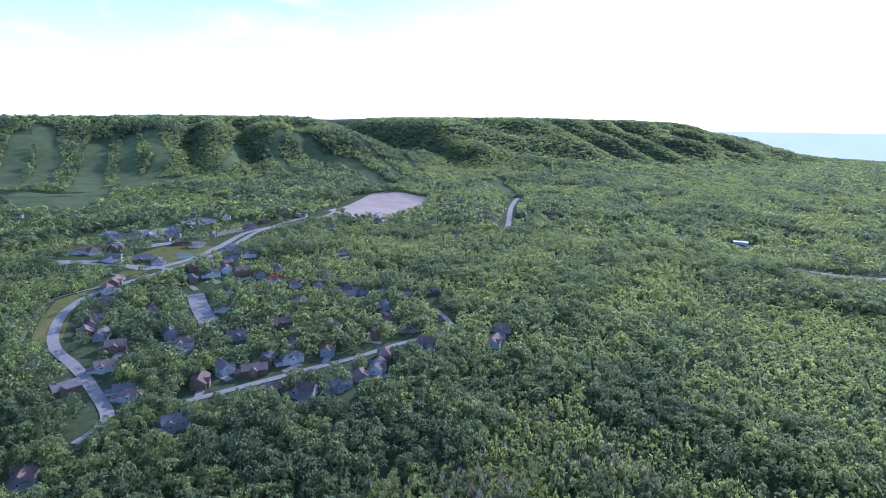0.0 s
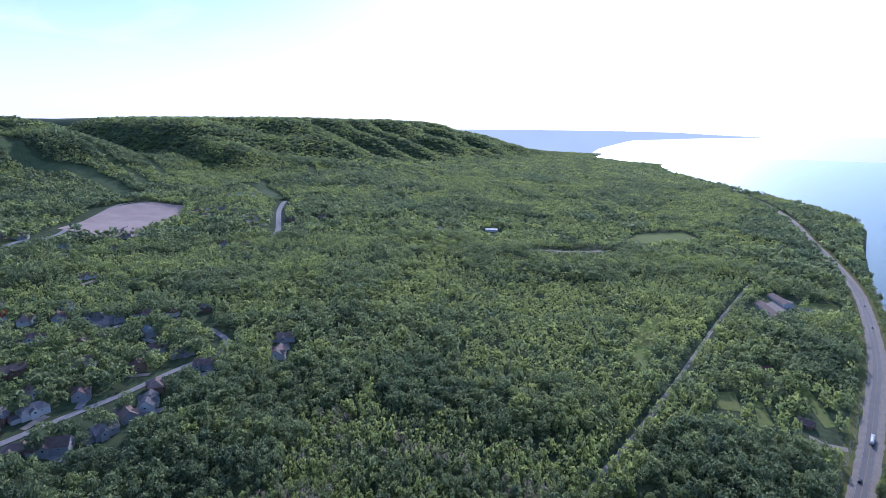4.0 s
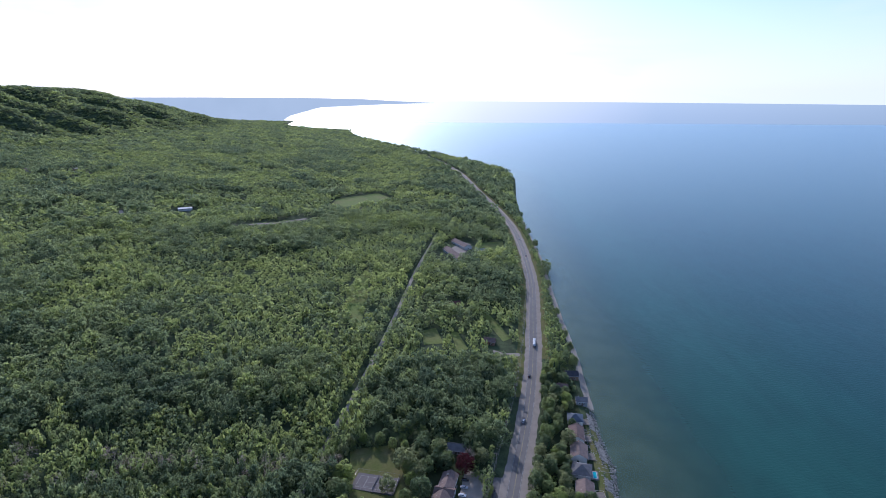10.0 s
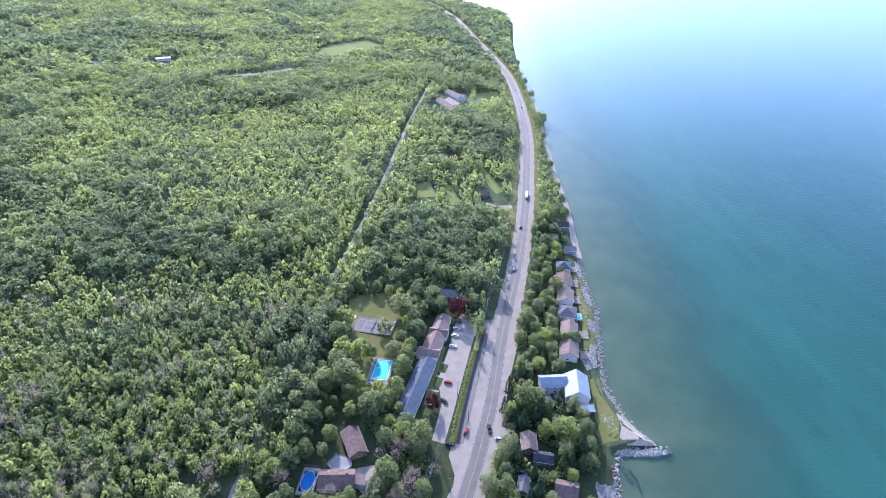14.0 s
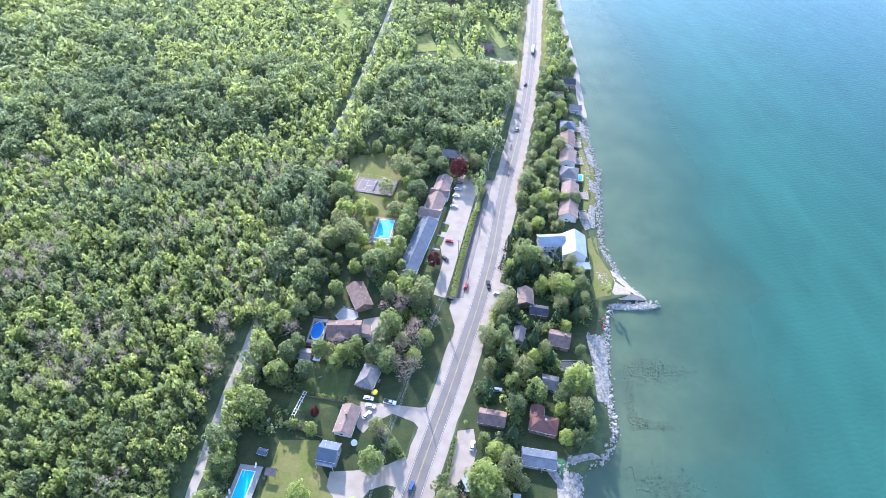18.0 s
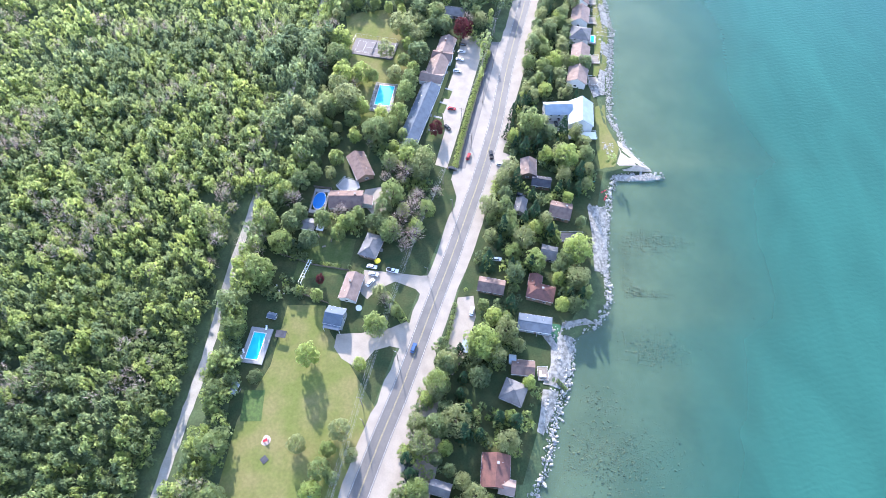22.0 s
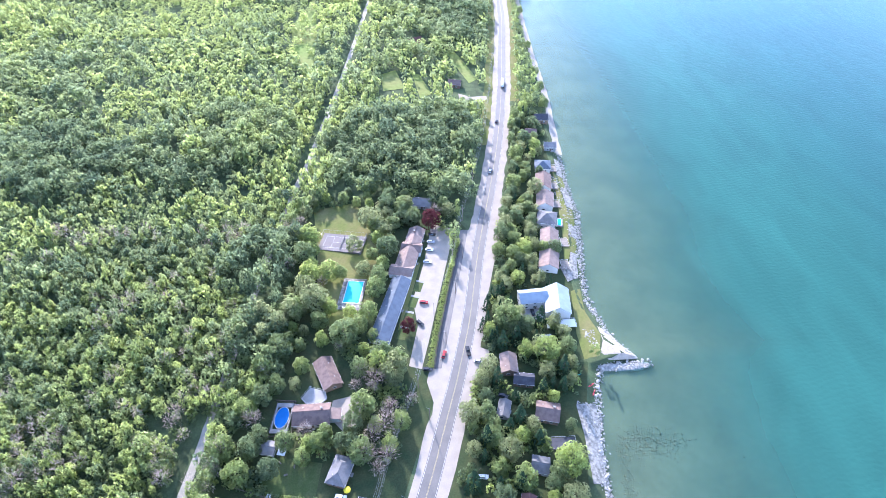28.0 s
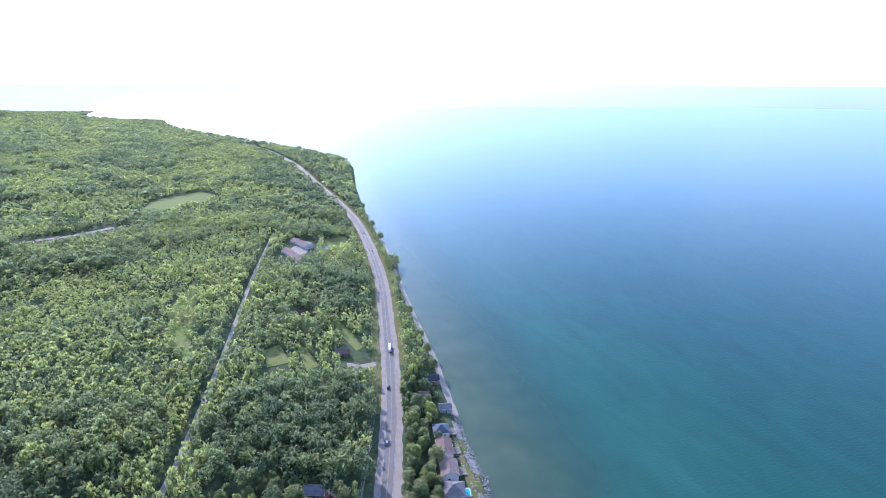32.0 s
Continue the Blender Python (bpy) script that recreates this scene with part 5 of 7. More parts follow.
def conifer_crown(seed):
    rng = np.random.RandomState(seed)
    c, n = [], []
    for k in range(11):
        z = 0.08 + 0.9 * k / 11
        ring = 0.5 * (1 - z) ** 0.85
        m = int(8 + 26 * ring)
        a = rng.uniform(0, 2 * np.pi, m)
        q = ring * rng.uniform(0.6, 1.05, m)
        c.append(np.stack([np.cos(a) * q, np.sin(a) * q, z + rng.uniform(-0.03, 0.03, m)], -1))
        n.append(np.stack([np.cos(a), np.sin(a), 1.2 + 0 * a], -1) + rng.normal(size=(m, 3)) * 0.3)
    return cards(rng, np.concatenate(c), np.concatenate(n), 0.075)


TREE_KINDS = {
    "r": ("broad green deciduous tree", "tree", lambda s: leafy_crown(s, 46, 44, 0.040, low=0.06), LEAVES, 0.48),
    "b": ("bright yellow-green maple tree", "tree", lambda s: leafy_crown(s, 46, 44, 0.039, low=0.06), LEAVES, 0.85),
    "l": ("pale olive feathery willow tree", "tree", lambda s: leafy_crown(s, 44, 42, 0.036, low=0.06), OLIVE_LEAVES, 0.4),
    "d": ("dark dense green tree", "tree", lambda s: leafy_crown(s, 46, 44, 0.040, low=0.06), LEAVES, 0.18),
    "m": ("dark red-leaved ornamental tree", "tree", lambda s: leafy_crown(s, 40, 40, 0.042, low=0.06), RED_LEAVES, 0.4),
    "c": ("dark pointed spruce tree", "tree", conifer_crown, DARK_NEEDLES, 0.4),
    "t": ("leafless tree with grey-pink twigs", "tree", twig_crown, BARE_TWIGS, 0.4),
}
TREE_STORE = {}


def tree(kind, x, y, width, tall=None, where="in a yard beside the road", group="yard trees"):
    """A tree of that crown width, from a store of three shapes a kind."""
    seed = int(abs(x * 31 + y * 17)) % 3
    key = (kind, seed)
    label, cat, crown_of, mat, tone = TREE_KINDS[kind]
    height = tall or (width * 0.85 + 4.0) * (1.35 if kind == "c" else 1.0)
    m = pose(x, y, float(ground_z(x, y)), 0, 0, (x * 53 + y * 29) % 360) @ Matrix.Diagonal((width, width, height, 1))
    if key not in TREE_STORE:
        e = new("tree")
        e.empty_display_size = 0.1
        v, f = limbs(seed + 1, 1.0, 0.022, kind == "t")
        part("trunk", v, f, BARK, e, "brown trunk with spreading limbs")
        cv, ct = crown_of(seed + 100)
        crown = fast_mesh("crown", cv, ct, mat, np.full(len(cv), tone), crown_facing(cv))
        crown.parent = e
        TREE_STORE[key] = tagged(e, f"{label} {where}", cat, group)
        e.matrix_world = m
        return e
    o = copy_thing(TREE_STORE[key], m)
    o.matrix_basis = m
    return tagged(o, f"{label} {where}", cat, group)


def car(x, y, turn, paint, label, pickup=False, lift=0.16, name="car"):
    e = thing(name, x, y, turn, label, "pickup truck" if pickup else "car", "parked cars", float(ground_z(x, y)) + lift)
    L, W = (2.75, 0.97) if pickup else (2.25, 0.9)
    part("body", *soft_box(-L, L, -W, W, 0.32, 0.92, 0.12), paint, e)
    c0, c1 = (-0.5, 1.2) if pickup else (-1.75, 0.95)
    cab = part("cabin", *join(box(c0, c1, -W + 0.08, W - 0.08, 0.9, 1.42, 0.26)), PANE, e, "dark glazed cabin")
    part("roof", *soft_box(c0 + 0.24, c1 - 0.24, -W + 0.3, W - 0.3, 1.4, 1.48, 0.03), paint, cab)
    if pickup:
        part("bed", *box(-L + 0.15, -0.6, -W + 0.12, W - 0.12, 0.9, 0.93), RUBBER, e, "black open load bed")
    for sx in (-1, 1):
        for sy in (-1, 1):
            w = part("wheel", *tube([(sx * L * 0.62, sy * (W - 0.2), 0.33), (sx * L * 0.62, sy * (W + 0.02), 0.33)], [0.33, 0.33], 14), RUBBER, e)
            part("rim", *tube([(sx * L * 0.62, sy * (W + 0.015), 0.33), (sx * L * 0.62, sy * (W + 0.035), 0.33)], [0.2, 0.2], 10), STEEL, w)
    for sy in (-1, 1):
        part("headlight", *box(L - 0.04, L + 0.02, sy * 0.65 - 0.16, sy * 0.65 + 0.16, 0.62, 0.78), TRIM, e)
        part("tail_light", *box(-L - 0.02, -L + 0.04, sy * 0.68 - 0.12, sy * 0.68 + 0.12, 0.64, 0.82), RED_PAINT, e)
    return e


def rock_mesh(seed):
    rng = np.random.RandomState(seed)
    bm = bmesh.new()
    bmesh.ops.create_icosphere(bm, subdivisions=1, radius=0.5)
    for v in bm.verts:
        v.co *= rng.uniform(0.72, 1.2)
        v.co.z *= 0.75
    me = bpy.data.meshes.new("boulder")
    bm.to_mesh(me), bm.free()
    me.materials.append(ROCK)
    return me


ROCKS = [rock_mesh(s) for s in range(7)]


def boulder(parent, x, y, size, rng, z=None):
    ob = new("boulder", ROCKS[rng.randrange(7)])
    ob.parent = parent
    zz = float(ground_z(x, y)) if z is None else z
    base = parent.matrix_world.translation
    ob.matrix_basis = Matrix.LocRotScale((x - base.x, y - base.y, zz + size * 0.18 - base.z), Euler((rng.uniform(-0.4, 0.4), rng.uniform(-0.4, 0.4), rng.uniform(0, 6.3))), (size * rng.uniform(0.8, 1.5), size * rng.uniform(0.8, 1.1), size))
    return ob


def pool(x, y, wide, long, turn, label, deck_wide, deck_long, liner, deck_mat, dx=0.0, dy=0.0):
    """A sunk pool: a deck with an opening, a shell below it, and its water."""
    e = thing("swimming_pool", x, y, turn, label, "swimming pool", z=float(ground_z(x, y)) + 0.55)
    w, l, W, L = wide / 2, long / 2, deck_wide / 2, deck_long / 2
    part("deck", *join(box(-W + dx, -w, -L + dy, L + dy, -0.5, 0.1), box(w, W + dx, -L + dy, L + dy, -0.5, 0.1), box(-w, w, -L + dy, -l, -0.5, 0.1), box(-w, w, l, L + dy, -0.5, 0.1)), deck_mat, e)
    part("coping", *join(box(-w - 0.05, -w + 0.25, -l - 0.05, l + 0.05, 0.102, 0.15), box(w - 0.25, w + 0.05, -l - 0.05, l + 0.05, 0.102, 0.15), box(-w + 0.25, w - 0.25, -l - 0.05, -l + 0.25, 0.102, 0.15), box(-w + 0.25, w - 0.25, l - 0.25, l + 0.05, 0.102, 0.15)), TRIM, e)
    part("water", [(-w, -l, 0.0), (w, -l, 0.0), (w, l, 0.0), (-w, l, 0.0), (-w, -l, -0.4), (w, -l, -0.4), (w, l, -0.4), (-w, l, -0.4)], [(0, 1, 2, 3), (4, 7, 6, 5), (0, 4, 5, 1), (1, 5, 6, 2), (2, 6, 7, 3), (3, 7, 4, 0)], liner, e, "clear bright blue water")
    for s in (-0.5, 0.5):
        part("ladder_rail", *tube([(w + 0.5, l * 0.6 + s * 0.5, 0.1), (w + 0.4, l * 0.6 + s * 0.5, 0.9), (w - 0.3, l * 0.6 + s * 0.5, 0.9), (w - 0.3, l * 0.6 + s * 0.5, 0.15)], [0.03] * 4, 6), STEEL, e)
    return e

# ---- the near shore: houses west of the road ----
house(-44.7, 105, 8.0, 8.2, -12, "two-storey grey house with a blue-grey shingle roof", SHINGLE_BLUE, WALL_GREY, h=4.8, porch=2.2)
house(-39.4, 120, 13.3, 8.0, 77.5, "low house with a faded pink-brown roof", SHINGLE_PINK, WALL_WHITE, h=2.8, chimney=0.2, vents=2)
house(-32.2, 141.2, 12.4, 8.4, 72, "low house with a grey hipped roof", SHINGLE_GREY, WALL_BROWN, h=2.8, hip=True)
house(-46, 167, 16, 10.5, 0, "long bungalow with a brown shingle roof", SHINGLE_BROWN, WALL_WHITE, h=2.8, chimney=0.6, vents=2)
house(-38.4, 166.5, 5.5, 10, 90, "pink-roofed wing of the bungalow", SHINGLE_PINK, WALL_WHITE, h=2.7, rise=1.4)
house(-41, 188, 17, 9, -67, "bungalow with a dark brown roof and a pale deck", SHINGLE_BROWN, WALL_BROWN, h=2.8, vents=2)
house(-62, 152.7, 6.2, 6.2, -12, "small grey-roofed garden shed", SHINGLE_GREY, WALL_GREY, h=2.2, rise=1.1, panes=1, vents=0, name="shed")
house(-71.3, 106, 4.0, 2.6, -14, "small blue-roofed garden shed", SHINGLE_BLUE, WALL_GREY, h=2.0, rise=0.6, panes=1, vents=0, name="shed")
house(-81, 75, 5.0, 2.8, 74, "small pale garden shed under trees", METAL_PALE, WALL_WHITE, h=2.0, rise=0.6, panes=1, vents=0, name="shed")


def canopy(x, y, w, l, turn, label, mat, h=2.4):
    e = thing("canopy", x, y, turn, label, "canopy")
    part("roof", *slab([(-w / 2, -l / 2, h), (w / 2, -l / 2, h), (w / 2, l / 2, h + 0.25), (-w / 2, l / 2, h + 0.25)], 0.1), mat, e)
    for sx in (-1, 1):
        for sy in (-1, 1):
            part("post", *box(sx * (w / 2 - 0.15) - 0.06, sx * (w / 2 - 0.15) + 0.06, sy * (l / 2 - 0.15) - 0.06, sy * (l / 2 - 0.15) + 0.06, -0.3, h + 0.02), POLE_WOOD, e)
    return e


canopy(-66.2, 97.5, 4.4, 3.0, -7, "dark garden canopy on posts beside the pool", SHINGLE_BLACK)
canopy(-56.4, 150.5, 3.4, 3.2, -12, "white awning beside the grey shed", TRIM)
canopy(9.3, 93.5, 3.0, 5.6, -8, "pale green canvas car shelter", METAL_PALE)


def platform(x, y, ring, h, label, mat=DECK_WOOD, name="deck"):
    """A raised deck with boards on a frame, posts and a rail."""
    e = thing(name, x, y, 0, label, "deck")
    part("deck_floor", *slab([(px, py, h) for px, py in ring], 0.12), mat, e)
    for k, (px, py) in enumerate(ring):
        qx, qy = ring[(k + 1) % len(ring)]
        part("post", *box(px * 0.97 - 0.06, px * 0.97 + 0.06, py * 0.97 - 0.06, py * 0.97 + 0.06, -0.6, h), POLE_WOOD, e)
        part("rail", *tube([(px, py, h + 1.0), (qx, qy, h + 1.0)], [0.04, 0.04], 5), TRIM, e)
        part("rail_post", *tube([(px, py, h + 0.1), (px, py, h + 1.0)], [0.04, 0.04], 5), TRIM, e)
    return e


platform(-45.5, 177.5, [(-6.5, -1), (-4, -4), (2, -4.5), (5, -2), (4, 2), (-3, 4.5)], 0.6, "pale many-sided deck beside the dark-roofed bungalow", CONCRETE)
platform(40.3, 82.9, [(-2.1, -2.8), (2.1, -2.8), (2.1, 2.8), (-2.1, 2.8)], 0.4, "wooden deck with outdoor seats by the lake")
platform(59.6, 149.5, [(-5.8, -2.6), (5.8, -2.6), (5.8, 2.6), (-5.8, 2.6)], 0.5, "dark wooden deck behind the cottage", SHINGLE_BLACK)
platform(73.2, 213.5, [(-7.4, -2.6), (7.4, -2.6), (7.4, 2.6), (-7.4, 2.6)], 1.6, "white-railed deck of the white house", TRIM)


def oval_pool(x, y, turn):
    e = thing("swimming_pool", x, y, turn, "oval above-ground pool with a wooden surround", "swimming pool")
    ring = [(3.0 * math.cos(t), 5.2 * math.sin(t)) for t in np.linspace(0, 2 * math.pi, 33)[:-1]]
    part("water", *slab([(a, b, 1.12) for a, b in ring], 0.05), DEEP_LINER, e, "deep blue water")
    v, f = [], []
    for r, z in ((1.0, -0.3), (1.0, 1.3), (0.97, 1.3), (0.97, 1.0)):
        v += [(a * r, b * r, z) for a, b in ring]
    for k in range(3):
        f += [(k * 32 + j, k * 32 + (j + 1) % 32, (k + 1) * 32 + (j + 1) % 32, (k + 1) * 32 + j) for j in range(32)]
    part("pool_wall", v, f, TRIM, e)
    part("deck", *join(box(-3.7, -3.1, -7.2, 7.2, -0.3, 1.0), box(3.1, 3.7, -7.2, 7.2, -0.3, 1.0), box(-3.1, 3.1, 5.4, 7.2, -0.3, 1.0), box(-3.1, 3.1, -7.2, -5.4, -0.3, 1.0)), CONCRETE, e)
    for s in (-1, 1):
        part("rail", *tube([(s * 3.65, -7.1, 1.9), (s * 3.65, 7.1, 1.9)], [0.05, 0.05], 5), POLE_WOOD, e)
        part("rail", *tube([(-3.65, s * 7.1, 1.9), (3.65, s * 7.1, 1.9)], [0.05, 0.05], 5), POLE_WOOD, e)
    for k in range(8):
        for s in (-1, 1):
            part("rail_post", *tube([(s * 3.65, -7.1 + 2.03 * k, 1.0), (s * 3.65, -7.1 + 2.03 * k, 1.9)], [0.05, 0.05], 5), POLE_WOOD, e)
    return e


oval_pool(-58.9, 167, -6)
pool(-76.1, 93.0, 5.4, 12.0, -8, "rectangular garden pool in a pale concrete deck", 9.2, 15.6, POOL_SHELL, CONCRETE, 0.3, 0.3)
pool(-32.1, 240.6, 8.8, 16.0, -8, "large motel pool in a pinkish paved deck", 12.4, 22.5, POOL_SHELL, SAND, -0.6, -1.5)
for k, (x, y, t) in enumerate([(-80.5, 90.5, 20), (-80.8, 88, 20), (-36.5, 229.5, 80), (-34, 229.5, 80), (-31.5, 229.8, 80), (-73, 100.8, 0)]):
    e = thing("sun_lounger", x, y, t, "white slatted sun lounger on the pool deck", "lounger", "pool loungers", float(ground_z(x, y)) + 0.62)
    part("seat", *box(-0.35, 0.35, -0.9, 0.4, 0.28, 0.34), TRIM, e)
    part("backrest", *slab([(-0.35, 0.4, 0.3), (0.35, 0.4, 0.3), (0.35, 0.95, 0.75), (-0.35, 0.95, 0.75)], 0.06), TRIM, e)
    for sx in (-0.3, 0.3):
        for sy in (-0.8, 0.3):
            part("leg", *box(sx - 0.03, sx + 0.03, sy - 0.03, sy + 0.03, 0, 0.28), TRIM, e)


def fence(points, label, h=1.4, gap=2.4, mat=POLE_WOOD):
    e = thing("fence", *points[0], 0, label, "fence")
    b = e.matrix_world.translation
    for (x0, y0), (x1, y1) in zip(points, points[1:]):
        count = max(1, round(math.hypot(x1 - x0, y1 - y0) / gap))
        at = [(x0 + (x1 - x0) * k / count, y0 + (y1 - y0) * k / count) for k in range(count + 1)]
        z = [float(ground_z(*q)) - b.z for q in at]
        for (px, py), pz in zip(at, z):
            part("post", *tube([(px - b.x, py - b.y, pz - 0.3), (px - b.x, py - b.y, pz + h)], [0.06, 0.06], 6), mat, e)
        for k in range(count):
            (px, py), (qx, qy) = at[k], at[k + 1]
            d = math.hypot(qx - px, qy - py)
            nx, ny = (qy - py) / d * 0.03, -(qx - px) / d * 0.03
            lo, hi = z[k] + 0.12, z[k] + h - 0.08
            lo2, hi2 = z[k + 1] + 0.12, z[k + 1] + h - 0.08
            ax, ay, cx, cy = px - b.x, py - b.y, qx - b.x, qy - b.y
            v = [(ax - nx, ay - ny, lo), (cx - nx, cy - ny, lo2), (cx + nx, cy + ny, lo2), (ax + nx, ay + ny, lo), (ax - nx, ay - ny, hi), (cx - nx, cy - ny, hi2), (cx + nx, cy + ny, hi2), (ax + nx, ay + ny, hi)]
            part("panel", v, BOX_FACES, mat, e)
    return e


fence([(-69, 120.5), (-57, 115.8), (-49, 113)], "brown board fence between the gardens", 1.5)
fence([(-74, 137.5), (-58, 132), (-40, 129)], "overgrown wooden garden fence", 1.3)
fence([(-62.7, 176), (-54, 175), (-54, 158.5), (-64.5, 158.5)], "dark fence round the oval pool", 1.3)


def pergola(x, y, turn, long):
    e = thing("garden_walk", x, y, turn, "white ladder-like garden arbour", "arbour")
    for s in (-0.6, 0.6):
        part("rail", *box(s - 0.08, s + 0.08, -long / 2, long / 2, 2.1, 2.25), TRIM, e)
        for k in range(4):
            part("post", *box(s - 0.06, s + 0.06, -long / 2 + k * long / 3.2, -long / 2 + k * long / 3.2 + 0.12, -0.3, 2.1), TRIM, e)
    for k in range(9):
        part("slat", *box(-0.8, 0.8, -long / 2 + 0.3 + k * (long - 0.6) / 8, -long / 2 + 0.42 + k * (long - 0.6) / 8, 2.252, 2.34), TRIM, e)


pergola(-60.5, 127.5, -16, 12)


def tennis_court(x, y, long, wide, turn):
    e = thing("tennis_court", x, y, turn, "faded tennis court with a wire fence", "tennis court", z=float(ground_z(x, y)) + 0.45)
    part("surface", *box(-long / 2, long / 2, -wide / 2, wide / 2, -1.2, 0.2), COURT, e)
    for a, b, c, d in [(-10.4, 10.4, -4.9, -4.78), (-10.4, 10.4, 4.78, 4.9), (-10.4, -10.28, -4.78, 4.78), (10.28, 10.4, -4.78, 4.78), (-5.6, 5.6, -0.06, 0.06), (-5.72, -5.6, -4.78, 4.78), (5.6, 5.72, -4.78, 4.78)]:
        part("court_line", *box(a, b, c, d, 0.2, 0.21), LINE_PAINT, e)
    net = part("net", *box(-0.02, 0.02, -5.4, 5.4, 0.3, 1.1), WIRE, e, "dark sagging net")
    for s in (-1, 1):
        part("net_post", *tube([(0, s * 5.4, 0.1), (0, s * 5.4, 1.2)], [0.05, 0.05], 6), STEEL, net)
        part("fence_rail", *tube([(-long / 2, s * wide / 2, 3.0), (long / 2, s * wide / 2, 3.0)], [0.04, 0.04], 5), STEEL, e)
        part("fence_rail", *tube([(s * long / 2, -wide / 2, 3.0), (s * long / 2, wide / 2, 3.0)], [0.04, 0.04], 5), STEEL, e)
        for k in range(9):
            part("fence_post", *tube([(-long / 2 + long * k / 8, s * wide / 2, 0.1), (-long / 2 + long * k / 8, s * wide / 2, 3.0)], [0.04, 0.04], 5), STEEL, e)
        for k in range(1, 5):
            part("fence_post", *tube([(s * long / 2, -wide / 2 + wide * k / 5, 0.1), (s * long / 2, -wide / 2 + wide * k / 5, 3.0)], [0.04, 0.04], 5), STEEL, e)


tennis_court(-40.5, 280, 25.5, 14.5, -12)
# the motel
house(-12.3, 226, 44, 10.4, 74.5, "long motel block with a blue-grey roof", SHINGLE_BLUE, WALL_WHITE, h=2.9, panes=8, vents=5, name="motel_block")
house(-3.5, 262, 18, 11, 76, "motel wing with a pink-brown roof", SHINGLE_PINK, WALL_WHITE, h=3.0, panes=4, vents=2, name="motel_block")
house(1.5, 281, 16, 9.5, 76, "motel office with a pink-brown roof", SHINGLE_PINK, WALL_WHITE, h=3.0, panes=3, chimney=0.3, name="motel_block")
house(-6.5, 253.5, 13, 8.5, -14, "cross-gabled wing of the motel with a pink-brown roof", SHINGLE_PINK, WALL_WHITE, h=3.2, panes=2, name="motel_block")
house(-0.5, 272, 12, 8, -14, "cross-gabled lobby of the motel with a brown roof", SHINGLE_BROWN, WALL_WHITE, h=3.3, panes=2, name="motel_block")
house(7.2, 315, 12, 9, -14, "small grey-roofed house behind the motel", SHINGLE_GREY, WALL_GREY, h=2.8)


def hedge(points, wide, h, label):
    """A clipped hedge: leaf quads over the faces of a long bank."""
    rng = np.random.RandomState(5)
    c, n = [], []
    for (x0, y0), (x1, y1) in zip(points, points[1:]):
        d = math.hypot(x1 - x0, y1 - y0)
        k = int(d * 26)
        t = rng.uniform(0, 1, k)
        o = rng.uniform(-1, 1, k)
        z = np.where(rng.uniform(0, 1, k) < 0.6, h, rng.uniform(0.2, h, k)) * (1 + 0.12 * np.sin(t * d * 2.2))
        o = np.where(z < h * 0.9, np.sign(o), o)
        x, y = x0 + (x1 - x0) * t + o * wide / 2 * (y1 - y0) / d, y0 + (y1 - y0) * t - o * wide / 2 * (x1 - x0) / d
        c.append(np.stack([x, y, ground_z(x, y) + z], -1))
        n.append(rng.normal(size=(k, 3)) * 0.5 + np.stack([o * 0.6, 0 * o, 1 + 0 * o], -1))
    c, n = np.concatenate(c), np.concatenate(n)
    v, t = cards(rng, c, n, 0.42)
    return tagged(fast_mesh("hedge", v, t, LEAVES, np.full(len(v), 0.55), np.tile([[0.0, 0.0, 1.0]], (len(v), 1))), label, "hedge")


hedge([(-25, 118), (-18, 108), (-16, 104)], 3, 1.8, "shrub hedge beside the driveway")
hedge([(46, 80.5), (50, 77)], 1.4, 1.0, "low clipped hedge between terraces")
# ---- houses east of the road ----
house(42.7, 189.5, 11.1, 8, 86, "cottage with a pink-brown gable roof", SHINGLE_PINK, WALL_BROWN, h=3.2)
house(48.4, 180.7, 9.6, 6.5, -11, "dark-roofed cottage wing in shade", SHINGLE_BLACK, WALL_BROWN, h=3.0)
house(37.1, 166, 8.9, 5.4, 74, "narrow grey-roofed garage among trees", SHINGLE_GREY, WALL_GREY, h=2.6, name="garage")
house(55.9, 163.3, 10.5, 9.5, -15, "cottage with a mottled brown roof", SHINGLE_BROWN, WALL_BROWN, h=3.2, chimney=0.5)
house(48.1, 139.5, 7.5, 7.5, -15, "small grey-roofed cottage under maples", SHINGLE_GREY, WALL_GREY, h=2.8)
house(42.4, 118.7, 11.9, 7.9, -15, "cottage with a red-brown hipped roof", SHINGLE_RED, WALL_BROWN, h=3.6, hip=True, chimney=0.1)
house(40.5, 124.5, 6.0, 5.8, 76, "orange-brown gabled wing of the cottage", SHINGLE_RED, WALL_BROWN, h=3.4)
house(21.1, 121.9, 11.7, 7.2, -12, "dark brown-roofed cottage in shade", SHINGLE_BROWN, WALL_BROWN, h=2.8)
house(38.6, 104, 14.2, 7.6, -10, "low cottage with a smooth blue-grey roof", SHINGLE_BLUE, WALL_GREY, h=3.0, rise=1.0, vents=2)
house(32.2, 84.6, 9.5, 6.5, -6, "cottage with a grey-brown roof beside a deck", SHINGLE_BROWN, WALL_GREY, h=2.8, rise=1.2)
house(28.2, 88.2, 3.0, 3.6, -6, "small white annex with a pale roof", METAL_PALE, WALL_WHITE, h=2.6, rise=0.6, panes=1, vents=0, name="annex")
house(27.8, 74.5, 9.4, 9.0, -24, "square cottage with a grey hipped roof", SHINGLE_GREY, WALL_GREY, h=2.8, hip=True)
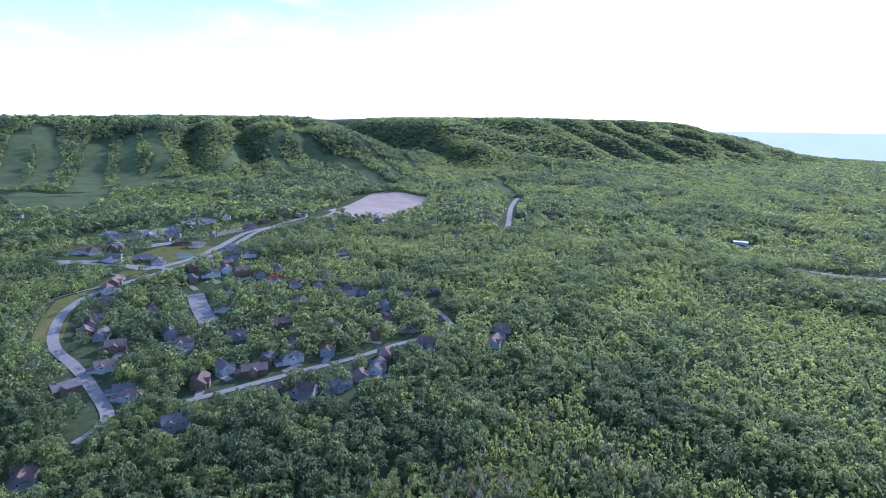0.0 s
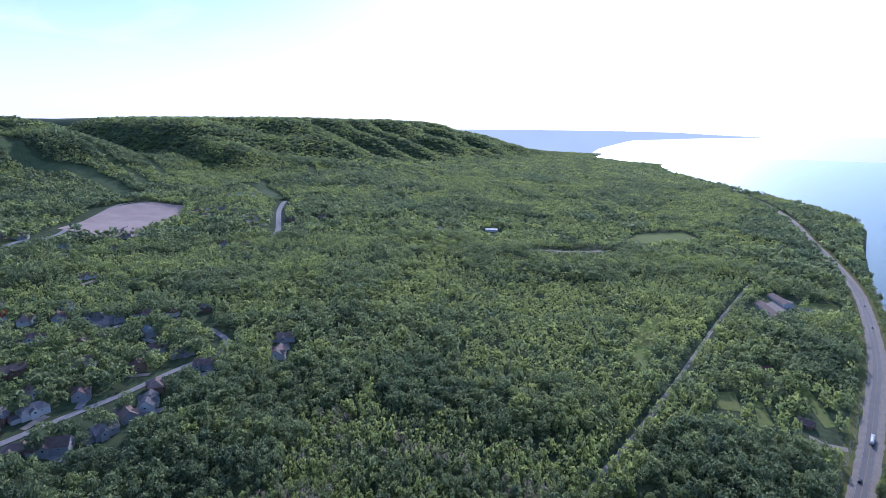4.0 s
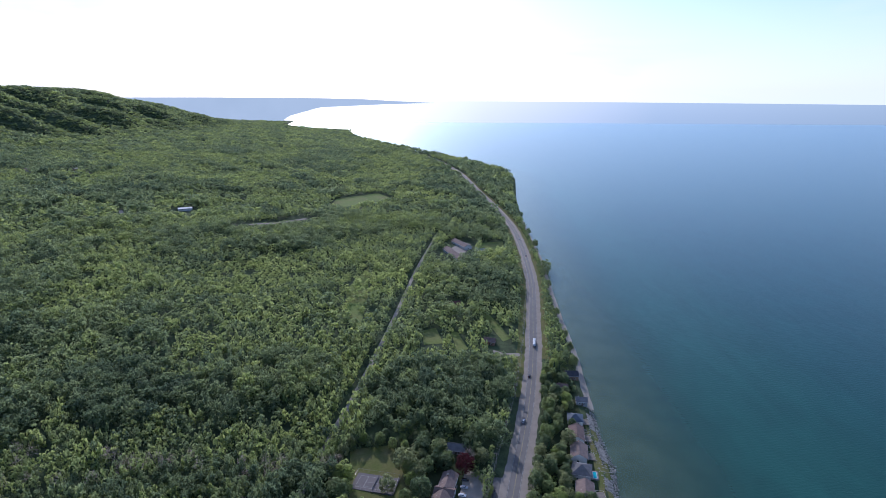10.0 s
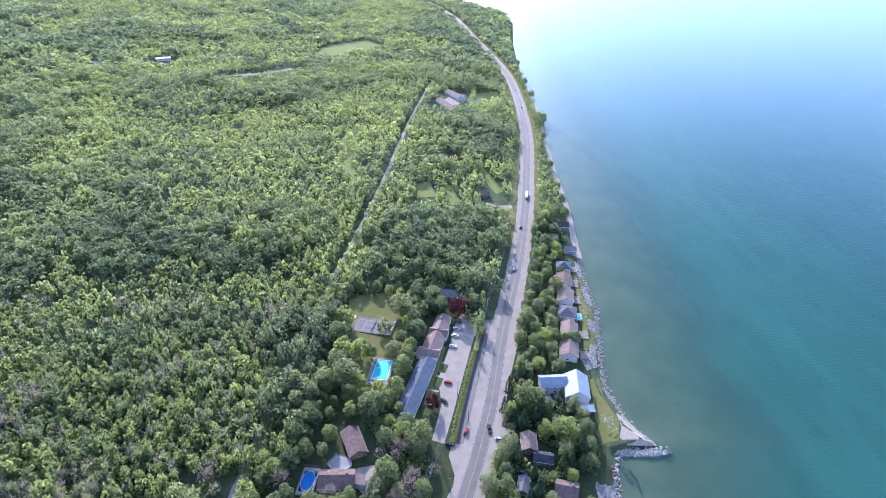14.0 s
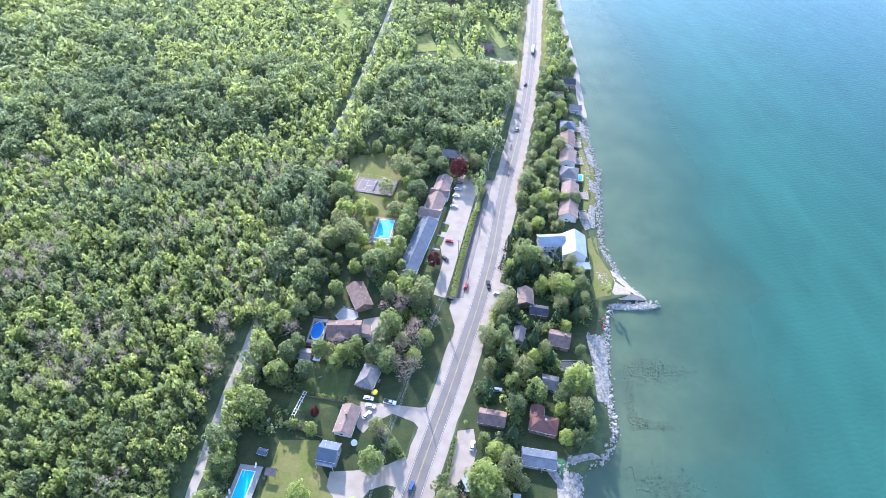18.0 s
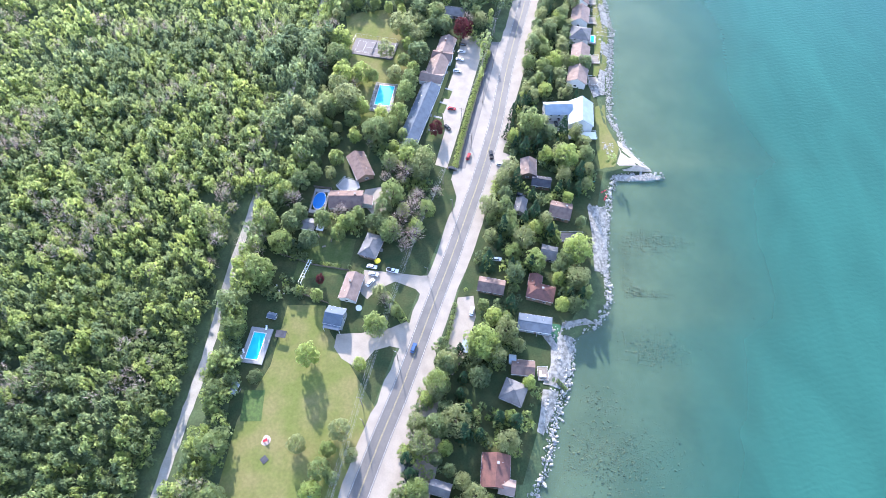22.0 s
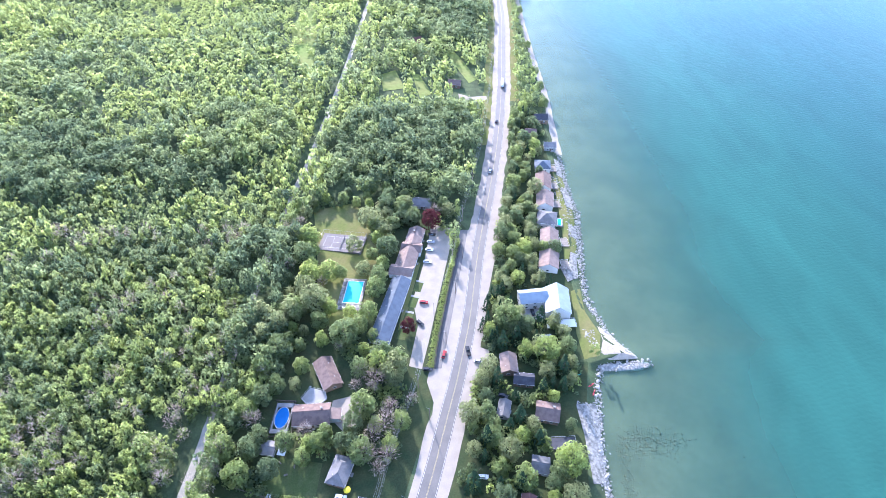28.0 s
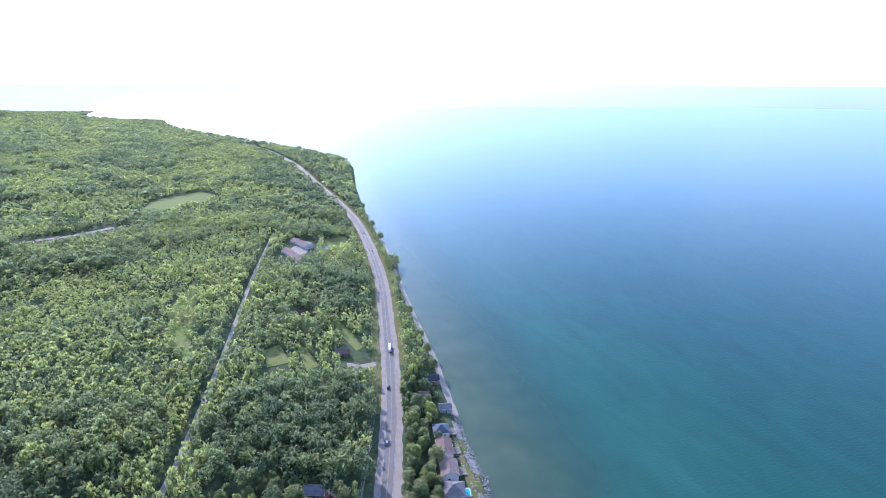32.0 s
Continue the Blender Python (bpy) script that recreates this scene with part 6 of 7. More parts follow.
house(19.2, 45, 12, 10.5, -96, "cottage with a red-brown gable roof", SHINGLE_RED, WALL_BROWN, h=3.4, chimney=-0.4)
house(23, 39.5, 6, 5.5, -12, "pink-roofed dormer wing of the cottage", SHINGLE_PINK, WALL_BROWN, h=3.6)
house(-1, 39, 8, 5, -16, "grey-roofed garage near the road", SHINGLE_GREY, WALL_BROWN, h=2.5, name="garage")
house(61.5, 230, 15, 10, 3, "wing of a large house with a pale metal roof", METAL_PALE, WALL_WHITE, h=5.0, rise=2.6, panes=3, vents=2)
house(73.5, 226, 18, 13, 83, "large white lakeside house with a pale metal roof", METAL_PALE, WALL_WHITE, h=5.4, rise=4.0, panes=4, vents=2)
house(64, 204, 5, 4, 5, "small pale-roofed garage of the white house", METAL_PALE, WALL_WHITE, h=2.5, rise=0.8, panes=1, name="garage")
house(91.6, 354.5, 11, 11, -10, "cottage with a pale blue-grey hipped roof", SHINGLE_BLUE, WALL_WHITE, h=3.4, hip=True)
house(88, 334, 17, 10.2, 80, "cottage with a brown-grey roof and white skylights", SHINGLE_BROWN, WALL_WHITE, h=4.0)
house(85, 314, 15.5, 10.8, 78, "cottage with a grey-brown gable roof", SHINGLE_PINK, WALL_WHITE, h=4.0)
house(82.3, 295, 12, 12.5, -15, "cottage with a grey hipped roof", SHINGLE_GREY, WALL_GREY, h=4.6, hip=True)
house(80, 277, 13.5, 10.5, 78, "white cottage with a pink-brown gable roof", SHINGLE_PINK, WALL_WHITE, h=4.4)
house(76, 258, 13.5, 11, 77, "white cottage with a pink-brown gable roof", SHINGLE_PINK, WALL_WHITE, h=4.0)
house(103, 420, 11, 10, -2, "dark-roofed cottage in the trees by the lake", SHINGLE_BLACK, WALL_BROWN, h=3.6)
house(91.5, 399, 9, 9, -12, "brown-roofed cottage by the lake", SHINGLE_BROWN, WALL_BROWN, h=3.2)
house(102, 380, 9, 8, -8, "grey-roofed cottage by the lake", SHINGLE_GREY, WALL_GREY, h=3.2)
house(13, 768, 62, 13, -71, "long building with a pinkish roof in the woods", SHINGLE_PINK, WALL_WHITE, h=4.2, panes=8, name="long_building")
house(25, 826, 44, 13, -64, "long building with a pinkish-grey roof in the woods", SHINGLE_PINK, WALL_WHITE, h=4.2, panes=6, name="long_building")
house(52, 800, 14, 8, -30, "white outbuilding beside the lawn", METAL_PALE, WALL_WHITE, h=3.5)
house(10.4, 570, 13, 10, 20, "red-brown house deep in the trees", SHINGLE_RED, WALL_BROWN, h=4.0)
house(41, 480, 11, 9, -15, "brown house near the highway", SHINGLE_BROWN, WALL_BRICK, h=3.6)

# ---- yard trees ----
for kind, spots in (
    ("r", [(-78.4, 123.8, 13), (-87.4, 108.7, 11), (-84.3, 99.1, 9), (-86.6, 72.9, 7.7), (-43.9, 44.7, 7.5), (-39.6, 41.9, 4.6), (-27.5, 100.9, 9.5), (-23.8, 168.1, 11), (-24.1, 147.1, 10), (-66.1, 157, 7.2), (-15.9, 195, 10.5), (-42.4, 152.9, 6.6), (-47.5, 146.5, 6.6), (-53.3, 114.7, 5), (-19.7, 108, 4.6), (40.9, 133, 9), (30.2, 151.7, 8.6), (45.8, 214.8, 13)]),
    ("r", [(-34.3, 207.5, 13), (-20, 238, 9.5), (-18.7, 247.3, 9), (-23.5, 222, 9), (-5.5, 306.6, 10), (1.5, 299.5, 7.5), (-59.6, 264.5, 12), (-64, 200, 11), (-70, 190, 9), (-88, 84, 8), (-83, 52, 10), (-80, 34, 10), (-72, 140, 10), (-80, 150, 11), (-68, 175, 9), (-60, 225, 11), (20, 308, 8)]),
    ("b", [(-46.3, 37.2, 7.5), (-32.9, 84.6, 5), (60.2, 139, 12.5), (16.2, 93, 13.5), (61.4, 194, 12), (-17, 190, 10.5), (-45.2, 251, 10), (-54.8, 249.5, 11), (-58, 280, 11), (-86, 128, 9), (34, 78, 5), (60, 170, 5)]),
    ("l", [(-10.9, 186, 12), (21.5, 162.8, 9.5), (-50.2, 229, 14), (-23.9, 293.7, 13), (-32.7, 272.5, 9), (-16.6, 284.8, 10), (22.5, 302, 8), (5, 62, 11), (-2, 74, 8), (-27, 116.7, 6)]),
    ("d", [(1.4, 84, 7.5), (-14, 269.3, 11.5), (-14.5, 309.2, 10), (-6, 297, 8), (-28, 152, 7), (-60, 142, 8)]),
    ("m", [(-53.1, 122.9, 3.6), (11.6, 292.5, 11), (-3.6, 212.5, 7)]),
    ("c", [(16.8, 310.9, 6), (37, 226, 6), (40, 232, 6), (43, 222, 6), (36, 216, 5), (52, 212, 5), (33, 212, 5), (46, 236, 6), (39, 206, 5)]),
    ("t", [(-24.9, 113, 6), (-14.5, 158.4, 12), (-21.4, 146, 10), (-13, 145.3, 9), (-69.6, 163.4, 10), (-48.2, 157, 7), (-18.6, 180.9, 11), (-25, 186, 8), (-47, 158.5, 7), (-12.0, 166, 9), (-19.5, 154, 9), (-17, 140, 7)]),
):
    for x, y, w in spots:
        tree(kind, x, y, w)

for kind, x, y, w, tall in [("b", -53.3, 87.1, 8.5, 13), ("l", -53.1, 53.4, 6.5, 9), ("l", -38.3, 58.6, 7.5, 10.5), ("r", -42, 52, 5.5, 7.5), ("l", -33.5, 50, 5, 7)]:
    tree(kind, x, y, w, tall, where="on the mown lawn")
for x, y, w, tall in [(-66, 214, 8, 16), (-72, 208, 7, 15), (-74, 220, 8, 16), (-80, 213, 7, 14), (-61, 222, 9, 15), (-56, 238, 11, 14)]:
    tree("l", x, y, w, tall, where="at the edge of the woods")
tree("d", -73.8, 79.5, 5.5, 4.0, where="beside the garden pool")

# the crowded trees between the cottages
BUILT = [(42.7, 189.5, 7), (48, 180, 7), (37, 166, 6), (56, 163, 8), (48, 139.5, 6), (42, 119, 8), (40, 125, 5), (21, 122, 8), (38.6, 104, 9), (32, 84.6, 7), (28, 74.5, 7), (19, 45, 8.5), (-1, 39, 5), (61, 230, 10), (74, 226, 11), (64, 204, 5), (91.6, 354.5, 8), (88, 334, 9), (85, 314, 9), (82, 295, 8), (80, 277, 8), (76, 258, 8), (103, 420, 8), (91, 399, 7), (102, 380, 7),
         (60, 225, 8), (59.6, 149.5, 6), (28, 196, 7.5), (8, 104, 9), (10, 112, 6), (40, 95, 8), (24.4, 137, 4)]
rng = random.Random(4)
placed = []
for k in range(5200):
    y = rng.uniform(20, 436)
    x = rng.uniform(-20, 112)
    road_x = float(np.interp(y, [p[1] for p in ROAD], [p[0] for p in ROAD]))
    w = rng.uniform(4.5, 9.5)
    east = 9 + 2 * math.sin(y / 17)
    if x - road_x < east + w * 0.3 or float(shore(y)) - x < (14 if y < 240 else 17):
        continue
    if any(math.hypot(x - a, y - b) < r + w * 0.25 for a, b, r in BUILT) or any(math.hypot(x - a, y - b) < (w + q) * 0.4 for a, b, q in placed):
        continue
    if 66 < x and 125 < y < 170 or 38 < x and 74 < y < 112 or 73 < x and 186 < y < 245:
        continue
    placed.append((x, y, w))
    tree(rng.choice("rrbllldcccc" if y < 250 else "rrrbdlcc"), x, y, w, where="between the lakeside cottages", group="trees between the cottages")
# the trees that fill the yards west of the road
WEST_BUILT = [(-44.7, 105, 8), (-39.4, 120, 9), (-32, 141, 8.5), (-46, 167, 10), (-38, 167, 8), (-41, 188, 11), (-62, 153, 6), (-66, 98, 4), (-76, 93, 12), (-59, 167, 11), (-45, 177, 7), (-60.5, 127.5, 6), (-31, 127, 8), (-22, 126, 8), (-32, 170, 9), (-38, 95, 9), (-26, 97, 10),
              (-32, 238, 15), (-40.5, 280, 17), (-36, 264, 12), (-44, 262, 9), (-46, 298, 15), (-30, 300, 12), (-12, 226, 14), (-8, 210, 13), (-16, 242, 13), (-3.5, 262, 14), (1.5, 281, 12), (7, 315, 9), (10, 275, 14), (8, 250, 14), (11, 247, 12), (12, 230, 11), (8, 292, 8), (4, 225, 12), (2, 240, 12), (6, 220, 11), (0, 205, 10), (-52, 140, 9), (-71, 106, 4)]
placed = []
for k in range(5000):
    y, x, w = rng.uniform(150, 330), rng.uniform(-88, 20), rng.uniform(4.5, 9.0)
    road_x = float(np.interp(y, [p[1] for p in ROAD], [p[0] for p in ROAD]))
    if x > road_x - 15 - w * 0.3 or float(off_line(np.array(x), np.array(y), TRAIL)) < 3.5 or float(off_line(np.array(x), np.array(y), [(28, 292), (16.6, 241.9), (6.1, 188)])) < 9 + w * 0.5 or not bool(inside(np.array(x), np.array(y), CLEARINGS[3])):
        continue
    if any(math.hypot(x - a, y - b) < r for a, b, r in WEST_BUILT) or any(math.hypot(x - a, y - b) < (w + q) * 0.62 for a, b, q in placed):
        continue
    placed.append((x, y, w))
    tree(rng.choice("rrrbbldt"), x, y, w, where="in a shaded roadside yard", group="trees west of the road")
# undergrowth: shrubs and saplings that fill the gaps between the trees of the yards
rng2 = np.random.RandomState(29)
bx, by = rng2.uniform(-92, 110, 11000), rng2.uniform(10, 436, 11000)
road_x = np.interp(by, [p[1] for p in ROAD], [p[0] for p in ROAD])
east = (bx - road_x > 9.6 + 1.6 * np.sin(by / 17)) & (shore(by) - bx > 11)
west = inside(bx, by, CLEARINGS[3]) & (bx < road_x - 17) & (off_line(bx, by, TRAIL) > 3)
ok = (east | west) & (rolling(bx, by, 38, 41) > np.where(east, -0.25, 0.2))
for a, b, r in BUILT + WEST_BUILT:
    ok &= np.hypot(bx - a, by - b) > r + 0.5
ok &= ~((bx > 66) & (by > 125) & (by < 170)) & ~((bx > 38) & (by > 74) & (by < 112)) & ~((bx > 76) & (by > 185) & (by < 380)) & ~((bx < -25) & (by < 114))
bx, by = bx[ok], by[ok]
bw = rng2.uniform(1.8, 4.4, len(bx))
tagged(stamp("undergrowth", shrub_kinds, np.stack([bx, by, ground_z(bx, by)], -1), bw, bw * rng2.uniform(0.8, 1.5, len(bx)), np.clip(0.42 + 0.2 * rolling(bx, by, 45, 42) + rng2.normal(0, 0.18, len(bx)), 0, 1), LEAVES, 7), "shrubs and saplings between the houses", "shrubs", kind="stuff")
for x, y, w in [(134, 722, 14), (130, 700, 9), (140, 850, 9), (141, 930, 8), (126, 655, 7), (118, 560, 6), (112, 470, 7), (114, 500, 6), (109, 440, 8)]:
    tree("r", x, y, w, where="on the bank above the lake", group="bank trees")
# shrubs along the bank, north of the cottages
sx, sy, sw = [], [], []
rng2 = np.random.RandomState(9)
for k in range(900):
    y = rng2.uniform(430, 1650)
    s = float(shore(y))
    r = float(np.interp(y, [p[1] for p in ROAD], [p[0] for p in ROAD])) + 13
    if s - 5 > r:
        sx.append(rng2.uniform(r, s - 4)), sy.append(y), sw.append(rng2.uniform(2.5, 5.5))
sx, sy, sw = np.array(sx), np.array(sy), np.array(sw)
tagged(stamp("bank_shrubs", mid_kinds, np.stack([sx, sy, ground_z(sx, sy)], -1), sw, sw * 0.9, np.clip(0.5 + rng2.normal(0, 0.15, len(sx)), 0, 1), LEAVES, 3), "scrub and small trees on the bank above the lake", "shrubs", kind="stuff")

# ---- shore stones ----
revetment = thing("stone_revetment", 60, 120, 0, "line of pale limestone boulders along the shore", "boulders", z=0.0)
rng = random.Random(11)
y = 30.0
while y < 372:
    if not 186 < y < 214:
        x = float(shore(y))
        size = 0.6 + 1.6 * rng.random() ** 2 if y < 180 else 0.5 + 1.2 * rng.random() ** 2
        boulder(revetment, x - rng.uniform(-1.0, 3.4), y, size, rng)
    y += rng.uniform(0.9, 1.9)
groyne = thing("rock_groyne", 96, 189.5, 0, "low groyne of piled grey boulders running into the lake", "groyne", z=0.0)
for k in range(125):
    t = rng.random()
    x, y = 80 + 33 * t, 190.6 - 1.6 * math.sin(t * 3.0) + rng.uniform(-2.3, 2.3)
    boulder(groyne, x, y, rng.uniform(0.8, 1.7), rng, 0.1 + rng.uniform(0, 0.8) * (1 - abs(y - 189.6) / 3))
v0, f0 = tube([(78, 191, 0.4), (88, 189.6, 0.2), (98, 189, 0), (106, 189, -0.1), (113, 190.5, -0.6)], [2.2, 2.4, 2.3, 2.1, 1.4], 10)
b = groyne.matrix_world.translation
part("core", [(p[0] - b.x, p[1] - b.y, p[2] * 0.6 - b.z - 0.6) for p in v0], f0, ROCK, groyne)


def stone_field(name, label, spots, seed, top):
    """Many small stones joined into one mesh."""
    rng = np.random.RandomState(seed)
    base = np.array([tuple(v.co) for v in ROCKS[0].vertices])
    tri = []
    for p in ROCKS[0].polygons:
        tri.append(tuple(p.vertices))
    tri = np.array(tri)
    vs, ts = [], []
    for k, (x, y, s) in enumerate(spots):
        a = rng.uniform(0, 6.3)
        q = base * [s * rng.uniform(0.8, 1.6), s, s * 0.6]
        q = np.stack([q[:, 0] * math.cos(a) - q[:, 1] * math.sin(a), q[:, 0] * math.sin(a) + q[:, 1] * math.cos(a), q[:, 2]], -1)
        vs.append(q + [x, y, min(float(ground_z(x, y)) + 0.12 * s, top)])
        ts.append(tri + k * len(base))
    return tagged(fast_mesh(name, np.concatenate(vs), np.concatenate(ts), SUNK_STONE if top < 0 else ROCK), label, "stones", kind="stuff")


SUNK_STONE = material("sunken_stones", (0.26, 0.175, 0.105), 0.9, second=(0.1, 0.075, 0.048), scale=1.5, vary=0.4)
rng2 = np.random.RandomState(17)
reef = []
for cx, cy, rx, ry, count in [(66, 52, 24, 10, 1300), (98, 150, 14, 6, 520), (112, 150, 7, 2, 60), (90, 96.5, 13, 6, 620), (63, 74, 11, 5, 150), (60, 32, 18, 9, 160), (80, 127, 5, 3, 120), (86, 123, 6, 2.2, 150), (96, 121.5, 6, 1.6, 60), (84, 140, 4, 12, 140), (110, 235, 16, 26, 160), (138, 130, 6, 22, 70)]:
    for k in range(int(count * 1.7)):
        x, y = cx + rx * rng2.normal() * 0.6, cy + ry * rng2.normal() * 0.7
        if x > shore(y) + 1.0:
            reef.append((x, y, rng2.uniform(0.2, 0.55) if k % 14 else rng2.uniform(0.55, 1.05)))
stone_field("sunken_stones", "brown stones scattered under shallow water", reef, 3, -0.32)
edge = []
for k in range(3400):
    y = rng2.uniform(20, 380) if k % 5 else rng2.uniform(380, 700)
    edge.append((float(shore(y)) + rng2.normal() * 1.05 - 1.3, y, rng2.uniform(0.25, 0.8) if k % 6 else rng2.uniform(0.8, 1.5)))
stone_field("shore_stones", "small pale stones along the waterline", edge, 4, 3.0)

rubble = []
for cx, cy, rx, ry, count in [(75, 150, 4.5, 20, 260), (51, 95, 5, 12, 260), (42, 68, 3.5, 9, 120), (98, 300, 4, 45, 320), (86, 205, 3, 6, 60), (82, 196, 4, 4, 80)]:
    for k in range(count):
        rubble.append((cx + rx * rng2.uniform(-1, 1), cy + ry * rng2.uniform(-1, 1), rng2.uniform(0.3, 1.1)))
rubble = [(x, y, s) for x, y, s in rubble if 0.5 < float(shore(y)) - x < 16]
stone_field("terrace_stones", "pale broken stones strewn over the terraces", rubble, 6, 9.0)

# the clipped hedge between the motel's lot and the lane
def hedge_row(points, label, wide, high, tone, gap=1.7):
    hedge = thing("hedge", points[0][0], points[0][1], 0, label, "hedge")
    b = hedge.matrix_world.translation
    for k, (x, y) in enumerate(smooth_line(points, gap)):
        cv, ct = nearest_kinds[k % 5]
        w = wide * (1 + 0.2 * math.sin(k * 2.3))
        shrub = fast_mesh("shrub", (cv - [0, 0, 0.12]) * [w, w, high] + [x - b.x, y - b.y, float(ground_z(x, y)) - b.z], ct, LEAVES, np.full(len(cv), tone + 0.15 * math.sin(k * 1.7)), crown_facing(cv))
        shrub.parent = hedge


hedge_row([(26.4, 280), (20.9, 258.2), (16.6, 241.9), (11.5, 218.9), (8.0, 202), (6.1, 190.6)], "clipped row of bright green shrubs before the motel lot", 3.4, 2.0, 0.85)
fence([(28.6, 279), (23.2, 258), (18.8, 241.4), (13.7, 218.4), (10.2, 201.5), (8.3, 190)], "dark screened fence behind the clipped shrubs", 1.7, 2.6, SHINGLE_BLACK)
hedge_row([(-70.8, 138.2), (-60.3, 133.9), (-46.6, 131.2)], "loose green hedge across a back garden", 2.4, 2.0, 0.5, 1.9)
hedge_row([(-1, 90), (2.6, 100), (5.2, 113)], "shrubs between the highway and a driveway", 2.6, 2.2, 0.45, 1.9)
hedge_row([(-41.5, 131), (-39, 126), (-36, 128)], "shrubs round the corner of a house", 2.2, 1.8, 0.35, 1.9)
# ---- cars ----
for x, y, t, k, name in [(-31.6, 131.4, -12, 0, "white"), (-30.6, 127.6, -14, 0, "white"), (-31.7, 123.3, 50, 0, "white"), (24.4, 136.6, -6, 0, "white"), (12.4, 110.2, 78, 0, "white"), (29.1, 192.8, -15, 2, "silver"), (38, 173.6, -20, 1, "black"),
                         (11.7, 285.8, -12, 1, "black"), (10.8, 279.4, -12, 2, "silver"), (9.6, 272.5, -12, 0, "white"), (8, 262.5, -12, 0, "white"), (4.6, 231.7, -10, 3, "red"), (2.2, 217.7, -50, 1, "black"), (4.7, 189.4, -10, 1, "black"), (60.5, 222.3, 95, 1, "black")]:
    car(x, y, t, PAINTS[k], f"{name} car parked on the pale gravel")
car(-22.4, 129.6, -14, PAINTS[0], "white pickup truck parked in the driveway", True, name="pickup_truck")
car(-12.7, 46.5, 70, PAINTS[1], "black pickup truck parked on the gravel shoulder", True, name="pickup_truck")
car(24.6, 199.2, 95, PAINTS[1], "dark pickup truck parked beside the highway", True, name="pickup_truck")
for x, y, t, k, name in [(68.6, 418.4, 74, 1, "black"), (54.8, 351, 74, 2, "silver"), (12.9, 197.5, 73, 3, "dark red"), (116.5, 783, 86, 1, "black"), (-12.0, 93, 72, 4, "blue"), (119.5, 880, 90, 2, "silver"), (112, 1050, 96, 1, "dark")]:
    car(x, y, t, PAINTS[k], f"{name} car on the asphalt highway", lift=0.2)
e = thing("tanker_truck", 82.2, 481.7, 81, "long white tanker truck on the highway", "truck", z=float(ground_z(82.2, 481.7)) + 0.2)
part("tank", *tube([(-7, 0, 2.2), (-6.6, 0, 2.2), (3.2, 0, 2.2), (3.6, 0, 2.2)], [0.7, 1.25, 1.25, 0.7], 16), PAINTS[0], e)
part("chassis", *box(-7, 6.8, -0.5, 0.5, 0.7, 1.0), RUBBER, e)
cab = part("cab", *soft_box(4.4, 6.9, -1.2, 1.2, 1.0, 3.1, 0.15), PAINTS[0], e)
part("windscreen", *box(6.9, 6.94, -1.0, 1.0, 2.0, 2.8), PANE, cab)
for x in (-6, -4.8, 2.8, 6.0):
    for s in (-1, 1):
        part("wheel", *tube([(x, s * 0.8, 0.5), (x, s * 1.2, 0.5)], [0.5, 0.5], 12), RUBBER, e)


# ---- poles and wires ----
def utility_pole(x, y, turn, h=10.5, arm=True):
    e = thing("utility_pole", x, y, turn, "weathered wooden utility pole with a crossarm", "utility pole", "utility poles")
    part("pole", *tube([(0, 0, -0.5), (0, 0, h * 0.5), (0, 0, h)], [0.19, 0.16, 0.12], 8), POLE_WOOD, e)
    if arm:
        a = part("crossarm", *box(-1.2, 1.2, -0.06, 0.06, h - 0.7, h - 0.55), POLE_WOOD, e)
        for k in (-1.05, -0.4, 0.4, 1.05):
            part("insulator", *tube([(k, 0, h - 0.55), (k, 0, h - 0.35)], [0.05, 0.04], 6), TRIM, a)
    else:
        part("lamp_arm", *tube([(0, 0, h - 0.4), (1.4, 0, h)], [0.05, 0.04], 6), STEEL, e)
    return (x, y, float(ground_z(x, y)) + h)


POLES = [(-40, 28), (-31, 69), (-22, 108), (-12, 146), (0, 180), (9.5, 222), (22, 262), (31, 299), (41, 335), (53, 384), (66, 450), (78, 520), (90, 590), (98, 660), (103, 740)]
tops = [utility_pole(x, y, -17) for x, y in POLES]
wires = thing("power_lines", -40, 28, 0, "sagging dark power cables along the highway", "cables", z=0.0)
for (x0, y0, z0), (x1, y1, z1) in zip(tops, tops[1:]):
    for o, dz in ((-1.05, -0.35), (-0.4, -0.35), (0.4, -0.35), (1.05, -0.35), (0.1, -3.0)):
        mid = [(x0 + o + (x1 - x0) * t + 40, y0 - o * 0.3 + (y1 - y0) * t - 28, z0 + dz + (z1 - z0) * t - 3.2 * t * (1 - t)) for t in np.linspace(0, 1, 7)]
        part("cable", *tube(mid, [0.022] * 7, 4), WIRE, wires)
for x, y in [(28.7, 264.9), (22.3, 237.5), (15, 204.3), (-17.6, 87.5), (-29.1, 60.9), (5, 163), (-6, 126)]:
    utility_pole(x - 0.6, y + 0.4, 160, 9.0, False)
# things on the lawns
e = thing("play_slide", -66, 55.7, 20, "red slide on a round pink sand patch", "play slide")
part("sand", *slab([(1.9 * math.cos(t), 1.9 * math.sin(t), 0.08) for t in np.linspace(0, 2 * math.pi, 19)[:-1]], 0.06), CLAY, e)
part("slide", *slab([(-0.9, -0.4, 0.25), (0.9, -0.9, 1.4), (0.9, 0.3, 1.4), (-0.9, 0.3, 0.25)], 0.1), RED_PAINT, e)
part("frame", *box(0.7, 1.1, -0.8, 0.2, 0.1, 1.38), STEEL, e)
e = thing("trampoline_mat", -65.4, 48.8, 45, "dark square mat on the lawn", "mat")
part("mat", *box(-1.2, 1.2, -1.2, 1.2, 0.05, 0.22), SHINGLE_BLACK, e)
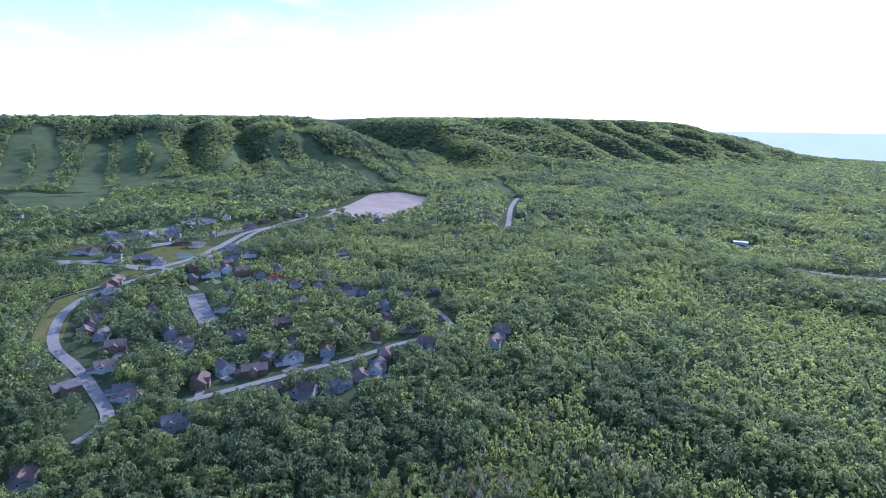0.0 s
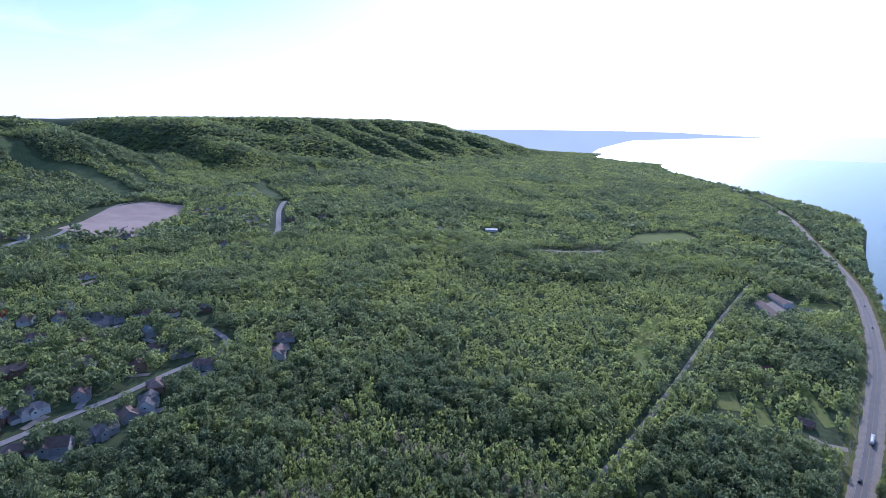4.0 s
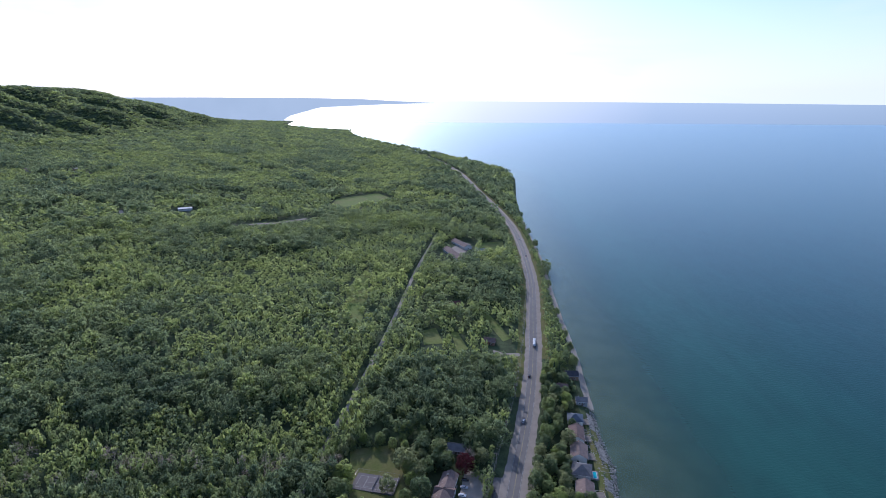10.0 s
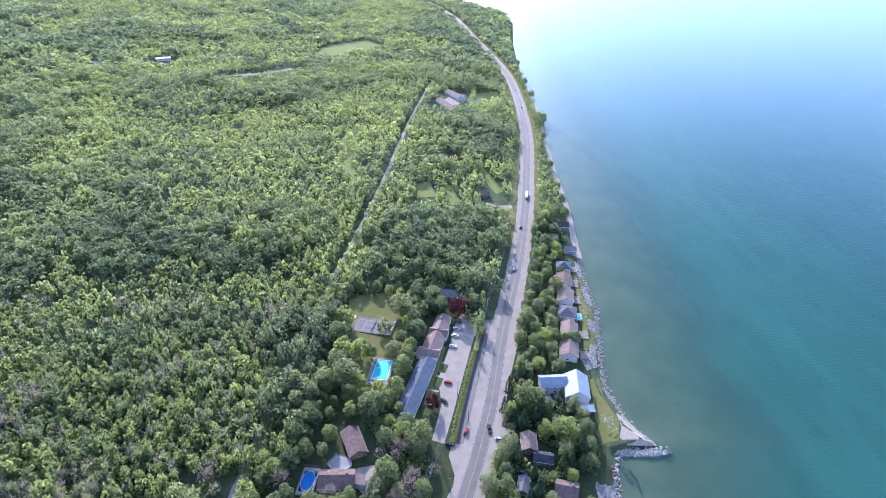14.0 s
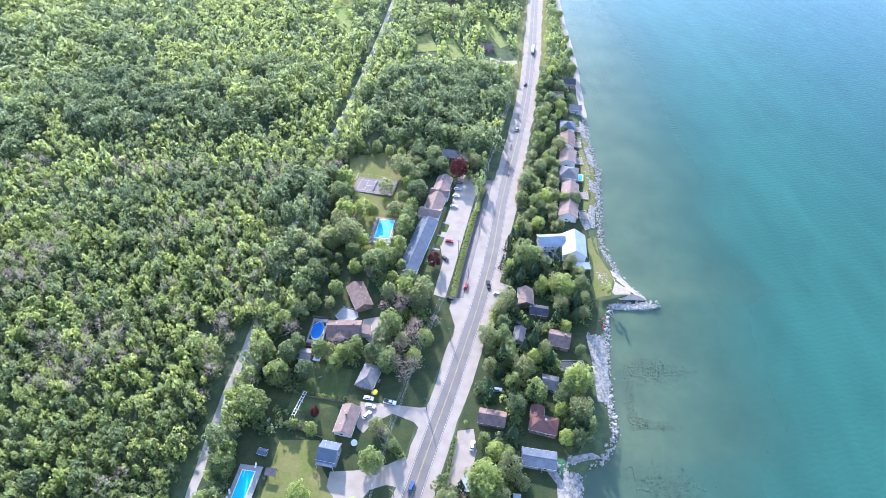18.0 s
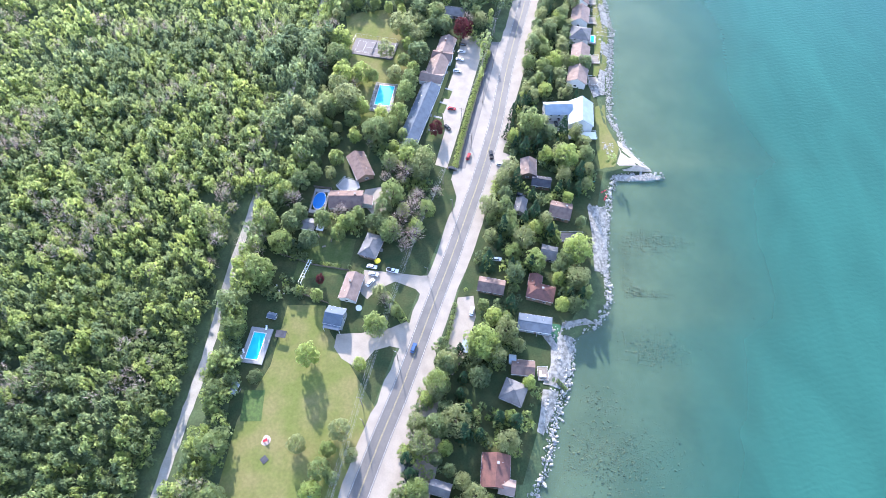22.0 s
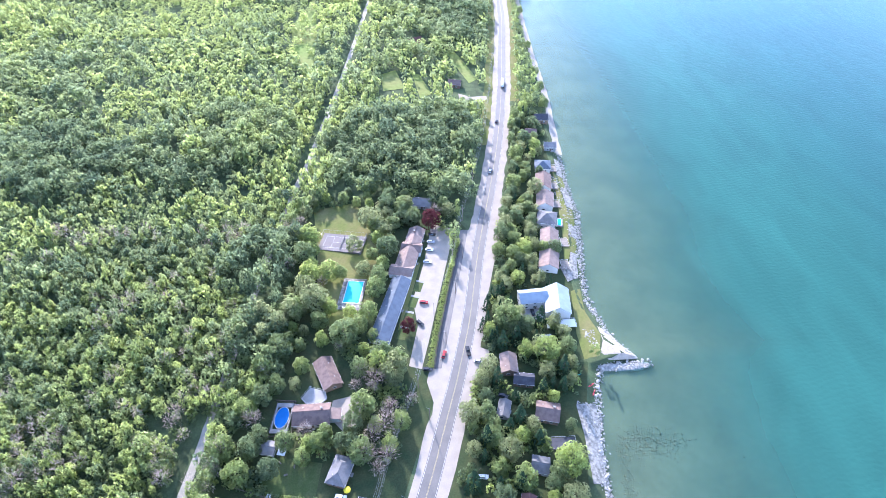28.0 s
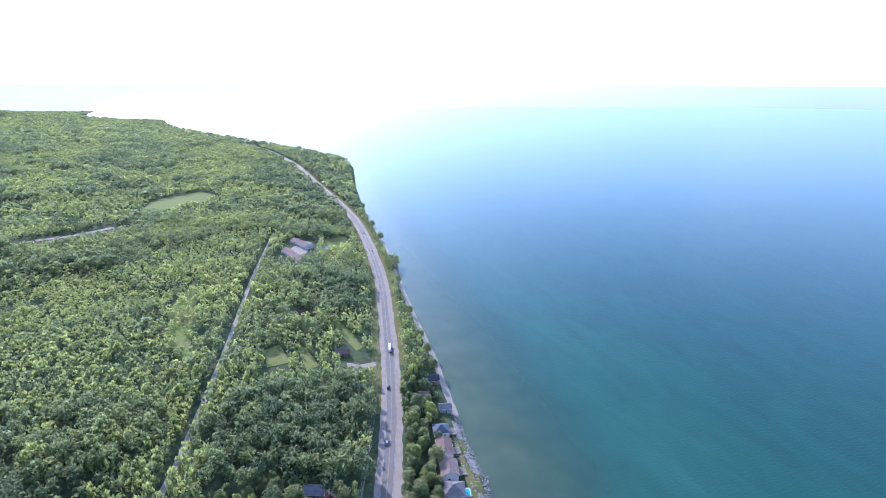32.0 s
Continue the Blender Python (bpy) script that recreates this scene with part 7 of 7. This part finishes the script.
e = thing("boat", -47.6, 34, 80, "small blue boat lying on the lawn", "boat")
part("hull", *soft_box(-2.4, 2.4, -0.9, 0.9, 0.05, 0.9, 0.3), BLUE_PAINT, e)
part("thwart", *box(-0.3, 0.3, -0.85, 0.85, 0.9, 0.98), TRIM, e)
e = thing("satellite_dish", -35.6, 110.6, 0, "white round dish on a short mast beside a house", "dish")
part("mast", *tube([(0, 0, -0.2), (0, 0, 1.4)], [0.06, 0.06], 6), STEEL, e)
part("bowl", *tube([(0, 0, 1.4), (0, -0.1, 1.5), (0, -0.3, 1.75)], [0.2, 0.9, 1.35], 18), TRIM, e)
e = thing("garden_umbrella", -29.2, 133.6, 0, "bright yellow parasol beside the driveway", "umbrella")
part("pole", *tube([(0, 0, -0.1), (0, 0, 2.5)], [0.03, 0.03], 6), STEEL, e)
part("canopy", *tube([(0, 0, 1.95), (0, 0, 2.2), (0, 0, 2.55)], [1.5, 1.2, 0.08], 8), material("yellow_canvas", (0.6, 0.5, 0.03), 0.8, scale=1, vary=0.08), e)
for x, y in [(-58.5, 143), (-54, 141.5), (-57, 147), (-51, 145)]:
    e = thing("garden_bench", x, y, (x * 23) % 180, "weathered bench in a shaded garden", "bench", "garden benches")
    part("seat", *box(-0.8, 0.8, -0.22, 0.22, 0.4, 0.46), DECK_WOOD, e)
    part("backrest", *box(-0.8, 0.8, 0.2, 0.26, 0.46, 0.9), DECK_WOOD, e)
    for a in (-0.7, 0.7):
        part("leg", *box(a - 0.04, a + 0.04, -0.2, 0.2, 0, 0.4), DECK_WOOD, e)
e = thing("play_set", -45.5, 30.5, 30, "wooden swing frame on the lawn", "swing set")
for sx in (-1.6, 1.6):
    for sy in (-0.9, 0.9):
        part("leg", *tube([(sx, sy, -0.1), (sx, 0, 2.3)], [0.06, 0.06], 6), POLE_WOOD, e)
part("top_bar", *tube([(-1.7, 0, 2.3), (1.7, 0, 2.3)], [0.06, 0.06], 6), POLE_WOOD, e)
for sx in (-0.7, 0.7):
    seat = part("swing_seat", *box(sx - 0.25, sx + 0.25, -0.12, 0.12, 0.5, 0.54), RED_PAINT, e)
    for q in (-0.22, 0.22):
        part("rope", *tube([(sx + q, 0, 0.54), (sx + q, 0, 2.3)], [0.015, 0.015], 4), WIRE, seat)
e = thing("kayak", 74.5, 183.5, 10, "turquoise paddle board beside the stones", "board", "kayaks")
part("hull", *tube([(-1.7, 0, 0.2), (-1, 0, 0.16), (0, 0, 0.14), (1, 0, 0.16), (1.7, 0, 0.2)], [0.05, 0.28, 0.36, 0.28, 0.05], 8), material("turquoise_board", (0.05, 0.4, 0.42), 0.4, scale=1, vary=0.05), e)
for x, y in [(-72, 121), (-70.5, 118.5), (-69.8, 116.5), (-68.4, 117.3), (-74, 117)]:
    e = thing("lawn_chair", x, y, (x * 40) % 360, "pale garden chair on the grass", "chair", "garden chairs")
    part("seat", *box(-0.3, 0.3, -0.3, 0.3, 0.4, 0.46), LINE_PAINT, e)
    part("backrest", *box(-0.3, 0.3, 0.28, 0.34, 0.46, 1.0), LINE_PAINT, e)
    for a in (-0.27, 0.27):
        for c in (-0.27, 0.27):
            part("leg", *box(a - 0.03, a + 0.03, c - 0.03, c + 0.03, 0, 0.4), LINE_PAINT, e)
e = thing("outdoor_sofa", 40.3, 82.9, 0, "cream corner sofa on the wooden deck", "sofa", z=float(ground_z(40.3, 82.9)) + 0.52)
part("seat", *join(box(-1.2, 1.2, -1.3, -0.5, 0.0, 0.42), box(-1.2, -0.4, -0.498, 1.2, 0.0, 0.42)), TRIM, e)
part("backrest", *join(box(-1.2, 1.2, -1.5, -1.302, 0.0, 0.8), box(-1.4, -1.202, -1.3, 1.2, 0.0, 0.8)), TRIM, e)
for x, y, t in [(79.5, 178, 30), (80.2, 174.5, 60)]:
    e = thing("kayak", x, y, t, "red kayak lying among the shore stones", "kayak", "kayaks")
    part("hull", *tube([(-2, 0, 0.5), (-1.2, 0, 0.35), (0, 0, 0.3), (1.2, 0, 0.35), (2, 0, 0.5)], [0.05, 0.28, 0.36, 0.28, 0.05], 8), RED_PAINT, e)
    part("cockpit", *box(-0.4, 0.4, -0.22, 0.22, 0.58, 0.68), RUBBER, e)
# decks behind the row of cottages, and a small pool
for x, y, t in [(98.5, 353, -10), (95, 333, -10), (92.5, 313, -11), (89, 276, -12), (85, 257, -12)]:
    platform(x, y, [(-2.2, -3.4), (2.2, -3.8), (2.4, 3.4), (-2.0, 3.8)], 0.7, "weathered wooden deck facing the lake")
pool(90.5, 295, 2.6, 6.5, -10, "small turquoise plunge pool beside a cottage", 4.4, 8.4, POOL_SHELL, SAND)

# ---- the resort village and hamlets below the escarpment ----
ROOFS = [SHINGLE_BROWN, SHINGLE_GREY, SHINGLE_PINK, SHINGLE_GREY, SHINGLE_PINK]
WALLS = [WALL_GREY, WALL_BROWN, WALL_WHITE, WALL_BROWN, WALL_GREY, WALL_WHITE]
LOOKS = {SHINGLE_BROWN: "brown", SHINGLE_GREY: "grey", SHINGLE_PINK: "pinkish", SHINGLE_BLACK: "dark", RED_ROOF: "bright red", METAL_PALE: "pale metal"}
rng = random.Random(21)


def chalet(x, y, group, size=1.0, roof=None, wall=None):
    """A village house with a cross gable in front and a garage wing beside it."""
    roof, wall = roof or rng.choice(ROOFS), wall or rng.choice(WALLS)
    long, wide = rng.uniform(15, 20) * size, rng.uniform(9.5, 12) * size
    turn = rng.choice([0, 90]) + math.degrees(math.atan2(y, x)) + rng.uniform(-25, 25)
    h, rise = rng.choice([4.0, 5.2, 5.6]), wide * 0.34
    e = house(x, y, long, wide, turn, f"village house with a {LOOKS[roof]} gable roof among trees", roof, wall, h=h, rise=rise, hip=rng.random() < 0.25, panes=2, far=True, group=group, chimney=rng.choice([None, -0.5, 0.6]))
    for side, at, half in ((-1, rng.uniform(-0.3, 0.0) * long, wide * 0.26), (1, rng.uniform(0.0, 0.3) * long, wide * 0.22)):
        # a gabled bay that stands out from the long wall
        out, top = wide / 2 + 1.4, h + half * 0.75
        y0, y1 = sorted((side * 0.4, side * out))
        yo = side * out
        part("bay_wall", [(at - half, y0, -0.8), (at + half, y0, -0.8), (at + half, y1, -0.8), (at - half, y1, -0.8), (at - half, y0, h), (at + half, y0, h), (at + half, y1, h), (at - half, y1, h), (at, y0, top), (at, y1, top)],
             [(0, 3, 2, 1), (0, 1, 5, 8, 4), (2, 3, 7, 9, 6), (1, 2, 6, 5), (3, 0, 4, 7), (4, 8, 9, 7), (5, 6, 9, 8)], wall, e)
        for s in (-1, 1):
            part("bay_roof", *slab([(at + s * (half + 0.5), y0 - 0.3, h - 0.35), (at, y0 - 0.3, top + 0.02), (at, y1 + 0.3, top + 0.02), (at + s * (half + 0.5), y1 + 0.3, h - 0.35)], 0.16), roof, e)
        window(e, at, yo, h - 1.9, 1.7, 1.4, ("+" if side > 0 else "-") + "y")
    gx = long / 2 + 2.6
    part("garage_wing", *box(long / 2 - 0.5, gx + 2.6, -wide * 0.32, wide * 0.3, -0.8, 2.7), wall, e)
    part("garage_roof", *slab([(long / 2 - 0.6, -wide * 0.36, 3.4), (gx + 3.0, -wide * 0.36, 2.6), (gx + 3.0, wide * 0.34, 2.6), (long / 2 - 0.6, wide * 0.34, 3.4)], 0.14), roof, e)
    return e


for x, y in VILLAGE_NEAR:
    chalet(x, y, "village houses", 1.05)
for k, (x, y) in enumerate(VILLAGE_MIDDLE):
    chalet(x, y, "village houses", 1.0, RED_ROOF if k == 0 else (METAL_PALE if k in (14, 20, 21) else None))
for k, (x, y) in enumerate(VILLAGE_FAR):
    chalet(x, y, "resort buildings", 1.35 if k < 6 else 1.1, METAL_PALE if k in (6, 9, 12) else None)
for k, (x, y) in enumerate(HAMLET):
    chalet(x, y, "hamlet houses", 1.1, None)
for k, (x, y) in enumerate(ALONG_STREETS):
    chalet(x, y, "village houses", 0.95, SHINGLE_PINK if k % 4 == 0 else None)
house(-467, 1004, 24, 13, 25, "white-roofed barn standing alone in the woods", TRIM, WALL_WHITE, h=4.5, rise=1.1, far=True, name="barn")
house(-1108, 950, 60, 14, 40, "long low pale-roofed building below the hills", METAL_PALE, WALL_WHITE, h=5, far=True, panes=6)
# paved forecourts between the houses
for k, (x, y) in enumerate(VILLAGE_NEAR + VILLAGE_MIDDLE + ALONG_STREETS):
    if k % 2:
        x, y, a = x * 0.975, y * 0.975, radians(k * 67 % 180)
        c, s = math.cos(a), math.sin(a)
        patch("driveway", [(x + c * u - s * w, y + s * u + c * w) for u, w in ((-9, -2.6), (9, -3.2), (9, 3.2), (2, 3.4), (-9, 2.4))], CONCRETE if k % 3 else GRAVEL, 0.35, "pale paved forecourt between village houses", "driveway", cell=20)
# cars on the gravel lot's edge
for k in range(10):
    car(-930 - 5.2 * k, 520 + 7 * k, 30, PAINTS[k % 3], "car parked at the edge of the bare lot", lift=0.6)
